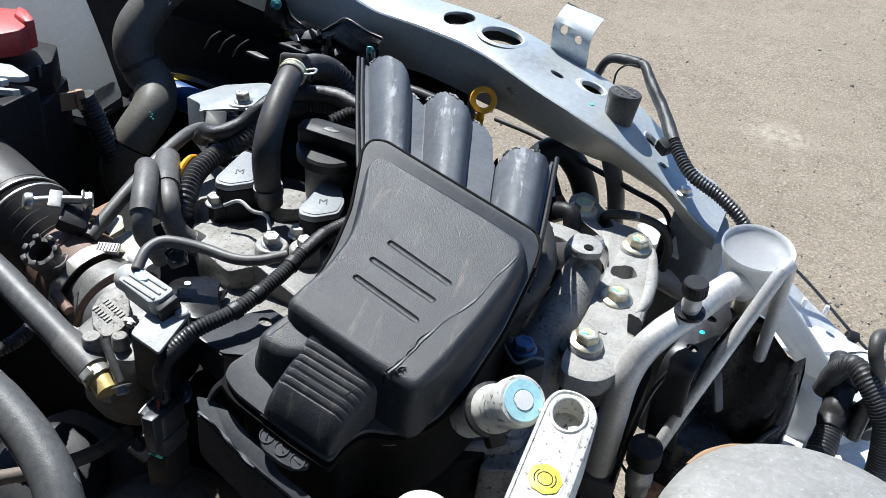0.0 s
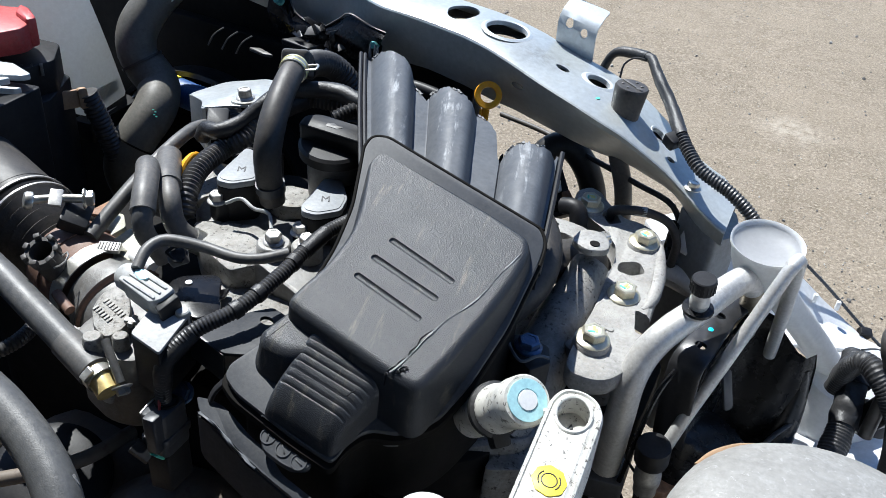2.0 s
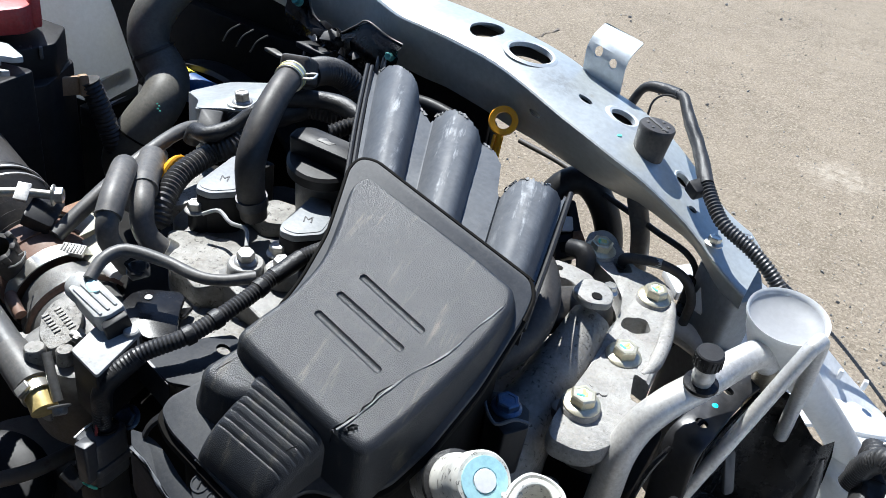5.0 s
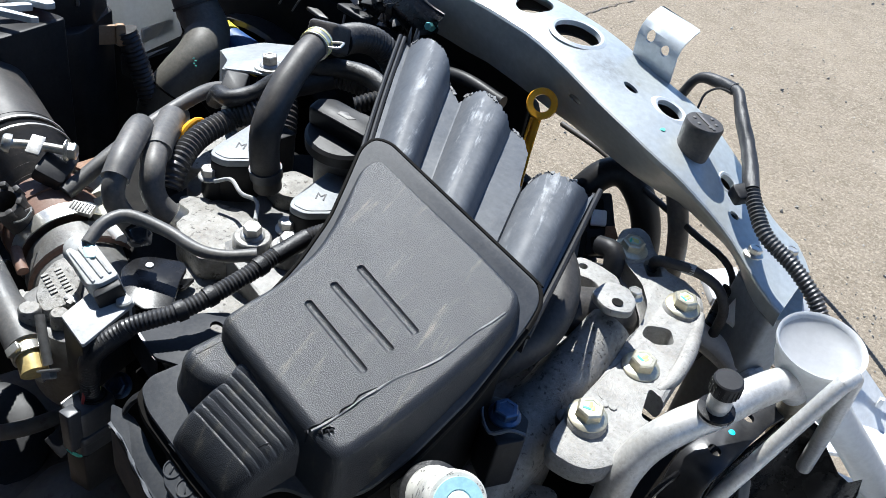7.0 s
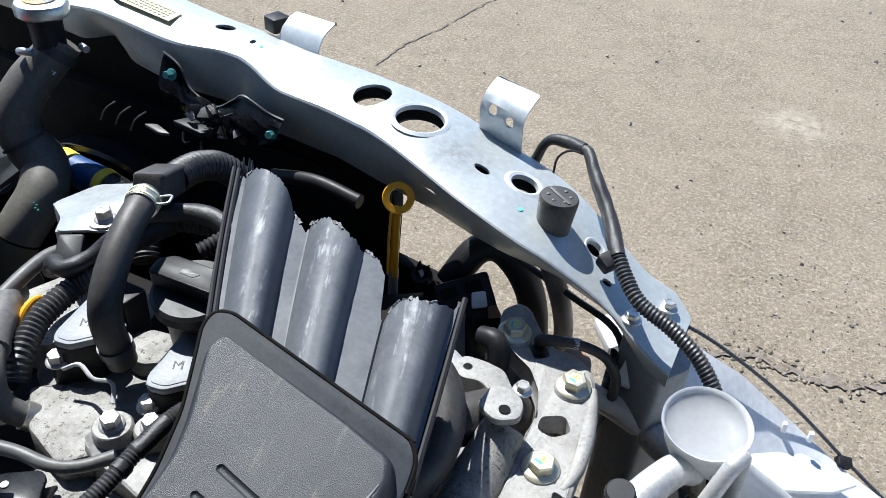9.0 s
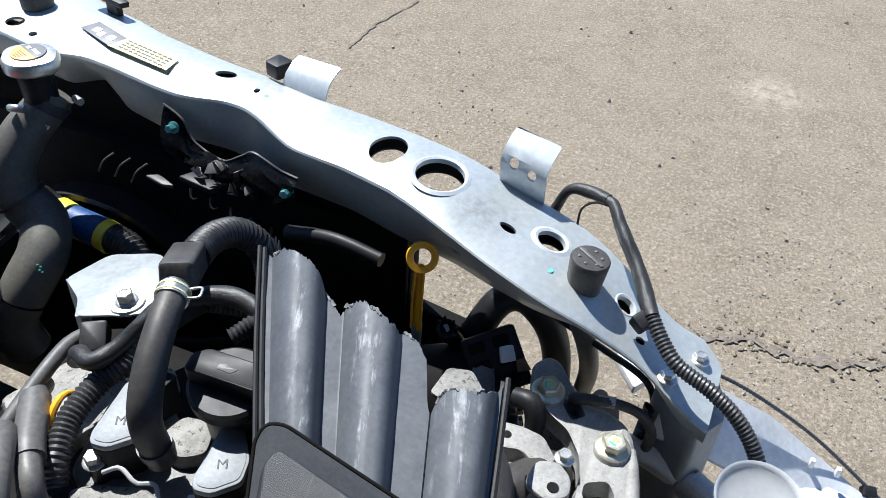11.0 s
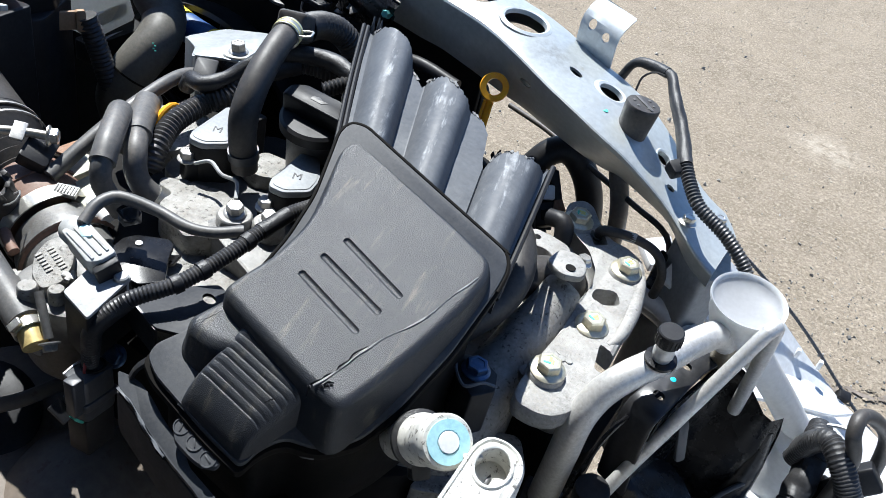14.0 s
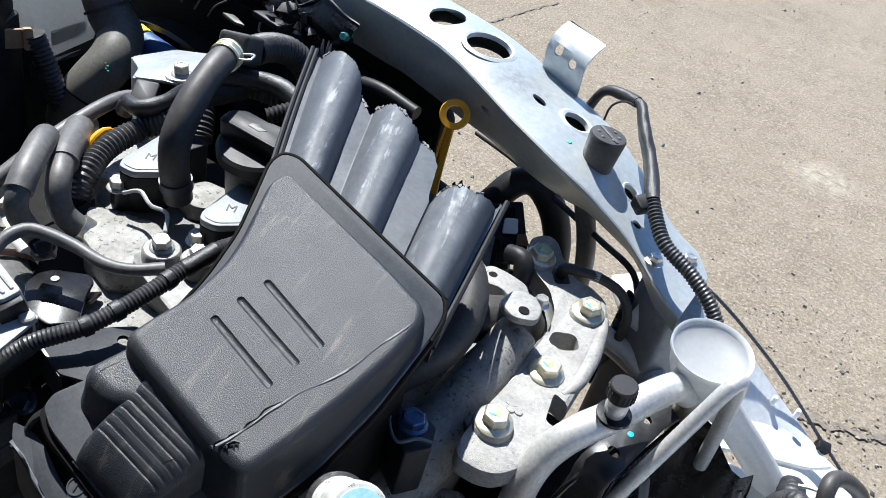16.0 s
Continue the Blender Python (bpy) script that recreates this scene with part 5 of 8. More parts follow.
def clamp(parent, pts, at, r, width=0.009, mat=None, ears=True, turn=0.0):
    bm, m = band(pts, at, r, width, 0.0012)
    c = part("hose_clamp", bm, mat or M["zinc"], parent, "spring hose clamp")
    if ears:
        mm = m @ Matrix.Rotation(turn, 4, "Z")
        for s in (-1, 1):
            part("ear", slab(rect(0.002, width * 0.8), 0, 0.009, 0.0005, 0.0003, mm @ Matrix.Translation((0, s * 0.0035, 0)) @ Matrix.Rotation(math.pi / 2, 4, "Y") @ Matrix.Translation((0, 0, r))), mat or M["zinc"], c)
    return c


def build_engine_hoses():
    # breather hose bowed over the cover
    p = [(-0.078, 0.070, 0.780), (-0.068, 0.042, 0.776), (-0.059, 0.014, 0.763), (-0.053, -0.004, 0.745), (-0.052, -0.008, 0.724), (-0.051, -0.003, 0.688)]
    h = hose("breather_hose", p, [0.0105, 0.0108, 0.0112, 0.0115, 0.0112, 0.0108], M["rubber"], "black rubber breather hose with clamped ends, on the engine", category="hose")
    bm, m = band(p, 0.06, 0.0107, 0.010, 0.0012)
    c = part("hose_clamp", bm, M["zinc"], h, "pale spring clamp with yellow stripes and a wire loop")
    for off in (-0.0028, 0.0028):
        part("yellow_stripe", lathe([(0.0120, off - 0.0008), (0.0123, off - 0.0006), (0.0123, off + 0.0006), (0.0120, off + 0.0008)], m, 28, False, False), M["pale_yellow"], c)
    mm = m @ Matrix.Rotation(2.6, 4, "Z")
    part("wire_loop", tube([mm @ Vector(q) for q in ((0.0112, 0.0, 0.004), (0.0165, 0.0, 0.0046), (0.0210, 0.0, 0.0040), (0.0215, 0.0, 0.0), (0.0210, 0.0, -0.0040), (0.0165, 0.0, -0.0046), (0.0112, 0.0, -0.004))], 0.0010, 8, 0.0015), M["zinc"], c)
    clamp(h, p, 0.90, 0.0112, 0.008, M["dark_connector"], turn=0.4)
    p = [(-0.112, 0.130, 0.750), (-0.117, 0.150, 0.746), (-0.118, 0.170, 0.741), (-0.115, 0.190, 0.731), (-0.106, 0.203, 0.714), (-0.099, 0.207, 0.690), (-0.096, 0.207, 0.64)]
    h = hose("elbow_hose", p, 0.0135, M["tape"], "taped black corrugated elbow hose behind the oil cap", rib=(0.005, 0.0012), seg=18)
    part("angled_joint", slab([(-0.0135, -0.012), (0.0135, -0.012), (0.0125, 0.0115), (-0.0125, 0.0115)], -0.034, 0.028, 0.004, 0.004, axis_frame((-0.101, 0.106, 0.764), (-0.40, 0.68, -0.36))), M["rubber"], h)
    # two sheathed hoses side by side
    p = [(-0.176, 0.014, 0.684), (-0.163, -0.003, 0.694), (-0.132, -0.039, 0.699), (-0.110, -0.061, 0.698), (-0.102, -0.068, 0.685), (-0.094, -0.066, 0.672), (-0.080, -0.052, 0.656)]
    h = hose("heater_hose", p, 0.0090, M["grey_rubber"], "dusty black heater hose in a rubber sleeve, bent towards the throttle")
    part("sleeve", tube([p[1], Vector(p[1]).lerp(Vector(p[2]), 0.5), p[2], Vector(p[2]).lerp(Vector(p[3]), 0.4)], 0.0112, 20, 0.004, wob=0.015), M["grey_rubber"], h)
    clamp(h, p, 0.93, 0.0092, 0.010, M["zinc"], turn=1.0)
    p = [(-0.150, -0.042, 0.706), (-0.136, -0.056, 0.712), (-0.115, -0.082, 0.711), (-0.105, -0.096, 0.704), (-0.101, -0.100, 0.688), (-0.096, -0.088, 0.660)]
    h = hose("heater_hose", p, 0.0080, M["grey_rubber"], "short dusty black heater hose in a rubber sleeve")
    part("sleeve", tube(p[0:4], 0.0098, 20, 0.004, wob=0.015), M["grey_rubber"], h)
    solo("hose_bracket", tube([(-0.139, -0.020, 0.672), (-0.143, -0.010, 0.690), (-0.143, 0.004, 0.699), (-0.140, 0.014, 0.694)], [0.004, 0.0065, 0.006, 0.003], 10, 0.004, flat=0.5), M["orange"], (-0.14, 0, 0.66), "small amber plastic bracket between two hoses", "bracket")
    # metal coolant pipe
    p = [(-0.165, 0.075, 0.694), (-0.174, 0.050, 0.700), (-0.170, 0.012, 0.699), (-0.164, -0.045, 0.686), (-0.160, -0.102, 0.664)]
    hose("coolant_pipe", p, 0.0062, M["grey_rubber"], "slim grey coolant pipe beside the heat shield", category="pipe")
    # corrugated harness to the coils
    p = [(-0.112, -0.045, 0.672), (-0.118, -0.032, 0.686), (-0.127, -0.006, 0.695), (-0.127, 0.026, 0.701), (-0.115, 0.044, 0.710), (-0.109, 0.066, 0.726), (-0.09, 0.10, 0.735), (-0.05, 0.115, 0.735)]
    h = hose("coil_harness", p, 0.0098, M["conduit"], "black corrugated wiring conduit behind the ignition coils", rib=(0.0040, 0.0013), seg=18, category="cable")
    part("tape_wrap", tube(p[-3:-1], 0.0104, 16, 0.004, wob=0.08), M["tape"], h)
    p = [(-0.158, 0.036, 0.700), (-0.150, 0.034, 0.712), (-0.132, 0.028, 0.717), (-0.121, 0.045, 0.722), (-0.110, 0.064, 0.736), (-0.098, 0.085, 0.745), (-0.06, 0.105, 0.748), (-0.02, 0.10, 0.745), (0.005, 0.085, 0.735)]
    h = hose("taped_harness", p, [0.0075, 0.0072, 0.0066, 0.007, 0.0078, 0.008, 0.0078, 0.0075], M["tape"], "shiny taped wiring loom lying over the conduit", wob=0.14, category="cable")
    part("sensor_plug", slab(rect(0.020, 0.026), -0.008, 0.010, 0.003, 0.002, axis_frame((-0.152, 0.052, 0.708), (0.2, -0.3, 1))), M["black_plastic"], h, "black sensor plug")
    p = [(-0.045, 0.080, 0.735), (-0.030, 0.098, 0.742), (-0.005, 0.092, 0.742), (0.012, 0.068, 0.730), (0.02, 0.05, 0.71)]
    hose("injector_conduit", p, 0.0072, M["conduit"], "black corrugated conduit behind the oil cap", rib=(0.0036, 0.0013), category="cable")
    p = [(-0.435, 0.258, 0.615), (-0.400, 0.250, 0.613), (-0.378, 0.246, 0.612), (-0.335, 0.245, 0.610), (-0.295, 0.240, 0.606), (-0.260, 0.220, 0.590), (-0.24, 0.20, 0.57)]
    h = hose("labelled_hose", p, 0.0165, M["conduit"], "corrugated black hose wrapped with a blue and yellow label", rib=(0.006, 0.002), seg=22)
    part("blue_wrap", tube([p[2], Vector(p[2]).lerp(Vector(p[3]), 0.5), p[3]], 0.0176, 24, 0.004, wob=0.03), M["blue"], h, "blue label wrap")
    for at in (p[1:3], [p[3], Vector(p[3]).lerp(Vector(p[4]), 0.35)]):
        part("yellow_band", tube([at[0], Vector(at[0]).lerp(Vector(at[1]), 0.5), Vector(at[0]).lerp(Vector(at[1]), 0.8)], 0.0180, 24, 0.004, wob=0.03), M["yellow"], h, "yellow label edge")
    # conduit that runs past the lid to the plug
    p = [(0.034, -0.014, 0.706), (0.026, -0.040, 0.704), (0.0235, -0.066, 0.700), (0.0225, -0.094, 0.695), (0.0145, -0.133, 0.686), (-0.002, -0.1615, 0.677), (-0.011, -0.1805, 0.660), (-0.014, -0.183, 0.638), (-0.016, -0.182, 0.622)]
    h = hose("throttle_harness", p, 0.0060, M["conduit"], "black corrugated wiring conduit along the air filter housing", rib=(0.0026, 0.0006), seg=16, category="cable")
    part("tape_wrap", tube(p[1:3], 0.0063, 16, 0.003, wob=0.10), M["tape"], h)
    part("tape_wrap", tube([p[5], p[6], p[7]], 0.0064, 16, 0.003, wob=0.18), M["tape"], h)
    for k in (0.30, 0.47, 0.56):
        part("tape_band", band(p, k, 0.0061, 0.006, 0.0006)[0], M["tape"], h)
    p = [(0.017, -0.076, 0.702), (0.003, -0.091, 0.700), (-0.014, -0.099, 0.699), (-0.038, -0.102, 0.700), (-0.058, -0.109, 0.702), (-0.069, -0.116, 0.702), (-0.071, -0.130, 0.700), (-0.067, -0.144, 0.694)]
    hose("sensor_harness", p, [0.0044, 0.0042, 0.0042, 0.0042, 0.0045, 0.0048, 0.0045, 0.0042], M["grey_rubber"], "thin sheathed sensor wire to the throttle body", wob=0.06, category="cable")


build_engine_hoses()


# ---- engine mount ----
def build_mount():
    t = thing("engine_mount_bracket", (0.22, 0.09, 0.56), "cast aluminium engine mount bracket with four marked bolts", "engine mount")
    zf = lambda x, y: 0.652 + 0.06 * (y - 0.05) + 0.004 * noise.noise(Vector((x * 24, y * 24, 0)))
    out = [(0.150, 0.226), (0.160, 0.240), (0.172, 0.238), (0.187, 0.218), (0.205, 0.203), (0.222, 0.206), (0.240, 0.196), (0.250, 0.182), (0.259, 0.150), (0.266, 0.112), (0.268, 0.082), (0.272, 0.034), (0.268, 0.000), (0.259, -0.013), (0.248, -0.018), (0.231, -0.021), (0.2245, -0.012),
           (0.2245, 0.020), (0.224, 0.050), (0.222, 0.085), (0.218, 0.112), (0.219, 0.137), (0.212, 0.156), (0.196, 0.177), (0.176, 0.184), (0.158, 0.198)]
    bm = slab(out, lambda x, y: zf(x, y) - 0.019, zf, 0.006, 0.0060)
    notch = slab([(0.184, 0.197), (0.196, 0.203), (0.208, 0.189), (0.198, 0.180)], 0.60, 0.70, 0.003, 0.001)
    pocket = slab([(0.223, 0.131), (0.240, 0.139), (0.249, 0.127), (0.237, 0.115), (0.225, 0.118)], 0.638, 0.70, 0.005, 0.001)
    scoop = slab([(0.254, 0.075), (0.285, 0.066), (0.285, 0.046), (0.262, 0.046)], 0.58, 0.70, 0.006, 0.001)
    part("casting", cut_bm(bm, [notch, pocket, scoop]), M["cast"], t, sharp=30)
    part("leg", slab([(0.158, 0.200), (0.200, 0.182), (0.216, 0.150), (0.245, 0.160), (0.232, 0.192), (0.170, 0.230)], 0.56, lambda x, y: zf(x, y) - 0.015, 0.012, 0.004), M["dirty_cast"], t)
    part("leg", slab([(0.228, 0.045), (0.258, 0.050), (0.252, 0.095), (0.226, 0.090)], 0.56, lambda x, y: zf(x, y) - 0.015, 0.010, 0.004), M["dirty_cast"], t)
    for pts, r in (([(0.249, 0.174), (0.2555, 0.150), (0.2615, 0.118), (0.2630, 0.092), (0.2600, 0.078)], [0.004, 0.006, 0.0065, 0.006, 0.003]),):
        part("cast_rib", tube([(x, y, zf(x, y) - 0.0026) for x, y in pts], r, 12, 0.004, wob=0.12), M["cast"], t)
    for k, (x, y, turn) in enumerate(((0.172, 0.199, 0.2), (0.235, 0.167, 0.75), (0.2405, 0.087, 0.35), (0.2355, 0.017, 0.55))):
        z = zf(x, y)
        part("pad", lathe([(0.0152, -0.010), (0.0146, -0.0004), (0.0138, 0.0006), (0.004, 0.0008)], pose(x, y, z), 28), M["cast"], t)
        b = part("bolt", hex_bolt(0.0098, (x, y, z + 0.0006), (0.02, -0.06, 1), 1.42, 0.95, turn), M["bolt_zinc"], t, "yellowish zinc bolt with green and yellow paint marks")
        top = axis_frame((x + 0.0002, y - 0.0006, z + 0.0006 + 0.0098 * 1.0), (0.02, -0.06, 1)) @ Matrix.Rotation(turn, 4, "Z")
        part("paint_mark", lathe([(0.0072, 0), (0.0070, 0.0003), (0.001, 0.0004)], top, 18), M["mint"], b, "pale green paint")
        for dx, dy, w, h, mt in ((0.0005, 0.0014, 0.0062, 0.0024, "lime"), (0.0012, -0.0012, 0.0044, 0.0022, "lime"), (-0.0032, -0.0004, 0.0018, 0.0060, "green")):
            part("paint_mark", slab(rect(w, h), 0.0002, 0.0007, 0.0008, 0.0002, top @ pose(dx, dy, 0, 0, 0, 25 * k - 15)), M[mt], b)
    for i, (x, y) in enumerate(((0.2350, 0.047), (0.2435, 0.040), (0.2470, 0.050), (0.2380, 0.038))):
        r = 0.0066 if i == 0 else 0.0034
        part("cast_mark", lathe([(r, -0.001), (r * 0.9, 0.0003), (r * 0.5, 0.0005), (0.0004, 0.0004)], pose(x, y, zf(x, y)), 18), M["cast"], t)
    part("paint_mark", slab([(0.2360, 0.0575), (0.2400, 0.0565), (0.2415, 0.0680), (0.2385, 0.0690)], zf(0.239, 0.062) - 0.0002, zf(0.239, 0.062) + 0.0008, 0.0012, 0.0003), M["pale_yellow"], t, "smudged yellow paint mark")


build_mount()


def build_timing_cover():
    t = thing("timing_cover", (0.18, 0.0, 0.5), "smooth dark aluminium timing cover, the air filter's shade put into its bulge's colour", "engine cover")
    bmz = lambda x, y: 0.622 - 6.0 * max(0, x - 0.196) ** 2 * 4 - 0.35 * max(0, 0.0 - y) * 0.35 + 0.010 * math.sin(30 * x)
    part("casting", slab([(0.12, -0.09), (0.17, -0.10), (0.222, -0.07), (0.226, 0.00), (0.214, 0.06), (0.212, 0.112), (0.196, 0.128), (0.13, 0.11)], 0.52, bmz, 0.016, 0.006, k=6), M["dirty_cast"], t)
    # darker casting tone here stands in for the air filter's shade
    part("bulge", tube([(0.205, 0.100, 0.664), (0.203, 0.06, 0.640), (0.200, 0.0, 0.610), (0.198, -0.06, 0.590)], [0.016, 0.023, 0.026, 0.022], 18, 0.006, wob=0.05), M["dirty_cast"], t)
    part("flange", slab([(0.186, 0.088), (0.204, 0.080), (0.219, 0.090), (0.216, 0.106), (0.203, 0.116), (0.188, 0.110)], 0.683, 0.690, 0.006, 0.002), M["cast"], t)
    # solid near-black disc painted as the shade in a hole
    part("flange_hole", lathe([(0.0040, 0), (0.0042, 0.0012), (0.001, 0.0012)], pose(0.206, 0.092, 0.6898), 18), M["pit"], t)
    part("flange_bolt", hex_bolt(0.0055, (0.2045, 0.1350, 0.6700), (0, 0, 1), 1.4, 1.1), M["zinc"], t)
    part("corner_boss", lathe([(0.012, -0.03), (0.011, 0.0), (0.009, 0.001), (0.003, 0.001)], pose(0.234, -0.052, 0.600), 20), M["dark_cast"], t)
    part("boss_bolt", hex_bolt(0.0052, (0.234, -0.052, 0.601), (0, 0, 1)), M["dark_cast"], t)
    part("lower_flange", slab([(0.20, -0.10), (0.25, -0.07), (0.262, -0.03), (0.24, 0.0), (0.21, -0.02)], 0.56, 0.597, 0.01), M["dirty_cast"], t)
    part("small_boss", lathe([(0.0080, -0.01), (0.0075, 0.0), (0.0050, 0.0015), (0.002, 0.0015)], pose(0.222, 0.020, 0.640), 18), M["dark_cast"], t)
    solo("bypass_elbow", tube([(0.135, 0.105, 0.700), (0.158, 0.092, 0.690), (0.172, 0.070, 0.678), (0.174, 0.045, 0.664), (0.164, 0.022, 0.650), (0.150, 0.005, 0.632)], [0.012, 0.0135, 0.0145, 0.0145, 0.014, 0.013], 24, 0.004), M["rubber"], (0.17, 0.06, 0.64), "fat black rubber hose elbow beside the timing cover", "hose")
    t2 = thing("corner_clip", (0.2, -0.038, 0.63), "black plastic corner bracket with a blue-tinted bolt", "bracket")
    part("cup", slab([(0.182, -0.032), (0.192, -0.048), (0.211, -0.060), (0.221, -0.044), (0.214, -0.028), (0.195, -0.022)], 0.625, 0.668, 0.002), M["black_plastic"], t2)
    part("bolt", hex_bolt(0.0085, (0.2005, -0.037, 0.668), (0, 0, 1), 1.25, 0.8), M["blued"], t2, "blue-tinted hex bolt")
    part("frayed_rim", tube([(0.184, -0.036, 0.671), (0.191, -0.050, 0.673), (0.203, -0.058, 0.671), (0.212, -0.049, 0.674), (0.219, -0.042, 0.670)], 0.0012, 6, 0.003, wob=0.6), M["duct_plastic"], t2, "frayed pale plastic rim")


build_timing_cover()


# ---- the washer filler side ----
def build_ac_pipes():
    p = [(0.273, 0.012, 0.47), (0.273, 0.010, 0.55), (0.273, 0.007, 0.600), (0.273, 0.007, 0.635), (0.277, 0.016, 0.658), (0.287, 0.028, 0.677), (0.302, 0.048, 0.690), (0.316, 0.074, 0.700), (0.326, 0.090, 0.704), (0.334, 0.104, 0.692), (0.338, 0.118, 0.665), (0.341, 0.132, 0.630)]
    t = solo("air_conditioning_pipe", tube(p[:10], [0.0122, 0.0122, 0.0122, 0.0120, 0.0118, 0.0115, 0.0112, 0.0110, 0.0106, 0.0098], 20, 0.004, wob=0.012), M["pipe"], p[0], "bent bare aluminium air conditioning pipe with a capped service port", "pipe")
    part("lower_bend", tube(p[9:], 0.0092, 18, 0.004), M["dark_pipe"], t, "bronze-stained pipe end")
    m = axis_frame((0.3025, 0.0400, 0.689), (-0.06, -0.14, 1))
    port = part("service_port", lathe([(0.0105, 0.006), (0.0108, 0.009), (0.0066, 0.011), (0.0066, 0.014), (0.0074, 0.015), (0.0076, 0.019), (0.0068, 0.0205), (0.0066, 0.024), (0.0074, 0.0255), (0.0072, 0.030)], m, 28), M["pipe"], t)
    part("seat_washer", lathe([(0.0112, 0.0082), (0.0118, 0.0092), (0.0115, 0.0112), (0.0068, 0.0118)], m, 28), M["gloss_black"], port)
    cap = part("port_cap", lathe([(0.0084, 0.0275), (0.0090, 0.0285), (0.0092, 0.0375), (0.0089, 0.0390), (0.0080, 0.0397), (0.003, 0.0397)], m, 32), M["black_plastic"], port, "black plastic cap")
    for i in range(20):
        a = 2 * math.pi * i / 20
        part("knurl", slab(rect(0.0008, 0.0008), 0.0290, 0.0370, 0.0002, 0.0001, m @ Matrix.Translation((0.0092 * math.cos(a), 0.0092 * math.sin(a), 0)) @ Matrix.Rotation(a, 4, "Z")), M["black_plastic"], cap)
    bm = slab(rect(0.034, 0.034), 0, 0.022, 0.004, 0.002, pose(0.273, 0.010, 0.515, 0, 0, 12))
    part("clamp_block", bm, M["dark_connector"], t, "dark clamp block")
    # thin return pipe
    p = [(0.3115, 0.016, 0.570), (0.320, 0.030, 0.605), (0.335, 0.052, 0.660), (0.349, 0.074, 0.712), (0.3545, 0.083, 0.731), (0.3575, 0.089, 0.735), (0.3595, 0.097, 0.722), (0.3635, 0.121, 0.670), (0.367, 0.14, 0.61)]
    t = solo("thin_refrigerant_pipe", tube(p[:6], 0.0054, 16, 0.004, wob=0.01), M["pipe"], p[0], "slim bare aluminium refrigerant pipe with a capped low port", "pipe")
    part("shaded_leg", tube(p[4:], 0.0056, 14, 0.004), M["pipe"], t)
    m = axis_frame((0.3085, 0.010, 0.530), (-0.06, -0.14, 1))
    port = part("service_port", lathe([(0.0095, 0), (0.0095, 0.012), (0.011, 0.014), (0.011, 0.024), (0.0095, 0.026), (0.0095, 0.044)], m, 24), M["steel"], t)
    part("port_cap", lathe([(0.0132, 0.040), (0.0138, 0.043), (0.0138, 0.056), (0.0132, 0.059), (0.011, 0.060), (0.003, 0.060)], m, 32), M["black_plastic"], port, "black plastic cap")
    part("cap_strap", tube([m @ Vector((-0.013, 0, 0.050)), m @ Vector((-0.024, 0.004, 0.046)), m @ Vector((-0.026, 0.0, 0.025)), m @ Vector((-0.012, 0, 0.012))], 0.0013, 6), M["black_plastic"], port)
    part("elbow", tube([m @ Vector((0, 0, 0.01)), m @ Vector((0.004, -0.005, -0.012)), m @ Vector((0.030, -0.012, -0.022)), m @ Vector((0.06, -0.012, -0.03))], 0.0075, 12), M["rubber"], t)


build_ac_pipes()


def build_washer():
    t = thing("washer_bottle", (0.42, 0.19, 0.45), "milky white plastic washer bottle with an open filler funnel", "washer bottle")
    m = axis_frame((0.3335, 0.1130, 0.7285), (-0.02, -0.16, 1)) @ Matrix.Diagonal((0.85, 0.85, 0.9, 1))
    prof = [(0.0325, 0.0), (0.0335, 0.001), (0.0335, -0.002), (0.031, -0.004), (0.029, -0.018), (0.022, -0.036), (0.018, -0.045)]
    inner = [(0.0168, -0.045), (0.0205, -0.036), (0.0275, -0.017), (0.0302, -0.002), (0.0325, 0.0)]
    part("funnel", lathe([*prof[1:], (0.0190, -0.0445), (0.0215, -0.034), (0.0275, -0.017), (0.0302, -0.003), (0.0320, 0.0), prof[1]], m, 44, False, False), M["white_plastic"], t, "open white funnel")
    part("funnel_floor", lathe([(0.0318, -0.0006), (0.0300, -0.0035), (0.0265, -0.0065), (0.020, -0.0090), (0.010, -0.0105), (0.001, -0.0110)], m, 36, False, True), M["milky"], t)
    part("filler_neck", tube([(0.342, 0.120, 0.695), (0.366, 0.146, 0.660), (0.395, 0.176, 0.618), (0.424, 0.202, 0.576), (0.450, 0.222, 0.540)], [0.0145, 0.0125, 0.0128, 0.0132, 0.0136], 28, 0.006), M["white_plastic"], t)
    part("bottle", slab([(0.405, 0.165), (0.450, 0.155), (0.485, 0.185), (0.490, 0.235), (0.450, 0.255), (0.412, 0.225)], 0.42, lambda x, y: 0.573 - 0.25 * (x - 0.43), 0.018, 0.006), M["white_plastic"], t)


build_washer()


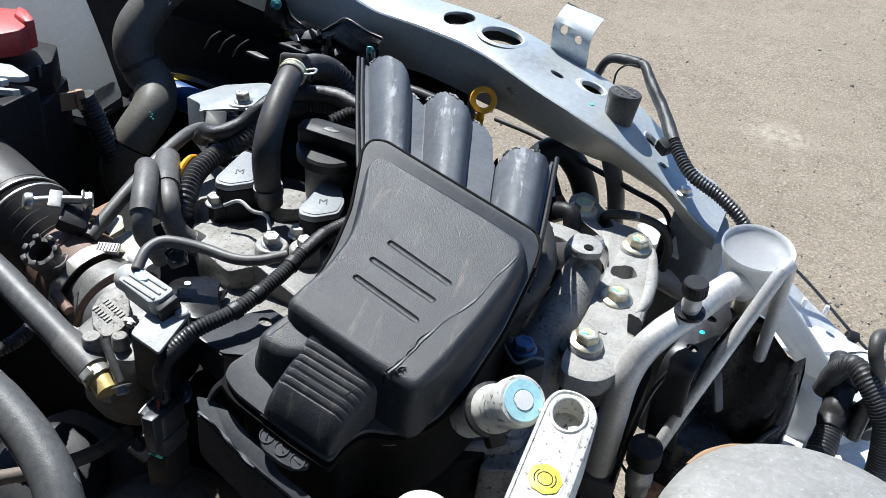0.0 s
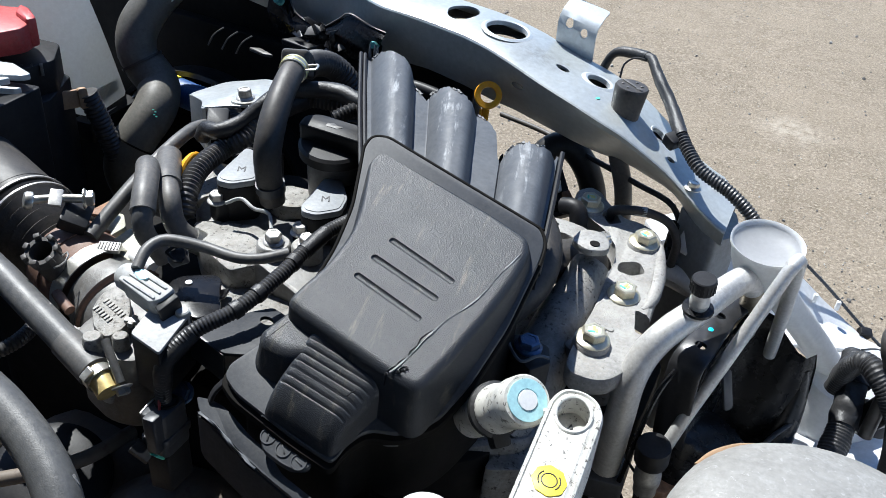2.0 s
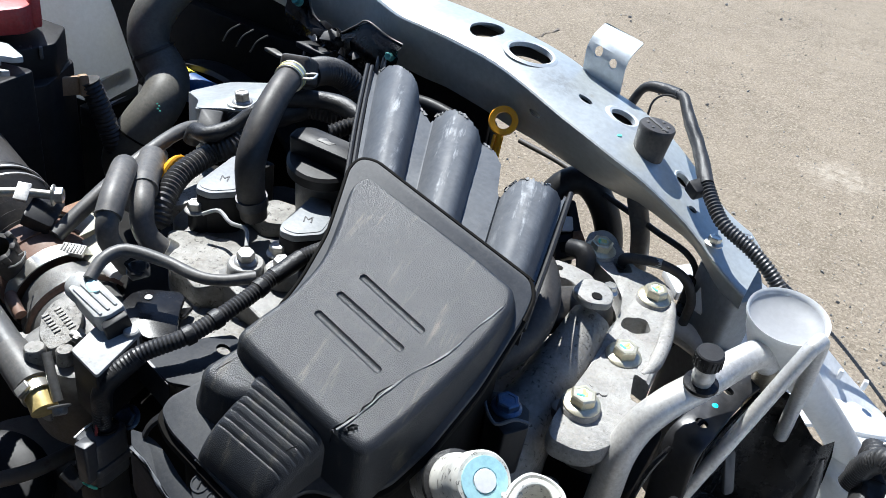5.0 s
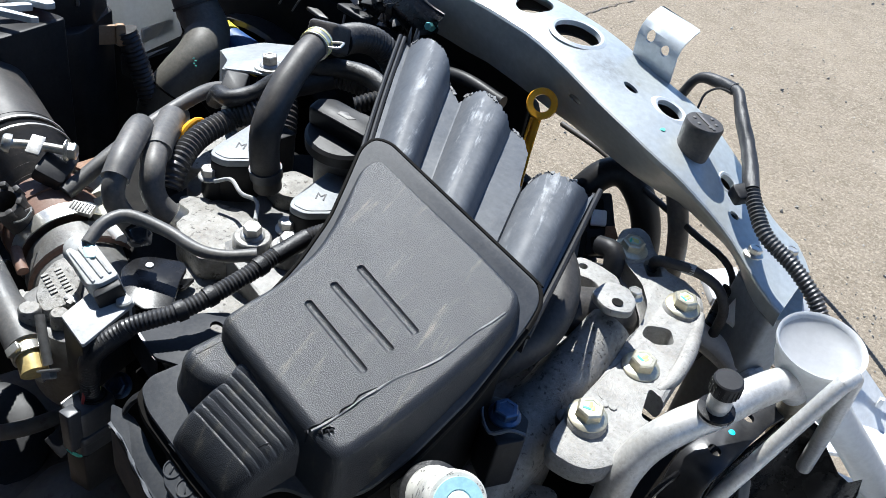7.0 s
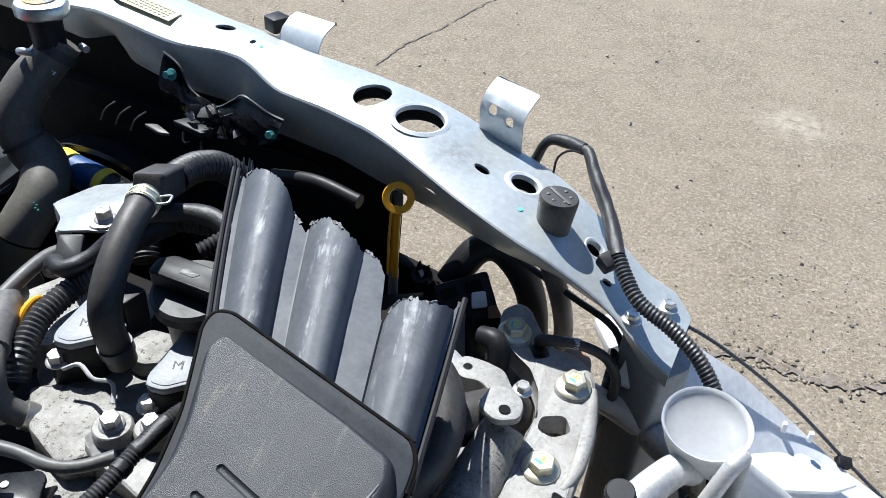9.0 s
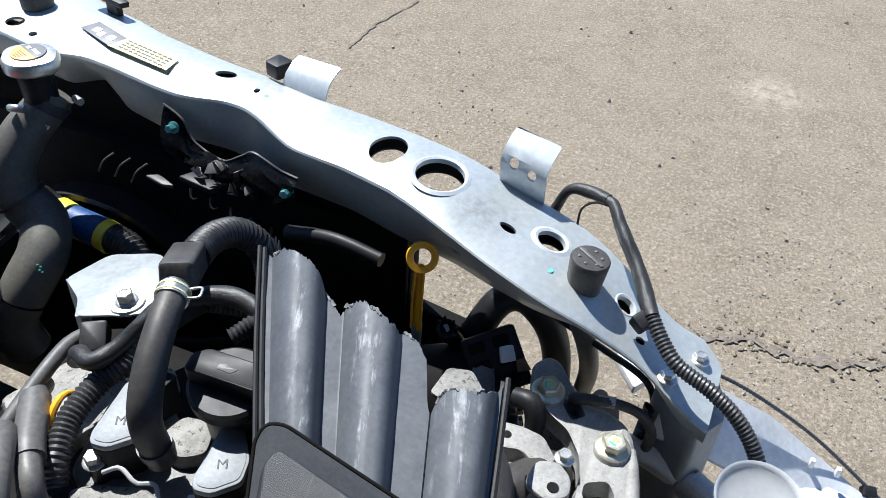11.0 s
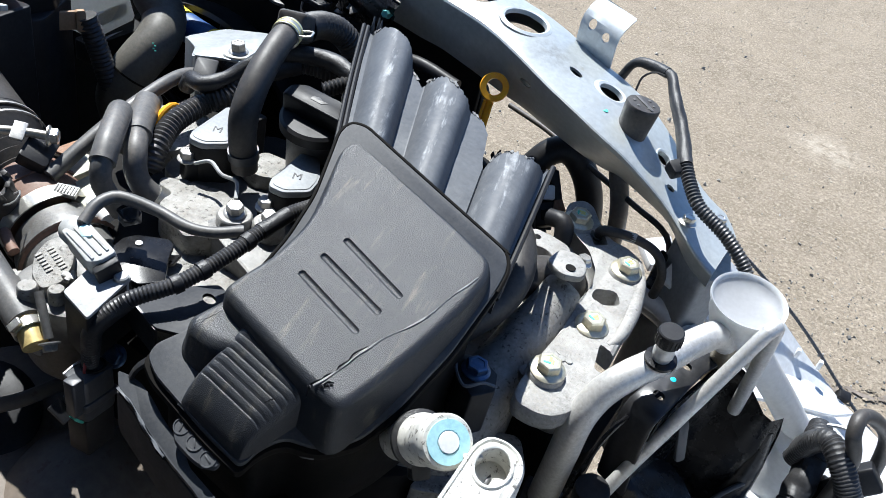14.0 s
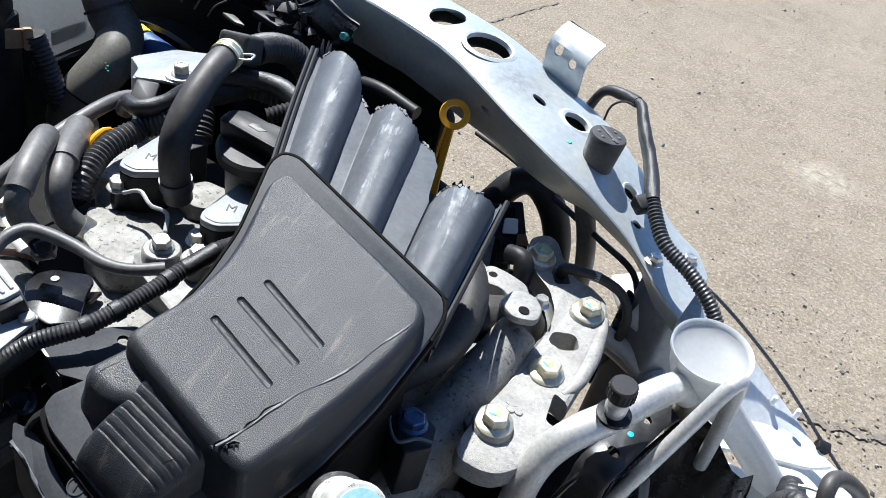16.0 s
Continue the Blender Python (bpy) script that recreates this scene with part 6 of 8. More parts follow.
def build_wing_edge():
    t = thing("wing_panel", (0.4, 0.29, 0.5), "sunlit white painted wing edge with mounting prongs", "car panel")
    # flange that runs back from the end of the beam
    st = [(0.268, 0.262, 0.672), (0.300, 0.276, 0.655), (0.352, 0.296, 0.622), (0.405, 0.306, 0.582), (0.452, 0.304, 0.556), (0.53, 0.29, 0.535), (0.62, 0.26, 0.52)]
    bm, rows = bmesh.new(), []
    for x, y, z in st:
        c = Vector((x, y, z))
        rows.append([c + Vector(q) for q in ((0, 0, 0), (-0.004, -0.022, -0.006), (-0.010, -0.050, -0.03), (-0.011, -0.050, -0.033), (-0.004, -0.022, -0.009), (0.0, -0.001, -0.004), (0.003, 0.001, -0.03), (0.005, 0.001, -0.03), (0.003, 0.001, -0.002))])
    add_loft(bm, rows)
    part("flange", bm, M["white_paint"], t, sharp=25)
    for x in (0.398, 0.420):
        part("prong", slab(rect(0.004, 0.005), -0.004, 0.006, 0.001, 0.0008, pose(x, 0.290, 0.588, 0, 0, 10)), M["white_paint"], t)
    part("inner_plate", slab([(0.36, 0.20), (0.400, 0.232), (0.45, 0.262), (0.47, 0.285), (0.41, 0.290), (0.36, 0.26)], lambda x, y: 0.566 - 0.10 * (x - 0.4), lambda x, y: 0.570 - 0.10 * (x - 0.4), 0.006, 0.001), M["white_paint"], t)
    part("inner_rail", slab([(0.207, 0.345), (0.231, 0.381), (0.253, 0.341), (0.234, 0.310)], 0.575, 0.585, 0.003, 0.001), M["white_paint"], t)
    solo("bracing_tube", tube([(0.235, 0.221, 0.612), (0.252, 0.219, 0.610), (0.270, 0.217, 0.608), (0.292, 0.210, 0.604)], 0.0085, 16, 0.005), M["white_paint"], (0.235, 0.221, 0.612), "pale round brace behind the engine mount", "brace")
    # grey post under the beam
    t = thing("headlamp_post", (0.28, 0.25, 0.45), "grey painted upright post under the end of the beam", "car panel")
    part("post", slab([(0.250, 0.235), (0.292, 0.200), (0.312, 0.235), (0.300, 0.275), (0.262, 0.280)], lambda x, y: 0.42, lambda x, y: 0.672 - 0.15 * (x - 0.25), 0.008, 0.002), M["grey_post"], t)
    part("hose_strip", tube([(0.252, 0.222, 0.66), (0.250, 0.232, 0.60), (0.246, 0.25, 0.53)], 0.006, 10, flat=0.5), M["gloss_black"], t)
    # bonnet cable
    p = [(0.278, 0.262, 0.682), (0.310, 0.276, 0.666), (0.352, 0.292, 0.637), (0.400, 0.306, 0.601), (0.456, 0.311, 0.559), (0.50, 0.305, 0.535), (0.56, 0.28, 0.52)]
    t = solo("bonnet_cable", tube(p, 0.0019, 10, 0.004, rib=(0.004, 0.0005)), M["dark_connector"], p[0], "thin sheathed bonnet release cable with a black clip", "cable")
    part("cable_clip", slab(rect(0.013, 0.010), -0.004, 0.004, 0.002, 0.001, pose(0.456, 0.309, 0.557, 20, 10, 20)), M["black_plastic"], t)
    part("cable_clip_foot", slab(rect(0.010, 0.014), -0.012, -0.002, 0.002, 0.001, pose(0.455, 0.302, 0.555, 20, 10, 20)), M["black_plastic"], t)


build_wing_edge()


def build_beam_wire():
    p = [(0.118, 0.332, 0.715), (0.124, 0.337, 0.745), (0.134, 0.337, 0.767), (0.154, 0.332, 0.773), (0.170, 0.323, 0.776)]
    q = [(0.170, 0.322, 0.776), (0.176, 0.318, 0.776), (0.191, 0.298, 0.766), (0.213, 0.272, 0.752), (0.233, 0.238, 0.740)]
    r = [(0.232, 0.240, 0.741), (0.246, 0.225, 0.732), (0.262, 0.213, 0.724), (0.292, 0.207, 0.714), (0.318, 0.200, 0.699), (0.338, 0.190, 0.676), (0.35, 0.18, 0.64)]
    t = solo("headlamp_harness", tube(q, [0.0046, 0.0056, 0.0060, 0.0063, 0.0068], 16, 0.003, wob=0.14), M["tape"], q[0], "taped and corrugated headlamp wiring clipped to the silver beam", "cable")
    part("tail", tube(p, [0.0055, 0.005, 0.0042, 0.0056, 0.0054], 12, 0.004, wob=0.1), M["tape"], t)
    part("corrugated_sleeve", tube(r, 0.0064, 16, rib=(0.0033, 0.0011)), M["conduit"], t)
    part("clip", slab(rect(0.014, 0.018), -0.006, 0.006, 0.003, 0.002, pose(0.228, 0.236, 0.736, 10, 20, -30)), M["black_plastic"], t)
    part("loose_wire", tube([(0.176, 0.318, 0.774), (0.160, 0.318, 0.774), (0.150, 0.316, 0.765), (0.150, 0.310, 0.752)], 0.0011, 6), M["black_plastic"], t)


build_beam_wire()


def build_strut_bracket():
    t = thing("pipe_bracket", (0.315, 0.07, 0.5), "black steel pipe bracket with two holes and a blue paint dot", "bracket")
    st = [(0.3300, 0.122, 0.6690), (0.3205, 0.096, 0.6668), (0.3160, 0.0725, 0.6635), (0.3125, 0.0500, 0.6612), (0.3095, 0.0385, 0.6585), (0.3075, 0.0325, 0.6535), (0.3065, 0.0292, 0.6450), (0.3075, 0.0285, 0.6250), (0.3095, 0.0305, 0.595), (0.312, 0.036, 0.565)]
    rows = []
    for i, q in enumerate(st):
        c = Vector(q)
        wv = Vector((0.0115, -0.0040, 0)) * (1.0 + 0.02 * i)
        g = (Vector(st[min(i + 1, len(st) - 1)]) - Vector(st[max(i - 1, 0)])).normalized()
        dn = g.cross(wv).normalized() * 0.002
        dn = dn if dn.dot(Vector((0, 0.5, -1))) > 0 else -dn
        rows.append([c - wv + dn * 0.6, c - wv * 0.88, c + wv * 0.88, c + wv + dn * 0.6, c + wv + dn * 1.6, c - wv + dn * 1.6])
    holes = [lathe([(0.0042, -0.02), (0.0042, 0.02)], Matrix.Translation((x, y, 0.662)) @ Matrix.Rotation(radians(-20), 4, "Z") @ Matrix.Diagonal((1.15, 0.85, 1, 1)), 20) for x, y in ((0.3184, 0.0887), (0.3125, 0.0485))]
    part("plate", cut_bm(loft(rows), holes), M["satin_black"], t, sharp=50)
    part("paint_dot", lathe([(0.0024, 0), (0.0022, 0.0006), (0.001, 0.0008)], pose(0.3153, 0.0694, 0.6630, 8), 14), M["cyan"], t, "cyan paint dot")
    part("folded_side", slab([(0.3410, 0.1150), (0.3385, 0.1165), (0.3195, 0.0360), (0.3220, 0.0345)], 0.52, lambda x, y: 0.6535 + 0.10 * (y - 0.036), 0.0008, 0.0004), M["gloss_black"], t)
    # black splash guard hollow
    g = thing("black_splash_guard", (0.36, 0.11, 0.45), "glossy black plastic guard with a dark hollow and curled rim", "splash guard")
    edge = [(0.336, 0.132, 0.654), (0.348, 0.141, 0.652), (0.360, 0.144, 0.647), (0.374, 0.141, 0.634), (0.388, 0.141, 0.621), (0.397, 0.147, 0.614), (0.404, 0.156, 0.616)]
    rows = []
    for k, (dx, dy, dz) in enumerate(((0, 0, 0), (0.004, -0.004, -0.03), (0.0, -0.015, -0.07), (-0.006, -0.03, -0.12), (-0.01, -0.05, -0.18))):
        rows.append([Vector((x + dx, y + dy, z + dz)) for x, y, z in edge])
    bm = loft(rows, False, False, False)
    bmesh.ops.solidify(bm, geom=bm.faces[:], thickness=0.003)
    part("back_wall", bm, M["gloss_black"], g)
    front = [(0.404, 0.156, 0.616), (0.408, 0.157, 0.600), (0.411, 0.155, 0.575), (0.406, 0.135, 0.552), (0.394, 0.114, 0.548), (0.384, 0.098, 0.535), (0.372, 0.070, 0.535), (0.35, 0.05, 0.53)]
    rows = [[Vector(q) for q in front]]
    for k in (1, 2, 3):
        rows.append([Vector((x - 0.012 * k, y + 0.002 * k, z - 0.035 * k)) for x, y, z in front])
    bm = loft(rows, False, False, False)
    bmesh.ops.solidify(bm, geom=bm.faces[:], thickness=0.003)
    part("front_wall", bm, M["gloss_black"], g)
    part("rim", tube(front[3:], 0.0022, 8), M["dark_connector"], g)
    part("bulge", tube([(0.398, 0.152, 0.600), (0.400, 0.150, 0.575), (0.398, 0.142, 0.545), (0.392, 0.13, 0.50)], [0.006, 0.012, 0.017, 0.018], 14, 0.006), M["gloss_black"], g)
    part("floor", slab([(0.30, 0.02), (0.36, 0.03), (0.405, 0.12), (0.405, 0.18), (0.345, 0.15)], 0.44, 0.46, 0.01), M["gloss_black"], g)
    part("lower_cover", slab([(0.302, 0.042), (0.325, 0.030), (0.365, 0.045), (0.385, 0.085), (0.345, 0.100), (0.308, 0.066)], 0.42, lambda x, y: 0.575 - 0.5 * max(0, x - 0.33), 0.02, 0.008), M["gloss_black"], g)
    part("inner_plate", slab(rect(0.010, 0.036), 0, 0.003, 0.004, 0.0008, axis_frame((0.342, 0.085, 0.600), (0.75, -0.5, 0.4))), M["dark_connector"], g)
    # drain strip and edge in front
    p = [(0.282, 0.012, 0.655), (0.290, 0.026, 0.640), (0.286, 0.020, 0.600), (0.280, 0.010, 0.56), (0.278, 0.0, 0.51)]
    solo("edge_strip", tube([(0.312, 0.052, 0.660), (0.296, 0.022, 0.630), (0.291, 0.010, 0.590), (0.288, 0.002, 0.54), (0.286, -0.002, 0.48)], 0.0022, 8), M["gloss_black"], (0.29, 0.01, 0.5), "thin black edge strip beside the aluminium pipe", "trim strip")
    solo("support_plate", slab([(0.30, 0.015), (0.325, 0.02), (0.333, 0.035), (0.31, 0.04)], 0.40, 0.525, 0.004), M["rust"], (0.31, 0.03, 0.42), "dirty brown metal support behind the pipes", "bracket")


build_strut_bracket()


def build_tank():
    m = pose(0.431, -0.120, 0.6635, 3, 4, 0)
    t = thing("fluid_tank", (0.398, -0.155, 0.55), "dusty off-white domed plastic fluid tank", "tank")
    part("body", lathe([(0.104, -0.16), (0.106, -0.022), (0.104, -0.010), (0.095, 0.001), (0.072, 0.010), (0.045, 0.015), (0.02, 0.017), (0.005, 0.0175)], m, 64), M["tank"], t)
    part("raised_disc", lathe([(0.034, 0.0085), (0.0325, 0.0120), (0.024, 0.0135), (0.006, 0.0140)], m @ pose(-0.026, 0.028, 0.0015, -5, -5, 0), 40), M["tank"], t)
    part("peeled_lip", tube([(0.335, -0.078, 0.662), (0.343, -0.062, 0.662), (0.356, -0.046, 0.661), (0.374, -0.032, 0.660)], [0.0008, 0.0018, 0.0018, 0.0006], 8, flat=1.6), M["tan"], t, "peeling brown lip")


build_tank()


def build_bundles():
    a = [(0.428, 0.030, 0.560), (0.431, 0.062, 0.588), (0.433, 0.088, 0.604), (0.4335, 0.108, 0.618), (0.432, 0.126, 0.630), (0.430, 0.142, 0.632), (0.432, 0.165, 0.615), (0.44, 0.19, 0.57)]
    t = solo("wiring_loom", tube(a, [0.0112, 0.0112, 0.0108, 0.0102, 0.0098, 0.0095, 0.0092, 0.0090], 20, rib=(0.0028, 0.0006), wob=0.14), M["tape"], a[0], "thick black taped wiring bundle by the wing", "cable")
    part("tape_wrap", tube(a[2:5], [0.0116, 0.0110, 0.0104], 20, 0.0022, wob=0.35), M["tape"], t)
    part("strap", band(a, 0.52, 0.0112, 0.006, 0.0015)[0], M["black_plastic"], t)
    b = [(0.421, 0.118, 0.615), (0.423, 0.113, 0.640), (0.428, 0.108, 0.654), (0.434, 0.103, 0.658), (0.442, 0.095, 0.656), (0.456, 0.088, 0.643), (0.470, 0.082, 0.62), (0.48, 0.076, 0.57)]
    solo("wiring_loom", tube(b, [0.0080, 0.0086, 0.0092, 0.0094, 0.0096, 0.0098, 0.0098, 0.0095], 20, rib=(0.0026, 0.0007), wob=0.10), M["tape"], b[0], "thick black corrugated wiring conduit arched over a bundle", "cable")
    c = [(0.452, 0.092, 0.60), (0.4505, 0.098, 0.655), (0.4400, 0.097, 0.680), (0.4395, 0.110, 0.688), (0.4520, 0.126, 0.680), (0.470, 0.143, 0.655), (0.482, 0.15, 0.60)]
    solo("looped_hose", tube(c, 0.0056, 14, 0.004), M["rubber"], c[0], "small black hose looped over the wiring", "hose")
    d = [(0.447, 0.112, 0.668), (0.438, 0.121, 0.664), (0.428, 0.126, 0.655)]
    solo("pale_wire", tube(d, 0.0014, 8), M["label_white"], d[0], "thin white wire beside the looped hose", "wire")
    g = thing("harness_plug", (0.462, 0.10, 0.53), "cluster of black wiring plugs beside the bundle", "connector")
    for k, (x, y, z) in enumerate(((0.452, 0.112, 0.600), (0.462, 0.125, 0.595), (0.458, 0.108, 0.618), (0.470, 0.130, 0.620))):
        part("plug", slab(rect(0.016, 0.022), -0.012, 0.014, 0.003, 0.002, pose(x, y, z, 20 * k - 20, 15, 30 * k)), M["black_plastic"], g)


build_bundles()


# ---- brake fluid filler ----
def build_brake_filler():
    t = thing("brake_fluid_bottle", (0.2, -0.136, 0.64), "white plastic fluid neck with a pale blue plug", "bottle")
    m = axis_frame((0.2125, -0.1310, 0.691), (0.50, -0.42, 0.78)) @ Matrix.Diagonal((0.84, 0.84, 0.98, 1))
    part("neck", lathe([(0.0175, -0.04), (0.0178, 0.0), (0.0186, 0.002), (0.0186, 0.006), (0.0176, 0.008), (0.0172, 0.030), (0.0185, 0.032), (0.0185, 0.044), (0.0172, 0.0465), (0.0155, 0.0468)], m, 40), M["dirty_white"], t)
    plug = part("plug", lathe([(0.0150, 0.0460), (0.0148, 0.0478), (0.0080, 0.0480), (0.0076, 0.0470)], m, 36), M["pale_blue"], t, "pale blue plug")
    part("plug_centre", lathe([(0.0074, 0.0465), (0.0070, 0.0485), (0.002, 0.0487)], m, 28), M["label_white"], plug)
    part("seal_ring", lathe([(0.0178, -0.006), (0.0212, -0.005), (0.0214, 0.000), (0.0180, 0.0015)], m, 36, False, False), M["tape"], t)
    part("seal_tail", slab(rect(0.014, 0.012), -0.005, 0.005, 0.003, 0.001, m @ pose(-0.002, -0.022, -0.004)), M["tape"], t)
    a, b = Vector((0.2625, -0.146, 0.7295)), Vector((0.2695, -0.259, 0.7170))
    r = thing("brake_reservoir", (0.26, -0.2, 0.66), "dirty white brake fluid reservoir with a yellow warning sticker", "reservoir")
    ax = (b - a).normalized()
    mm = Matrix.Translation(a) @ Matrix((Vector((1, 0, 0)), -ax, Vector((1, 0, 0)).cross(-ax))).transposed().to_4x4()
    outer = [(-0.0158, 0.004), (-0.011, 0.0135), (0.0, 0.0165), (0.011, 0.0135), (0.0168, 0.004), (0.0168, -0.13), (-0.0150, -0.13)]
    ring0 = rounded([Vector(q) for q in outer], 0.009, 5)
    cx = Vector((0, -0.05))
    ins = lambda q, d: Vector((q.x * (1 - d / 0.0165), q.y - d * (1 if q.y > -0.05 else -1)))
    rings = [[mm @ Vector((*ins(q, d), z)) for q in ring0] for d, z in ((0, -0.05), (0, -0.010), (0.0, -0.003), (0.001, 0.0), (0.0025, 0.0006), (0.0032, -0.0008), (0.0042, -0.0006), (0.006, 0.0006), (0.0075, 0.0004))]
    body = loft(rings)
    pool = loft([[mm @ Vector((0.0098 * math.cos(q), -0.004 + 0.0125 * math.sin(q), z)) for q in (2 * math.pi * i / 32 for i in range(32))] for z in (-0.013, 0.01)])
    part("body", cut_bm(body, [pool]), M["dirty_white"], r, sharp=30)
    part("well_rim", tube([mm @ Vector((0.0102 * math.cos(q), -0.004 + 0.0129 * math.sin(q), 0.0006)) for q in (2 * math.pi * i / 40 for i in range(41))], 0.0012, 8, 0.002), M["dirty_white"], r)
    part("well_hole", slab([(-0.001, -0.004), (0.0012, -0.003), (0.0014, 0.002), (-0.0006, 0.004), (-0.0012, 0.001)], -0.0130, -0.0122, 0.0005, 0.0002, mm @ pose(0, -0.004, 0)), M["print"], r)
    st = part("warning_sticker", slab(circle(0.0098, 8), 0.0006, 0.0012, 0.0012, 0.0002, mm @ pose(0.001, -0.052, 0, 0, 0, 12)), M["yellow"], r, "yellow octagonal warning sticker")
    part("printed_ring", tube([mm @ Vector((0.001 + 0.0042 * math.cos(q), -0.052 + 0.0042 * math.sin(q), 0.0012)) for q in (2 * math.pi * i / 40 for i in range(41))], 0.0004, 6, 0.0008), M["print"], st)
    for s in (-1, 1):
        part("printed_arc", tube([mm @ Vector((0.001 + 0.0060 * math.cos(q), -0.052 + 0.0060 * math.sin(q), 0.0012)) for q in (math.pi / 2 * (s - 1) + 0.15 * k - 0.75 for k in range(11))], 0.0004, 6, 0.0008), M["print"], st)
    part("plastic_bridge", tube([(0.2460, -0.1505, 0.7225), (0.2500, -0.1480, 0.7235), (0.2540, -0.1450, 0.7265)], [0.0022, 0.0034, 0.0020], 10, 0.002, wob=0.3), M["dirty_white"], r)
    part("bracket", slab([(0.248, -0.128), (0.262, -0.124), (0.262, -0.112), (0.246, -0.116)], 0.60, 0.70, 0.003), M["black_plastic"], r)
    w = thing("white_cap", (0.2, -0.235, 0.66), "rounded white plastic cap at the filter housing", "cap")
    part("cap", lathe([(0.020, -0.03), (0.020, 0.0), (0.017, 0.006), (0.008, 0.009), (0.002, 0.0095)], pose(0.214, -0.232, 0.692), 32), M["white_plastic"], w)
    # torn dark foil under the housing
    s = thing("torn_foil", (0.16, -0.2, 0.56), "torn dark glossy insulation sheet below the air filter", "insulation")
    bm = bmesh.new()
    grid = []
    for i in range(13):
        row = []
        for j in range(9):
            u, v = i / 12, j / 8
            p = Vector((0.13 + 0.09 * u, -0.235 + 0.07 * v, 0.60 + 0.02 * u))
            p.z += 0.016 * noise.noise(Vector((u * 3.1, v * 2.7, 0))) + 0.006 * noise.noise(Vector((u * 9, v * 9, 4)))
            row.append(bm.verts.new(p))
        grid.append(row)
    for a2, b2 in zip(grid, grid[1:]):
        for j in range(8):
            bm.faces.new((a2[j], b2[j], b2[j + 1], a2[j + 1]))
    bmesh.ops.solidify(bm, geom=bm.faces[:], thickness=0.001)
    part("sheet", bm, M["gloss_black"], s)


build_brake_filler()


# ---- front of the engine, right of the duct ----
def build_front():
    t = thing("dipstick", (0.036, 0.22, 0.60), "orange-yellow engine oil dipstick with a ring handle", "dipstick")
    m = axis_frame((0.0385, 0.2365, 0.7275), (0.35, -0.75, 0.45))
    ring = bmesh.new()
    rows = []
    for i in range(36):
        a = 2 * math.pi * i / 36
        d = Vector((math.cos(a), math.sin(a), 0))
        rows.append([m @ (d * (0.0112 + q)) + (m.to_3x3() @ Vector((0, 0, h))) for q, h in ((-0.0030, -0.0028), (0.0022, -0.0030), (0.0030, 0.0), (0.0022, 0.0030), (-0.0030, 0.0028), (-0.0036, 0.0))])
    rows.append(rows[0])
    loops = [[ring.verts.new(p) for p in r] for r in rows[:-1]]
    loops.append(loops[0])
    for a, b in zip(loops, loops[1:]):
        for k in range(6):
            ring.faces.new((a[k], a[(k + 1) % 6], b[(k + 1) % 6], b[k]))
    part("ring_handle", ring, M["orange"], t)
    part("stalk", tube([(0.0382, 0.2365, 0.716), (0.0365, 0.238, 0.690), (0.035, 0.240, 0.640)], [0.0050, 0.0052, 0.0056], 12, 0.006, flat=0.7), M["orange"], t)
    for s in (-1, 1):
        part("stalk_edge", tube([(0.0378 + 0.004 * s, 0.2335, 0.712), (0.0360 + 0.0045 * s, 0.235, 0.68), (0.035 + 0.0045 * s, 0.237, 0.640)], 0.0014, 6), M["orange"], t)
    part("tube", tube([(0.035, 0.240, 0.645), (0.034, 0.240, 0.55), (0.03, 0.235, 0.40)], 0.005, 10), M["steel"], t)
    # bent black pipe from under the duct
    p = [(0.140, 0.060, 0.650), (0.160, 0.085, 0.655), (0.180, 0.105, 0.655), (0.192, 0.126, 0.648), (0.194, 0.146, 0.630), (0.186, 0.16, 0.60)]
    solo("outlet_elbow", tube(p, [0.019, 0.0195, 0.0195, 0.0195, 0.019, 0.018], 24, 0.005), M["rubber"], p[0], "black rubber elbow below the intake duct", "hose")
    p = [(0.085, 0.255, 0.640), (0.100, 0.275, 0.670), (0.118, 0.285, 0.675), (0.138, 0.292, 0.655), (0.152, 0.300, 0.620), (0.158, 0.31, 0.57), (0.160, 0.32, 0.50)]
    solo("lower_radiator_hose", tube(p, 0.0140, 20, 0.006), M["black_plastic"], p[0], "black radiator hose arching below the beam", "hose")
    p = [(0.165, 0.262, 0.715), (0.176, 0.262, 0.690), (0.187, 0.272, 0.652), (0.190, 0.295, 0.60), (0.185, 0.32, 0.54)]
    solo("drain_hose", tube(p, 0.0092, 16, 0.006), M["grey_rubber"], p[0], "grey rubber hose hanging below the beam", "hose")
    p = [(0.02, 0.335, 0.665), (0.08, 0.312, 0.670), (0.141, 0.283, 0.671), (0.20, 0.262, 0.668), (0.244, 0.246, 0.663), (0.26, 0.25, 0.62)]
    solo("lower_cable", tube(p, 0.0030, 10, 0.008), M["rubber"], p[0], "black cable running under the beam", "cable")
    p = [(0.192, 0.215, 0.640), (0.194, 0.202, 0.662), (0.205, 0.199, 0.670), (0.228, 0.202, 0.673), (0.248, 0.204, 0.668), (0.259, 0.205, 0.652), (0.260, 0.212, 0.63), (0.257, 0.225, 0.60), (0.252, 0.24, 0.56)]
    t = solo("vacuum_pipe", tube(p, [0.0056, 0.0052, 0.0044, 0.0042, 0.0042, 0.0044, 0.0046, 0.0046, 0.0046], 14, 0.004), M["rubber"], p[0], "small black bent pipe with a white tape mark", "pipe")
    part("tape_mark", tube([(0.2125, 0.2003, 0.6715), (0.2265, 0.2022, 0.6732)], 0.0047, 16, 0.004), M["tan_plastic"], t, "pale tape mark")
    part("end_collar", band(p, 0.10, 0.0056, 0.004, 0.001)[0], M["dark_connector"], t)
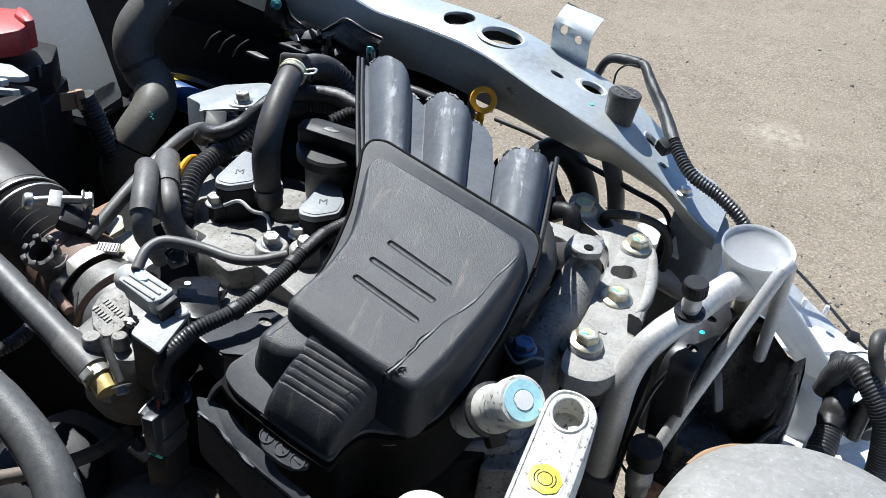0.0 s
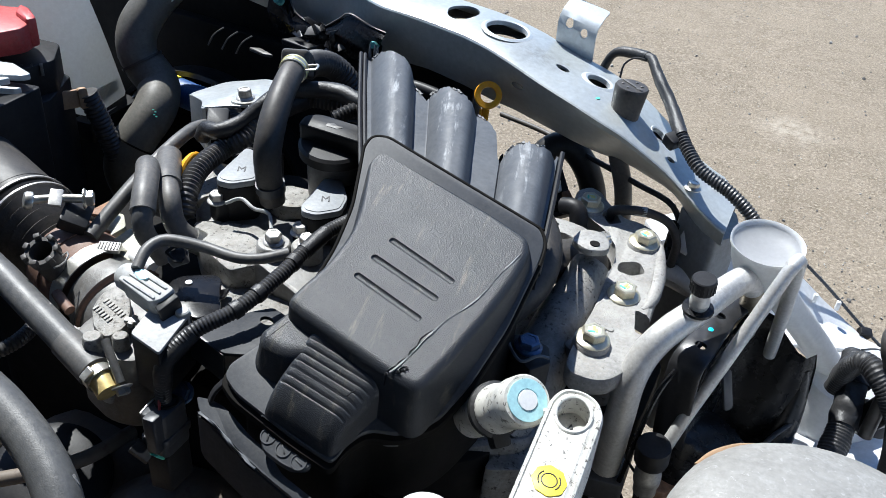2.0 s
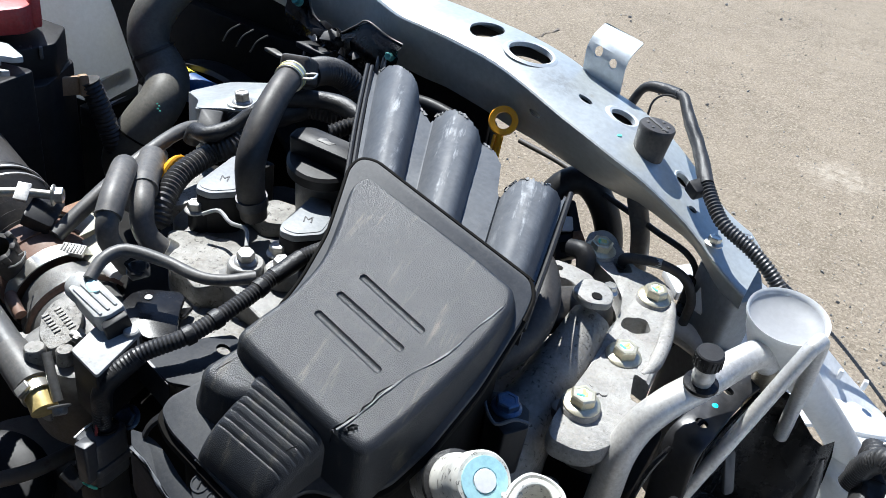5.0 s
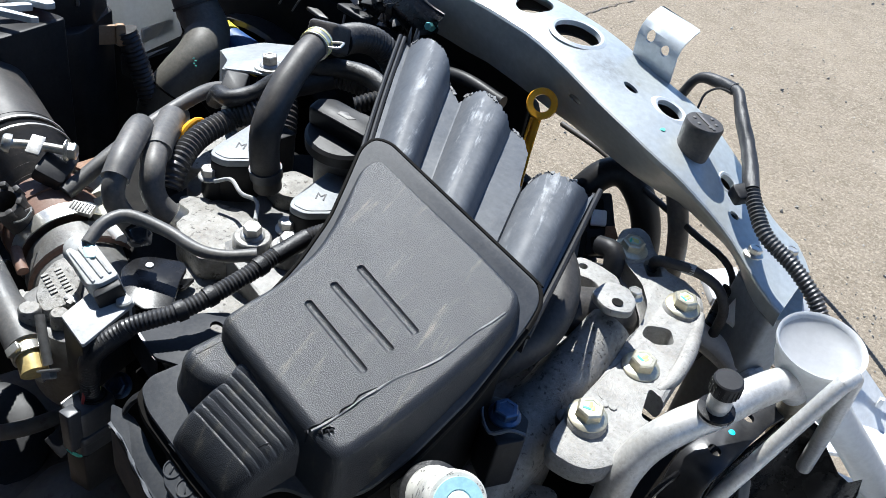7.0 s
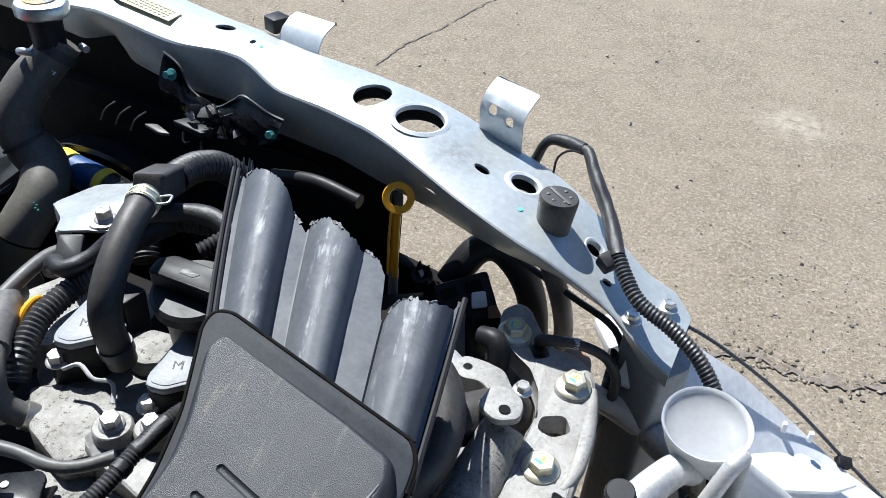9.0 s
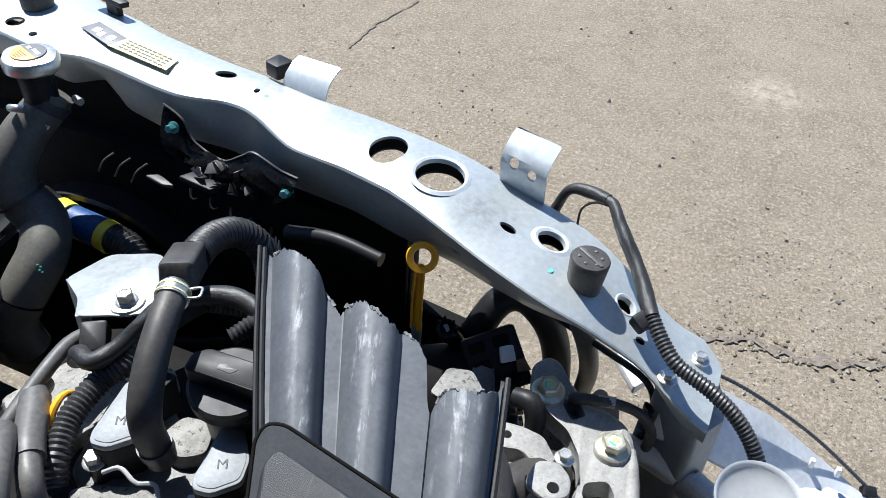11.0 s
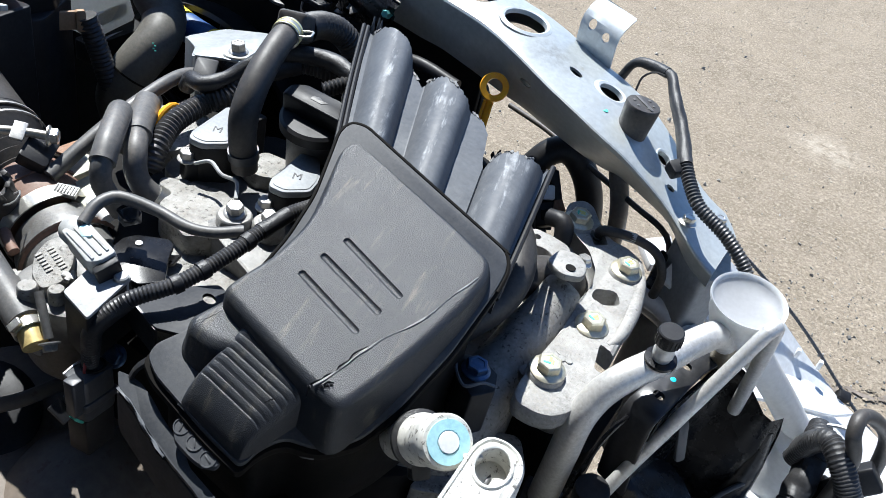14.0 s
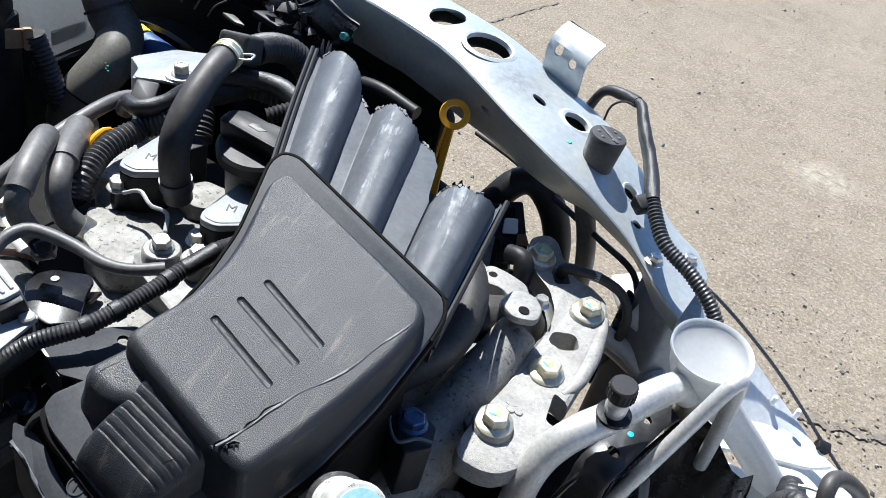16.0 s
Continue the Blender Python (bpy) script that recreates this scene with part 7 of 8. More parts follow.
    p = [(0.225, 0.238, 0.590), (0.254, 0.226, 0.600), (0.291, 0.214, 0.600), (0.322, 0.205, 0.598), (0.35, 0.19, 0.59)]
    t = solo("refrigerant_line", tube(p, 0.0105, 18, 0.006), M["pipe"], p[0], "bare aluminium refrigerant line below the beam", "pipe")
    part("ferrule", tube([(0.300, 0.211, 0.600), (0.345, 0.193, 0.591)], 0.0145, 20, 0.006), M["steel"], t, "crimped steel ferrule")
    # alternator and loose plugs in the gap
    t = thing("alternator", (0.10, 0.24, 0.5), "dark finned alternator below the intake duct", "alternator")
    m = axis_frame((0.105, 0.228, 0.588), (0.9, 0.3, 0.25))
    part("housing", lathe([(0.046, -0.07), (0.054, -0.06), (0.054, 0.012), (0.048, 0.028), (0.015, 0.032)], m, 40), M["pit"], t)
    part("end_ring", lathe([(0.0535, 0.004), (0.0555, 0.006), (0.0550, 0.014), (0.0500, 0.024)], m, 40, False, False), M["dark_cast"], t)
    for i in range(14):
        a = 2 * math.pi * i / 14
        part("fin", slab(rect(0.010, 0.0045), 0.030, 0.038, 0.001, 0.0005, m @ Matrix.Rotation(a, 4, "Z") @ pose(0.028, 0, 0)), M["dark_connector"], t)
    part("end_plate", slab([(0.085, 0.155), (0.122, 0.146), (0.132, 0.168), (0.108, 0.192), (0.088, 0.186)], 0.660, 0.664, 0.004, 0.001), M["dirty_cast"], t)
    part("white_tab", slab([(0.112, 0.150), (0.142, 0.143), (0.150, 0.156), (0.128, 0.168)], 0.650, 0.655, 0.004, 0.001), M["shield"], t)
    t = thing("alternator_bracket", (0.16, 0.13, 0.6), "bright cast tab with a hole beside the engine mount", "bracket")
    bm = slab([(0.144, 0.134), (0.158, 0.126), (0.172, 0.130), (0.186, 0.122), (0.200, 0.132), (0.184, 0.150), (0.166, 0.152), (0.150, 0.150)], 0.650, 0.668, 0.005, 0.0015)
    part("tab", cut_bm(bm, [lathe([(0.0038, 0.62), (0.0038, 0.70)], pose(0.1575, 0.139, 0), 16)]), M["cast"], t)
    part("lug", slab([(0.168, 0.118), (0.190, 0.108), (0.200, 0.122), (0.180, 0.132)], 0.640, 0.662, 0.004, 0.001), M["cast"], t)
    t = thing("open_connector", (0.125, 0.235, 0.58), "loose black connector with slotted holes and a pale plug", "connector")
    m = axis_frame((0.116, 0.232, 0.640), (0.30, -0.65, 0.70)) @ Matrix.Rotation(radians(20), 4, "Z")
    part("shell", slab(rect(0.050, 0.055), -0.01, 0.008, 0.004, 0.002, m), M["black_plastic"], t)
    # near-black pads in place of the shade inside the slots
    for k in range(2):
        for j in range(3):
            part("slot_rim", slab(rect(0.015, 0.010), 0.0075, 0.0088, 0.002, 0.0004, m @ pose(-0.013 + 0.022 * k, -0.017 + 0.017 * j, 0)), M["pit"], t)
    part("white_plug", slab([(-0.004, -0.006), (0.010, -0.008), (0.012, 0.006), (0.0, 0.008)], 0.008, 0.014, 0.002, 0.001, m @ pose(0.006, 0.004, 0)), M["label_white"], t, "white plug")
    part("copper_tab", slab([(0.010, -0.010), (0.022, -0.012), (0.020, 0.0), (0.012, 0.0)], 0.008, 0.012, 0.001, 0.0005, m @ pose(0.004, -0.004, 0)), M["rust"], t, "copper-coloured tab")
    part("plug_boot", tube([(0.150, 0.180, 0.665), (0.166, 0.176, 0.668), (0.172, 0.168, 0.650), (0.168, 0.158, 0.63)], [0.008, 0.009, 0.008, 0.007], 12), M["black_plastic"], t)
    # ringed sensor seat on the seal behind the dipstick
    t = thing("fan_plug_bracket", (0.062, 0.262, 0.62), "frayed black plastic plug holder with a bright clip inside", "plug holder")
    m = axis_frame((0.066, 0.236, 0.655), (0.1, -0.5, 0.86))
    part("ring", lathe([(0.0085, -0.02), (0.0095, 0.0), (0.0088, 0.002), (0.0066, 0.002), (0.0060, -0.006)], m, 24, True, True), M["black_plastic"], t)
    for k, (x, y, h) in enumerate(((-0.008, 0.004, 0.008), (-0.003, 0.007, 0.010), (0.004, 0.006, 0.007), (0.008, 0.000, 0.009), (0.006, -0.006, 0.006))):
        part("frayed_tooth", tube([m @ Vector((x, y, -0.002)), m @ Vector((x * 1.1, y * 1.1, h * 0.6)), m @ Vector((x * 1.2 + 0.001, y * 1.2, h))], [0.0026, 0.0022, 0.0008], 7, 0.002, wob=0.5), M["black_plastic"], t)
    part("bright_clip", slab([(-0.004, 0.002), (0.0, 0.004), (0.003, -0.001), (0.001, -0.004)], 0.0015, 0.003, 0.001, 0.0004, m), M["shield"], t, "bright metal clip")
    part("stem", tube([m @ Vector((0, 0, -0.01)), (0.075, 0.250, 0.62), (0.085, 0.262, 0.55), (0.085, 0.27, 0.36)], 0.008, 12), M["black_plastic"], t)
    # lower frame in the gap, its shade put into the near-black colour
    solo("lower_crossmember", slab([(-0.7, 0.30), (0.0, 0.26), (0.03, 0.30), (0.02, 0.34), (-0.7, 0.40)], 0.30, 0.36, 0.01), M["pit"], (0, 0.3, 0.3), "lower steel crossmember coloured near-black for the shade in the gap", "car panel")
    solo("rusty_bracket", slab([(0.196, 0.262), (0.222, 0.240), (0.232, 0.25), (0.226, 0.275), (0.205, 0.285)], 0.560, 0.598, 0.008), M["rust"], (0.21, 0.26, 0.55), "rust-stained round steel bracket below the beam", "bracket")


build_front()


# ---- throttle body and intake pipe ----
def build_intake():
    t = thing("intake_pipe", (-0.22, -0.09, 0.55), "black rubber intake boot clamped to the throttle body", "intake pipe")
    smooth = [(-0.42, -0.045, 0.655), (-0.354, -0.064, 0.648), (-0.302, -0.076, 0.642), (-0.262, -0.084, 0.637)]
    part("smooth_pipe", tube(smooth, [0.044, 0.043, 0.042, 0.0405], 40, 0.01), M["rubber"], t)
    ribs = [(-0.266, -0.083, 0.637), (-0.225, -0.092, 0.633), (-0.188, -0.101, 0.629)]
    part("bellows", tube(ribs, [0.0415, 0.040, 0.038], 40, rib=(0.0125, 0.0055)), M["rubber"], t)
    for k in (0.10, 0.26):
        part("wire_band", band(ribs, k, 0.0418, 0.0022, 0.0012, 40)[0], M["steel"], t, "thin wire band")
    cuff = [(-0.192, -0.100, 0.629), (-0.176, -0.104, 0.627), (-0.152, -0.110, 0.624)]
    part("cuff", tube(cuff, [0.0375, 0.0385, 0.0375], 40, 0.004), M["brown"], t, "rust-brown rubber cuff")
    part("cuff_ridge", band(cuff, 0.45, 0.0378, 0.004, 0.002, 40)[0], M["brown"], t)
    b, m = band([(-0.160, -0.108, 0.625), (-0.138, -0.1135, 0.6225)], 0.5, 0.0375, 0.013, 0.0012, 44)
    clampb = part("band_clamp", b, M["zinc"], t, "bright steel band clamp")
    # worm screw of the band
    mm = axis_frame((-0.135, -0.098, 0.6595), (0.86, -0.24, -0.1))
    part("worm_thread", slab(rect(0.018, 0.010), -0.001, 0.003, 0.001, 0.0006, axis_frame((-0.140, -0.102, 0.6600), (0.1, -0.2, 1))), M["steel"], clampb)
    for i in range(7):
        part("tooth", slab(rect(0.0010, 0.008), 0.0028, 0.0036, 0.0003, 0.0002, axis_frame((-0.140, -0.102, 0.6600), (0.1, -0.2, 1)) @ pose(-0.0075 + 0.0025 * i, 0, 0)), M["dark_cast"], clampb)
    # clamp screw on the bellows
    s = part("screw", tube([(-0.206, -0.116, 0.689), (-0.192, -0.102, 0.689), (-0.173, -0.087, 0.688)], 0.0036, 12), M["zinc"], t, "clamp screw")
    part("screw_head", lathe([(0.0075, -0.003), (0.0075, 0.001), (0.006, 0.003), (0.002, 0.0034)], axis_frame((-0.207, -0.117, 0.689), (-0.55, -0.75, 0.3)), 20), M["zinc"], s)
    part("screw_nut", hex_bolt(0.0065, (-0.176, -0.089, 0.688), (0.75, 0.65, 0), 1.3), M["zinc"], s)
    part("screw_plate", slab(rect(0.010, 0.017), -0.0015, 0.0015, 0.001, 0.0006, pose(-0.190, -0.104, 0.691, 20, 10, 40)), M["steel"], s)
    part("screw_bracket", slab(rect(0.022, 0.030), -0.008, 0.004, 0.003, 0.001, pose(-0.178, -0.097, 0.676, 10, 25, 35)), M["black_plastic"], s)
    # stub with an open end
    m = axis_frame((-0.1650, -0.1420, 0.665), (0.10, -0.45, 0.88))
    part("stub", lathe([(0.0115, -0.060), (0.0115, 0.0), (0.0130, 0.001), (0.0134, 0.007), (0.0125, 0.009), (0.0090, 0.009), (0.0086, 0.0), (0.0084, -0.03)], m, 32), M["rubber"], t, "open black hose stub")
    for i in range(7):
        a = 0.9 * i + 0.4
        part("stub_lug", slab(rect(0.004, 0.005), 0.003, 0.0115 + 0.001 * (i % 3), 0.001, 0.0005, m @ Matrix.Rotation(a, 4, "Z") @ pose(0.0122, 0, 0)), M["rubber"], t)
    part("stub_clip", tube([m @ Vector((0.015, 0.002, 0.004)), m @ Vector((0.020, 0.006, 0.006)), m @ Vector((0.021, -0.004, 0.006)), m @ Vector((0.014, -0.009, 0.004))], 0.0008, 6), M["steel"], t)


build_intake()


def build_throttle():
    t = thing("throttle_unit", (-0.1, -0.14, 0.55), "dusty cast aluminium throttle body with raised maker's lettering", "throttle body")
    m = axis_frame((-0.128, -0.116, 0.6210), (0.94, -0.27, -0.12))
    part("ring", lathe([(0.0345, -0.012), (0.0350, 0.0), (0.0385, 0.002), (0.0390, 0.010), (0.0350, 0.012), (0.0345, 0.030), (0.03, 0.034)], m, 44), M["dark_cast"], t)
    part("o_ring", lathe([(0.0375, 0.0115), (0.0398, 0.0135), (0.0375, 0.0155)], m, 44, False, False), M["brown"], t)
    part("barrel", tube([(-0.128, -0.118, 0.622), (-0.098, -0.128, 0.619), (-0.062, -0.138, 0.615)], [0.0345, 0.0345, 0.033], 36, 0.006), M["dark_cast"], t)
    part("housing", slab([(-0.108, -0.176), (-0.072, -0.186), (-0.045, -0.178), (-0.035, -0.150), (-0.050, -0.125), (-0.085, -0.120), (-0.112, -0.145)], 0.570, 0.640, 0.012, 0.006), M["dark_cast"], t)
    # cast plate with lettering
    pf = lambda x, y: 0.655 + 0.25 * (y + 0.155)
    boss = part("name_plate", slab([(-0.101, -0.160), (-0.105, -0.147), (-0.100, -0.134), (-0.084, -0.138), (-0.072, -0.150), (-0.066, -0.163), (-0.072, -0.176), (-0.088, -0.172)], 0.630, pf, 0.004, 0.0015), M["dirty_cast"], t, "rough cast plate with raised lettering")
    bm2 = bmesh.new()
    mm = axis_frame((-0.0860, -0.1570, pf(0, -0.157) + 0.0002), (0.0, -0.24, 0.97)) @ Matrix.Rotation(radians(-14), 4, "Z")
    for row, n in ((0.0045, 7), (-0.0045, 6)):
        for k in range(n):
            add_slab(bm2, [(-0.0125 + 0.0036 * k, row - 0.0024), (-0.0104 + 0.0036 * k, row - 0.0024), (-0.0104 + 0.0036 * k, row + 0.0024), (-0.0125 + 0.0036 * k, row + 0.0024)], 0.0, 0.0007, 0.0005, 0.0002, mm)
    part("raised_lettering", bm2, M["cast"], boss)
    for x, y, r in ((-0.095, -0.128, 0.006), (-0.064, -0.170, 0.005), (-0.080, -0.181, 0.006)):
        part("cast_lug", lathe([(r * 1.3, -0.02), (r * 1.2, 0.0), (r, 0.0015), (r * 0.4, 0.0016)], pose(x, y, 0.650), 16), M["dirty_cast"], t)
    # ribbed plug on top
    pm = Matrix.Translation((-0.0515, -0.1500, 0.6880)) @ Matrix.Rotation(radians(-10), 4, "Z") @ Matrix.Rotation(radians(14), 4, "X")
    plug = part("sensor_plug", slab([(-0.022, -0.009), (0.016, -0.011), (0.021, -0.004), (0.021, 0.008), (-0.021, 0.009)], -0.016, 0.004, 0.003, 0.0015, pm), M["tan_plastic"], t, "light grey sensor plug with a blue smear")
    for s in (-0.0065, -0.001, 0.0045):
        part("plug_rib", slab(rect(0.034, 0.0020), 0.003, 0.0052, 0.0008, 0.0006, pm @ pose(0.000, s, 0)), M["tan_plastic"], plug)
    part("blue_smear", slab([(-0.014, 0.0005), (-0.005, -0.002), (-0.001, 0.003), (-0.008, 0.007), (-0.015, 0.0055)], 0.0040, 0.0056, 0.0015, 0.0003, pm), M["pale_blue"], plug, "blue paint smear")
    part("plug_mouth", slab([(0.020, -0.010), (0.026, -0.012), (0.027, 0.006), (0.020, 0.007)], -0.016, 0.001, 0.002, 0.001, pm), M["black_plastic"], plug)
    part("plug_end", lathe([(0.0100, -0.004), (0.0105, 0.006), (0.0085, 0.010), (0.003, 0.0105)], axis_frame(pm @ Vector((-0.020, 0, -0.005)), pm.to_3x3() @ Vector((-1, 0, 0.1))), 24), M["tan_plastic"], plug)
    # square motor cover
    top = lambda x, y: 0.6755 + 0.10 * (y + 0.165)
    foot = [(-0.0390, -0.1825), (-0.0475, -0.1430), (-0.0175, -0.1445), (-0.0095, -0.1875)]
    mot = part("motor_cover", slab(foot, 0.628, lambda x, y: top(x, y) - 0.002, 0.002, 0.001), M["black_plastic"], t)
    part("cover_plate", slab(foot, lambda x, y: top(x, y) - 0.003, top, 0.0025, 0.0007), M["tan_plastic"], mot, "pale grey cover plate")
    part("cover_corner", lathe([(0.0052, -0.012), (0.0050, 0.002), (0.0040, 0.003), (0.001, 0.0032)], pose(-0.0215, -0.1500, top(0, -0.150)), 16), M["tan_plastic"], mot)
    part("rust_smear", slab([(-0.046, -0.160), (-0.042, -0.158), (-0.040, -0.152), (-0.045, -0.154)], lambda x, y: top(x, y) - 0.001, lambda x, y: top(x, y) + 0.0003, 0.0012, 0.0001), M["brass"], mot)
    bm3 = bmesh.new()
    for q in range(2):
        add_slab(bm3, rect(0.0105, 0.0040), 0.0, 0.004, 0.0010, 0.0006, pose(-0.0565, -0.1640, 0.6620, 12, 0, 20 + 90 * q) @ Matrix.Translation((0, 0, -0.0003 * q)))
    part("cross_screw", bm3, M["steel"], t)
    part("screw", tube([(-0.066, -0.182, 0.655), (-0.056, -0.187, 0.645), (-0.045, -0.192, 0.632)], 0.0032, 10), M["dark_cast"], t)
    part("screw", hex_bolt(0.0050, (-0.043, -0.193, 0.630), (0.6, -0.4, -0.6)), M["steel"], t)
    arm = lambda x, y: 0.628 + 0.10 * (y + 0.175)
    part("lower_arm", slab([(-0.124, -0.176), (-0.119, -0.160), (-0.105, -0.158), (-0.088, -0.157), (-0.070, -0.176), (-0.058, -0.190), (-0.066, -0.192), (-0.080, -0.186), (-0.100, -0.182)], 0.600, arm, 0.004, 0.003), M["cast"], t, "pale cast flange")
    part("arm_rib", tube([(-0.116, -0.168, 0.632), (-0.098, -0.172, 0.632), (-0.078, -0.182, 0.630)], 0.0030, 8, 0.004, wob=0.15), M["cast"], t)
    part("stop_pin", tube([(-0.150, -0.150, 0.640), (-0.138, -0.155, 0.640), (-0.128, -0.158, 0.638)], 0.0042, 12), M["brown"], t)
    # black bracket with a hole behind it
    b = thing("harness_bracket", (-0.03, -0.12, 0.64), "black sheet bracket with a white disc for the highlight at its hole", "bracket")
    part("sheet", slab([(-0.063, -0.123), (-0.066, -0.111), (-0.062, -0.102), (-0.043, -0.088), (-0.036, -0.090), (-0.028, -0.102), (-0.010, -0.123), (-0.020, -0.138), (-0.042, -0.140)], lambda x, y: 0.661, lambda x, y: 0.665, 0.003, 0.001), M["gloss_black"], b)
    # white disc: the small highlight at the hole, put into colour
    part("hole", lathe([(0.0028, 0.0), (0.0026, 0.0006), (0.001, 0.0006)], pose(-0.053, -0.108, 0.6654), 16), M["label_white"], b)
    part("bent_tab", slab([(-0.040, -0.094), (-0.030, -0.088), (-0.024, -0.102), (-0.032, -0.112)], lambda x, y: 0.655 + 0.4 * (x + 0.03), lambda x, y: 0.658 + 0.4 * (x + 0.03), 0.002, 0.0006), M["gloss_black"], b)
    part("clip", slab(rect(0.014, 0.010), -0.006, 0.003, 0.002, 0.001, pose(-0.058, -0.112, 0.690, 20, -20, 40)), M["dark_connector"], b)
    part("clip_frame", tube([(-0.064, -0.117, 0.694), (-0.063, -0.107, 0.695), (-0.054, -0.106, 0.692), (-0.052, -0.118, 0.690), (-0.064, -0.117, 0.694)], 0.0014, 6), M["black_plastic"], b)
    k = thing("vacuum_valve", (-0.15, -0.08, 0.62), "cream plastic valve block under a rusty bracket", "valve")
    part("block", slab([(-0.156, -0.093), (-0.152, -0.066), (-0.120, -0.078), (-0.124, -0.098)], 0.622, lambda x, y: 0.655 + 0.2 * (y + 0.08), 0.004, 0.002), M["cream"], k)
    part("nozzle", tube([(-0.126, -0.088, 0.650), (-0.114, -0.092, 0.652), (-0.104, -0.094, 0.650)], [0.0075, 0.007, 0.006], 14, 0.003), M["label_white"], k)
    part("holder", slab([(-0.186, -0.080), (-0.192, -0.057), (-0.176, -0.050), (-0.160, -0.064), (-0.160, -0.090)], 0.640, 0.654, 0.003, 0.001), M["cream"], k)
    part("bracket", slab([(-0.190, -0.078), (-0.188, -0.052), (-0.180, -0.052), (-0.168, -0.080)], lambda x, y: 0.664 + 0.3 * (x + 0.18), lambda x, y: 0.667 + 0.3 * (x + 0.18), 0.002, 0.0006), M["rust"], k, "rusty sheet bracket")
    # flat plate beside the filter housing
    p = thing("housing_bracket", (0.01, -0.135, 0.62), "flat dark bracket plate with an oval hole", "bracket")
    zf = lambda x, y: 0.6665 + 0.12 * (x - 0.01)
    plate = slab([(-0.018, -0.150), (0.022, -0.160), (0.050, -0.150), (0.046, -0.108), (0.020, -0.100), (0.008, -0.112)], lambda x, y: zf(x, y) - 0.003, zf, 0.003, 0.0006)
    part("plate", cut_bm(plate, [loft([[Vector((0.026 + 0.006 * math.cos(q) - 0.002 * math.sin(q), -0.116 + 0.0045 * math.sin(q), z)) for q in (2 * math.pi * i / 20 for i in range(20))] for z in (0.64, 0.69)])]), M["smooth_dark"], p)
    part("fold", slab([(-0.018, -0.1505), (0.022, -0.1605), (0.022, -0.1585), (-0.018, -0.1485)], 0.640, 0.666, 0.0005, 0.0003), M["dark_connector"], p)
    part("blue_bolt", hex_bolt(0.0070, (-0.022, -0.158, 0.606), (0.3, -0.6, 0.7), 1.3), M["blued"], p)


build_throttle()


def build_left_hoses():
    p = [(-0.25, -0.155, 0.664), (-0.19, -0.165, 0.652), (-0.150, -0.174, 0.645), (-0.104, -0.184, 0.636), (-0.070, -0.192, 0.630)]
    t = solo("vacuum_hose", tube(p, 0.0112, 24, 0.006, wob=0.01), M["pale_rubber"], p[0], "dusty black rubber hose ending in a plugged clamp", "hose")
    part("sleeve", tube([p[3], Vector(p[3]).lerp(Vector(p[4]), 0.5), p[4]], 0.0122, 24, 0.005), M["grey_rubber"], t)
    ends = [(-0.071, -0.192, 0.630), (-0.061, -0.1945, 0.628), (-0.051, -0.198, 0.624)]
    part("end_stub", tube(ends, 0.0088, 20, 0.003), M["brass"], t, "yellowed metal end")
    b, m = band(ends, 0.35, 0.0094, 0.007, 0.0015)
    c = part("spring_clamp", b, M["zinc"], t)
    for s in (-1, 1):
        part("ear", slab(rect(0.010, 0.003), -0.003, 0.003, 0.0008, 0.0004, m @ pose(0, 0.013 * s, 0)), M["zinc"], c)
    p = [(-0.15, -0.252, 0.668), (-0.105, -0.258, 0.660), (-0.074, -0.261, 0.651), (-0.036, -0.270, 0.640), (-0.005, -0.284, 0.628), (0.012, -0.300, 0.612), (0.02, -0.32, 0.57)]
    t = solo("bypass_hose", tube(p, 0.0140, 28, 0.006, wob=0.015), M["pale_rubber"], p[0], "thick dusty grey rubber hose crossing in front", "hose")
    part("scuff_mark", tube([(-0.010, -0.2705, 0.6405), (-0.004, -0.2725, 0.6385), (0.002, -0.2735, 0.6350)], [0.0006, 0.0022, 0.0006], 8, 0.002, wob=0.5, flat=0.6), M["scuff"], t, "pale scuff")
    p = [(-0.20, -0.198, 0.598), (-0.178, -0.196, 0.600), (-0.171, -0.186, 0.602), (-0.170, -0.172, 0.603), (-0.176, -0.155, 0.602), (-0.183, -0.142, 0.60)]
    solo("braided_hose", tube(p, 0.0062, 16, rib=(0.003, 0.0009)), M["conduit"], p[0], "thin braided black hose below the intake", "hose")
    p = [(-0.25, -0.215, 0.50), (-0.20, -0.20, 0.515), (-0.15, -0.195, 0.50), (-0.13, -0.20, 0.46)]
    solo("lower_metal_pipe", tube(p, 0.014, 16), M["dark_cast"], p[0], "brownish metal pipe deep below the hoses", "pipe")
    # plug hanging from the conduit
    t = thing("injector_plug", (-0.01, -0.187, 0.57), "dark grey wiring plug with green and white wires", "connector")
    m = axis_frame((-0.012, -0.1865, 0.598), (-0.10, 0.06, 1)) @ Matrix.Rotation(radians(35), 4, "Z")
    part("shell", slab(rect(0.028, 0.020), -0.014, 0.022, 0.005, 0.002, m), M["dark_connector"], t)
    part("collar", slab(rect(0.031, 0.023), -0.004, 0.003, 0.005, 0.0015, m), M["dark_connector"], t)
    part("latch", slab(rect(0.010, 0.010), -0.004, 0.026, 0.002, 0.001, m @ pose(0.016, 0.004, 0)), M["dark_connector"], t)
    part("pale_edge", tube([m @ Vector((-0.013, -0.0100, 0.022)), m @ Vector((0.002, -0.0105, 0.022)), m @ Vector((0.013, -0.0095, 0.021))], 0.0008, 6), M["label_white"], t)
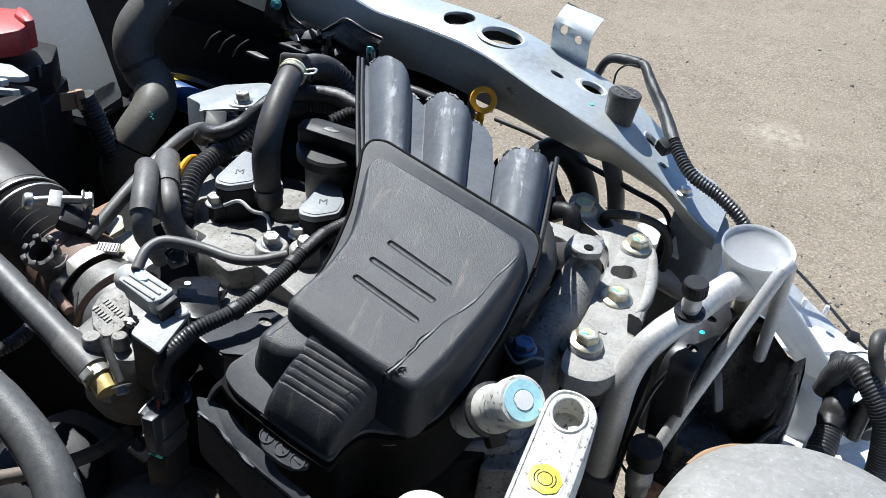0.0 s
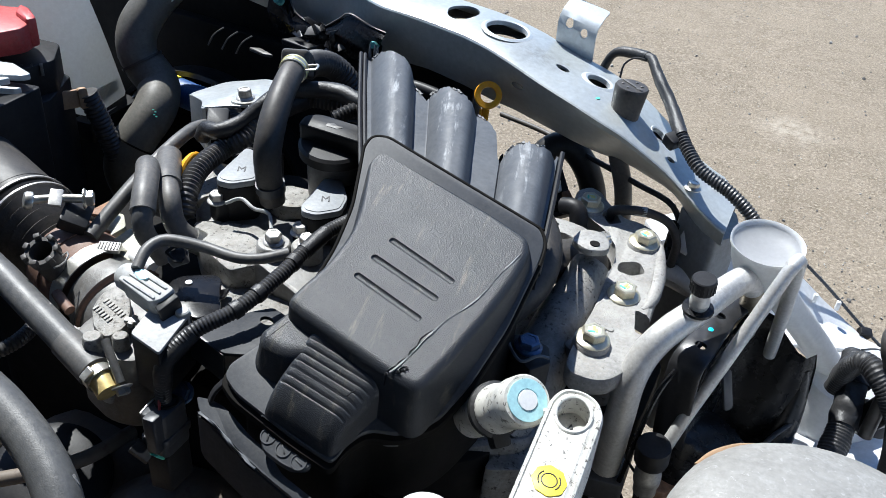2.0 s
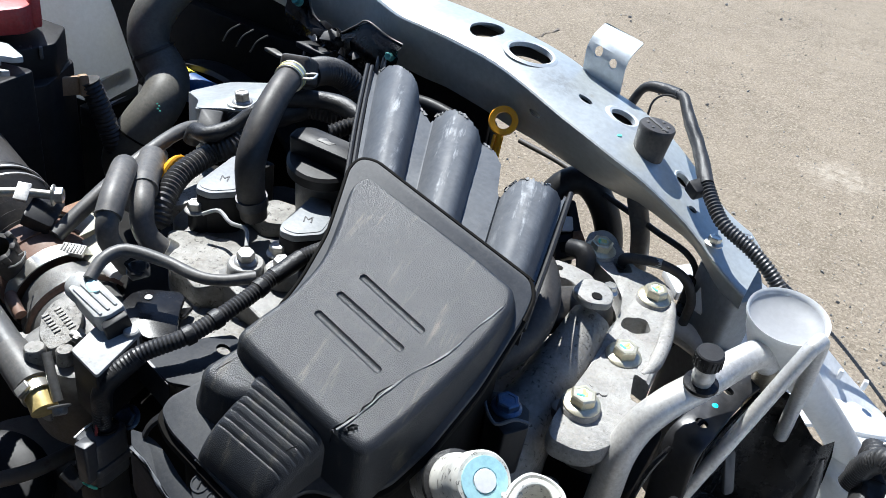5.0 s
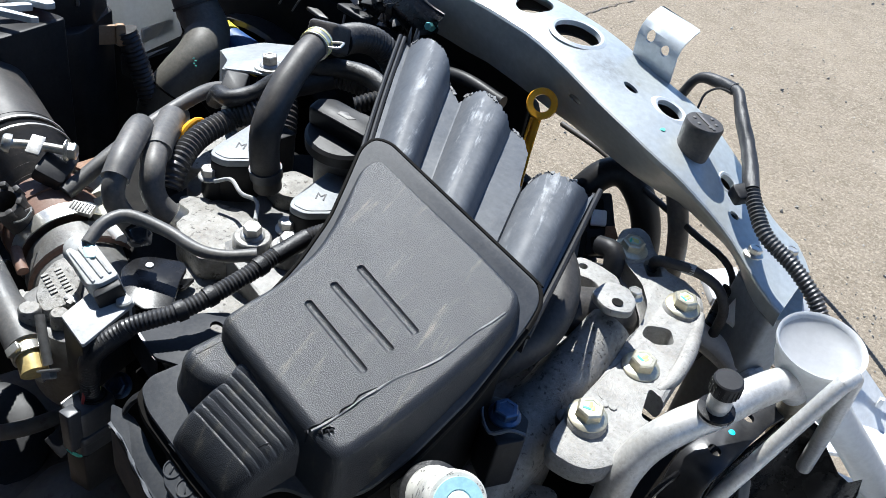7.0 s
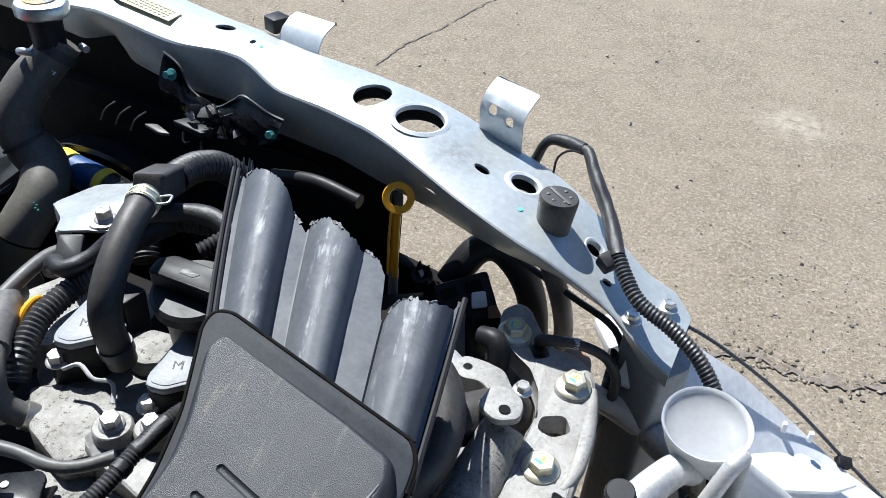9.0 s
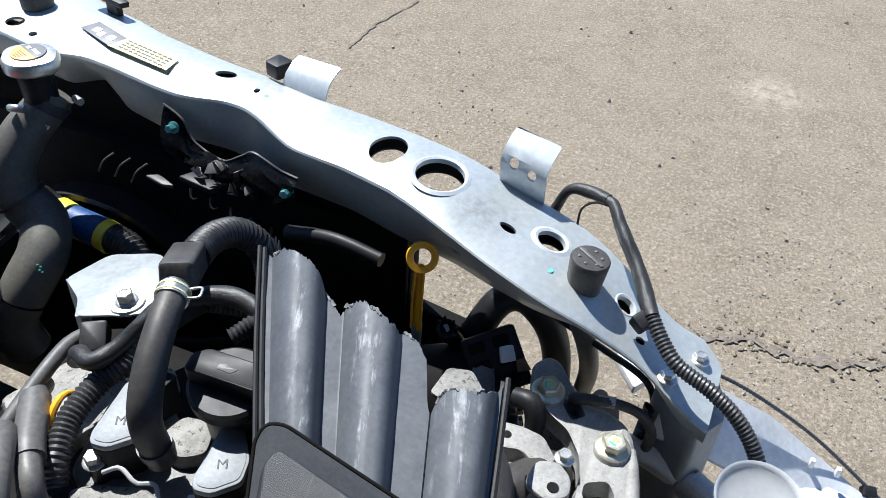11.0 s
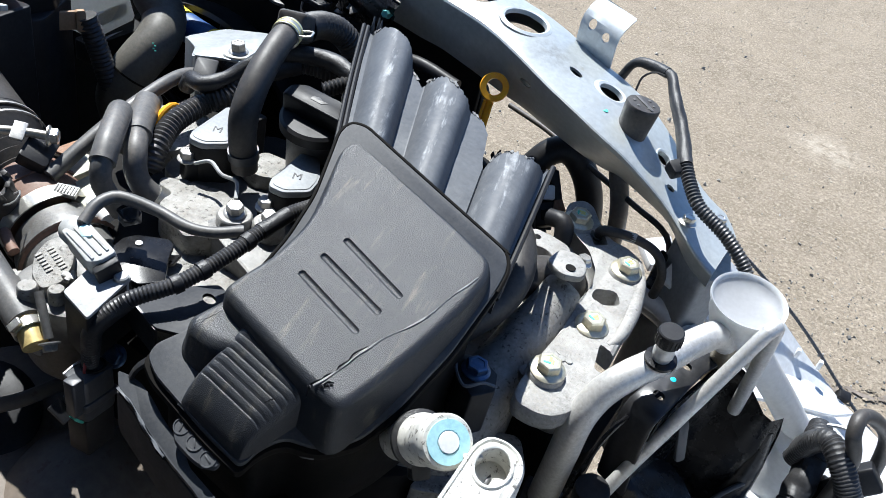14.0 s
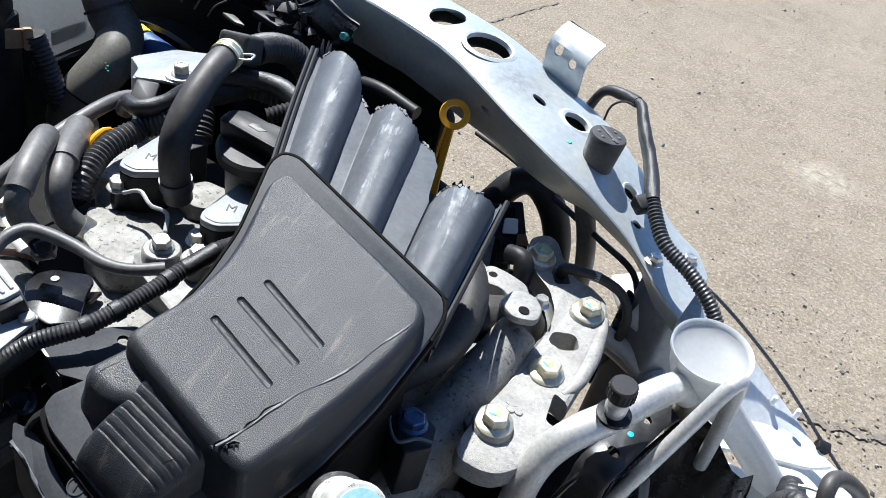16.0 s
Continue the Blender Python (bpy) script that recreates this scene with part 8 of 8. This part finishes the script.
    part("socket", lathe([(0.0085, 0.018), (0.0085, 0.0235), (0.0070, 0.0236), (0.0068, 0.020)], m @ pose(-0.004, 0, 0), 22), M["black_plastic"], t)
    for k, mt in enumerate(("pale_yellow", "green", "green", "red")):
        q = m @ Vector((-0.007 + 0.004 * k, 0.001 * (k % 2), 0.020))
        part("wire", tube([q, q + Vector((-0.003, 0.004, 0.010)), (-0.026 + 0.0012 * k, -0.1775, 0.627)], 0.0011, 6), M[mt], t)
    part("torn_skirt", slab([(-0.015, -0.0095), (0.014, -0.0095), (0.013, 0.009), (-0.012, 0.009)], -0.046, -0.014, 0.002, 0.001, m), M["black_plastic"], t)
    part("seal_ring", tube([(-0.0115, -0.203, 0.588), (-0.0075, -0.206, 0.593), (-0.0035, -0.203, 0.589), (-0.0045, -0.199, 0.584)], 0.0011, 6), M["green"], t, "green seal ring")
    part("terminal", slab(rect(0.016, 0.010), -0.004, 0.004, 0.001, 0.0006, pose(-0.018, -0.206, 0.590, 20, 30, 10)), M["black_plastic"], t)
    # gearbox deep below
    t = thing("gearbox", (-0.10, -0.20, 0.30), "oily dark brown gearbox casing deep in the bay", "gearbox")
    bm = slab([(-0.24, -0.30), (-0.05, -0.34), (0.08, -0.30), (0.12, -0.18), (0.0, -0.12), (-0.18, -0.13)], 0.28, lambda x, y: 0.50 + 0.02 * noise.noise(Vector((x * 9, y * 9, 0))), 0.04, 0.012)
    part("casing", bm, M["brown_cast"], t)
    part("bell_housing", lathe([(0.085, -0.06), (0.080, 0.0), (0.066, 0.026), (0.042, 0.040), (0.012, 0.045)], axis_frame((-0.010, -0.215, 0.475), (-0.25, -0.45, 0.85)), 40), M["brown_cast"], t, "rounded dusty bell housing")
    part("flange", tube([(-0.20, -0.30, 0.53), (-0.13, -0.25, 0.535), (-0.095, -0.20, 0.53), (-0.09, -0.15, 0.52)], 0.006, 12), M["brown_cast"], t)
    # drum coloured black where the intake's shade would fall
    part("drum", lathe([(0.05, -0.04), (0.05, 0.0), (0.042, 0.006), (0.02, 0.007)], axis_frame((-0.120, -0.215, 0.505), (0.2, -0.3, 0.9)), 36), M["black_plastic"], t)
    for x, y in ((-0.03, -0.30), (0.05, -0.24), (-0.16, -0.2)):
        part("casing_bolt", hex_bolt(0.008, (x, y, 0.515), (0, 0, 1)), M["dark_cast"], t)


build_left_hoses()


# ---- battery corner ----
def build_battery():
    t = thing("battery", (-0.45, 0.02, 0.45), "black battery and fuse holder under a faded red terminal cover", "battery")
    z = 0.735
    part("terminal_cover", slab([(-0.49, 0.0), (-0.418, 0.012), (-0.400, 0.056), (-0.410, 0.082), (-0.444, 0.096), (-0.460, 0.088), (-0.53, 0.078)], 0.712, lambda x, y: 0.740 + 0.05 * (y - 0.07), 0.006, 0.003), M["red"], t, "faded red plastic terminal cover")
    part("cover_ridge", slab([(-0.446, 0.094), (-0.432, 0.076), (-0.404, 0.066), (-0.401, 0.076), (-0.430, 0.093)], 0.714, 0.745, 0.005, 0.004), M["red"], t)
    part("fuse_holder", slab([(-0.50, 0.0), (-0.395, 0.030), (-0.388, 0.078), (-0.42, 0.115), (-0.52, 0.10)], 0.665, 0.702, 0.006, 0.002), M["black_plastic"], t)
    for k in range(8):
        u = k / 7
        part("grating_rib", slab(rect(0.003, 0.006), 0.0, 0.012, 0.0005, 0.0004, pose(lerp(-0.430, -0.389, u), lerp(0.014, 0.062, u), 0.690, 0, 0, 50)), M["grey_rubber"], t)
    part("case", slab([(-0.62, -0.10), (-0.40, -0.02), (-0.375, 0.055), (-0.41, 0.115), (-0.60, 0.10)], 0.42, 0.668, 0.008, 0.003), M["black_plastic"], t)
    m = axis_frame((-0.3955, 0.080, 0.652), (0.90, -0.42, 0.1))
    part("tan_label", slab(rect(0.058, 0.020), -0.002, 0.002, 0.003, 0.0008, m), M["tan"], t, "tan printed label")
    part("label_edge", slab(rect(0.010, 0.023), -0.002, 0.005, 0.003, 0.001, m @ pose(0.026, 0, 0)), M["tan"], t)
    part("white_bar", slab([(-0.40, -0.03), (-0.345, 0.004), (-0.342, 0.012), (-0.375, 0.020), (-0.40, 0.010)], 0.714, 0.720, 0.003, 0.001), M["body_paint"], t, "pale metal hold-down bar")
    part("hold_down", slab([(-0.40, -0.065), (-0.325, -0.022), (-0.322, -0.016), (-0.40, -0.055)], 0.715, 0.7205, 0.001, 0.0008), M["body_paint"], t)
    part("hold_down", slab([(-0.372, -0.040), (-0.366, -0.042), (-0.352, -0.004), (-0.358, -0.002)], 0.712, 0.718, 0.001, 0.0008), M["body_paint"], t)
    part("tray", slab([(-0.62, -0.15), (-0.33, -0.05), (-0.34, 0.02), (-0.40, 0.0), (-0.62, -0.06)], 0.50, 0.705, 0.006, 0.002), M["black_plastic"], t)
    p = [(-0.385, 0.110, 0.655), (-0.378, 0.118, 0.62), (-0.372, 0.126, 0.58), (-0.365, 0.135, 0.53)]
    hose("battery_harness", p, 0.012, M["conduit"], "black corrugated cable down from the battery", rib=(0.005, 0.0018), category="cable")
    # milky reservoir behind the battery
    r = thing("coolant_reservoir", (-0.47, 0.2, 0.5), "milky plastic coolant reservoir standing in shade", "reservoir")
    a, b = Vector((-0.467, 0.178, 0.577)), Vector((-0.487, 0.262, 0.577))
    back = Vector((-0.12, -0.02, 0))
    up0, up1 = Vector((-0.050, -0.036, 0.21)), Vector((0.030, -0.088, 0.21))
    rows = []
    for k in range(9):
        h = k / 8
        p0, p1 = a + up0 * h, b + up1 * h
        q = [p0, p0.lerp(p1, 0.12) + Vector((0.006, 0, 0)), p0.lerp(p1, 0.88) + Vector((0.006, 0, 0)), p1, p1 + back, p0 + back]
        rows.append([v + Vector((0.004 * math.sin(math.pi * h), 0, 0)) for v in q])
    part("tank", loft(rows), M["blue_white"], r, sharp=50)
    part("foot_rim", tube([a + Vector((0.01, 0, -0.004)), a.lerp(b, 0.5) + Vector((0.012, 0, -0.006)), b + Vector((0.014, 0.004, -0.004)), b + Vector((0.002, 0.018, 0.03)), b + Vector((-0.010, 0.012, 0.05))], 0.004, 8, 0.006, flat=0.6), M["blue_white"], r)
    part("bracket", slab([(-0.480, 0.165), (-0.452, 0.168), (-0.462, 0.270), (-0.495, 0.275)], 0.548, 0.574, 0.004), M["black_plastic"], r)
    part("fluid_line", slab([(-0.462, 0.186), (-0.476, 0.240), (-0.481, 0.240), (-0.467, 0.186)], 0.590, 0.606, 0.002), M["white_plastic"], r)


build_battery()


def build_radiator_hose():
    p = [(-0.388, 0.275, 0.752), (-0.394, 0.264, 0.738), (-0.405, 0.240, 0.716), (-0.410, 0.220, 0.692), (-0.406, 0.211, 0.668), (-0.396, 0.212, 0.652), (-0.376, 0.210, 0.634), (-0.360, 0.186, 0.618), (-0.361, 0.164, 0.600), (-0.366, 0.147, 0.580), (-0.372, 0.137, 0.555), (-0.366, 0.140, 0.520)]
    t = solo("radiator_hose", tube(p[:6], [0.0200, 0.0210, 0.0225, 0.0235, 0.0235, 0.0225], 28, 0.006, wob=0.01), M["sunlit_rubber"], p[0], "dusty black radiator hose coloured sunlit olive, in two joined lengths", "hose")
    part("second_length", tube([(-0.399, 0.214, 0.654), *p[5:]], [0.0245, 0.0248, 0.0250, 0.0250, 0.0246, 0.0240, 0.0230, 0.0225], 28, 0.006, wob=0.01), M["sunlit_rubber"], t)
    part("joint_edge", band(p[4:7], 0.28, 0.0238, 0.003, 0.0022)[0], M["rubber"], t)
    bm = bmesh.new()
    for dx, dy in ((-0.001, 0.004), (0.001, 0.0012), (-0.0006, -0.0016), (0.0012, -0.0042)):
        add_slab(bm, rect(0.0022, 0.0014), 0.0244, 0.0254, 0.0004, 0.0002, axis_frame((-0.352, 0.172, 0.6115), (0.62, -0.50, 0.60)) @ pose(dx, dy, 0))
    part("green_marks", bm, M["green"], t)
    b, m = band(p[:4], 0.16, 0.0208, 0.011, 0.0016)
    c = part("hose_clamp", b, M["dark_connector"], t)
    part("clamp_screw", tube([(-0.408, 0.236, 0.748), (-0.400, 0.232, 0.752), (-0.388, 0.236, 0.752)], 0.004, 10), M["zinc"], c)
    part("marking_bars", text_bars(m), M["label_white"], t)
    part("split", band(p[7:11], 0.62, 0.0240, 0.002, 0.0014)[0], M["pit"], t)
    # filler neck and cap
    n = thing("radiator_filler", (-0.392, 0.265, 0.76), "silver radiator cap with an orange and black warning print", "radiator cap")
    m = axis_frame((-0.393, 0.262, 0.792), (0.0, -0.02, 1))
    part("neck", lathe([(0.016, -0.06), (0.017, -0.014), (0.020, -0.012), (0.020, -0.006)], m, 32), M["black_plastic"], n)
    rows = []
    for r, z in ((0.024, -0.008), (0.0265, -0.006), (0.0268, 0.002), (0.0245, 0.0055), (0.018, 0.0072), (0.004, 0.0078)):
        rows.append([m @ Vector(((r + (0.0030 * max(0, math.cos(2 * q)) ** 3 if r > 0.02 else 0)) * math.cos(q), (r + (0.0030 * max(0, math.cos(2 * q)) ** 3 if r > 0.02 else 0)) * math.sin(q), z)) for q in (2 * math.pi * i / 56 for i in range(56))])
    cap = part("cap", loft(rows), M["zinc"], n)
    half = [(0.0165 * math.cos(math.pi * i / 16), 0.0165 * math.sin(math.pi * i / 16)) for i in range(17)]
    part("black_print", slab(half, 0.0070, 0.0082, 0.0005, 0.0002, m @ pose(0, 0, 0.0004, 0, 0, -22)), M["label_grey"], cap)
    part("orange_print", slab(half, 0.0070, 0.0082, 0.0005, 0.0002, m @ pose(0, 0, 0.0004, 0, 0, 158)), M["label_orange"], cap)
    for k, (x, y) in enumerate(((-0.006, 0.007), (0.003, 0.005), (0.010, 0.002))):
        part("pictogram", slab(rect(0.006, 0.004), 0.0084, 0.0089, 0.001, 0.0001, m @ pose(x, y, 0, 0, 0, -22)), M["label_white"], cap)
    for k in range(4):
        part("print_bar", slab(rect(0.016 - 0.003 * k, 0.0010), 0.0084, 0.0088, 0.0002, 0.0001, m @ pose(-0.0025 - 0.0008 * k, -0.0045 - 0.0026 * k, 0, 0, 0, -22)), M["rust"], cap)
    part("rivet", tube([(-0.362, 0.275, 0.752), (-0.352, 0.272, 0.752)], 0.004, 10), M["steel"], n)


def text_bars(m):
    bm = bmesh.new()
    for k in range(7):
        a = -1.9 + 0.16 * k
        add_slab(bm, rect(0.0020, 0.0042), 0.0210, 0.0216, 0.0003, 0.0001, m @ Matrix.Rotation(a, 4, "Z") @ Matrix.Translation((0, 0, 0.018)) @ Matrix.Rotation(math.pi / 2, 4, "Y") @ Matrix.Rotation(math.pi / 2, 4, "Z"))
    return bm


build_radiator_hose()


# ---- torn latch trim under the beam ----
def build_latch_trim():
    t = thing("torn_latch_trim", (-0.17, 0.275, 0.70), "torn black plastic trim hanging from the beam on two studs", "trim")
    top = [(-0.262, 0.289, 0.766), (-0.240, 0.286, 0.758), (-0.228, 0.283, 0.740), (-0.205, 0.277, 0.734), (-0.184, 0.273, 0.734), (-0.160, 0.268, 0.750), (-0.142, 0.262, 0.762), (-0.112, 0.256, 0.757), (-0.092, 0.254, 0.755)]
    rows = [[Vector(q) for q in top]]
    for k in range(1, 6):
        f = k / 5
        rows.append([Vector((x, y - 0.012 * math.sin(f * 2.2) + 0.010 * noise.noise(Vector((x * 40, f * 4, 0))), lerp(z, 0.716 + 0.03 * max(0, (x + 0.12) / 0.05) + 0.012 * noise.noise(Vector((x * 70, 2, 0))), f))) for x, y, z in top])
    bm = loft(rows, False, False, False)
    bmesh.ops.solidify(bm, geom=bm.faces[:], thickness=0.0015)
    part("sheet", bm, M["gloss_black"], t)
    part("frayed_edge", tube([Vector(q) + Vector((0, -0.001, 0.001)) for q in top], 0.0010, 6, 0.004, wob=0.4), M["grey_rubber"], t)
    for x, y, z in ((-0.246, 0.281, 0.750), (-0.100, 0.250, 0.742)):
        part("stud", hex_bolt(0.0040, (x, y - 0.002, z), (0.1, -0.9, 0.3), 1.5, 2.4), M["teal"], t, "teal plated stud")
    part("shelf", slab([(-0.225, 0.250), (-0.185, 0.245), (-0.175, 0.262), (-0.215, 0.268)], 0.712, 0.718, 0.003), M["black_plastic"], t)
    for k in range(5):
        p = Vector((-0.208 + 0.022 * k, 0.246, 0.712 - 0.004 * k))
        part("torn_strand", tube([p, p + Vector((0.004, -0.006, -0.008)), p + Vector((0.010, -0.004, -0.006))], [0.0015, 0.0012, 0.0005], 6), M["black_plastic"], t)
    rnd = random.Random(11)
    for k in range(16):
        c = Vector((rnd.uniform(-0.222, -0.140), rnd.uniform(0.252, 0.266), 0))
        c.z = 0.716 + 0.25 * (c.x + 0.222) * rnd.random() + rnd.uniform(0, 0.020)
        w, h = rnd.uniform(0.006, 0.016), rnd.uniform(0.004, 0.010)
        part("torn_scrap", slab([(-w, -h), (w * 0.7, -h * 0.6), (w, h * 0.4), (-w * 0.2, h), (-w * 0.8, h * 0.3)], 0, 0.0012, 0.001, 0.0003, pose(c.x, c.y, c.z, rnd.uniform(30, 110), rnd.uniform(-40, 40), rnd.uniform(-60, 60))), M["grey_rubber" if k % 6 == 0 else "gloss_black"], t)
    b = thing("beam_rubber_stop", (-0.49, 0.375, 0.785), "round black rubber stop on the silver beam", "rubber stop")
    part("body", lathe([(0.017, 0.0), (0.0175, 0.016), (0.016, 0.020), (0.006, 0.0205)], pose(-0.492, 0.372, 0.784), 28), M["rubber"], b)
    part("clip_plate", slab([(-0.44, 0.40), (-0.39, 0.388), (-0.385, 0.398), (-0.435, 0.412)], 0.797, 0.803, 0.003, 0.001), M["black_plastic"], b)
    part("clip_leg", slab([(-0.42, 0.398), (-0.40, 0.393), (-0.398, 0.400), (-0.418, 0.405)], 0.780, 0.800, 0.002, 0.001), M["black_plastic"], b)
    part("rib_bar", tube([(-0.10, 0.243, 0.70), (-0.05, 0.240, 0.712), (0.0, 0.236, 0.71)], 0.007, 10), M["black_plastic"], t)


build_latch_trim()
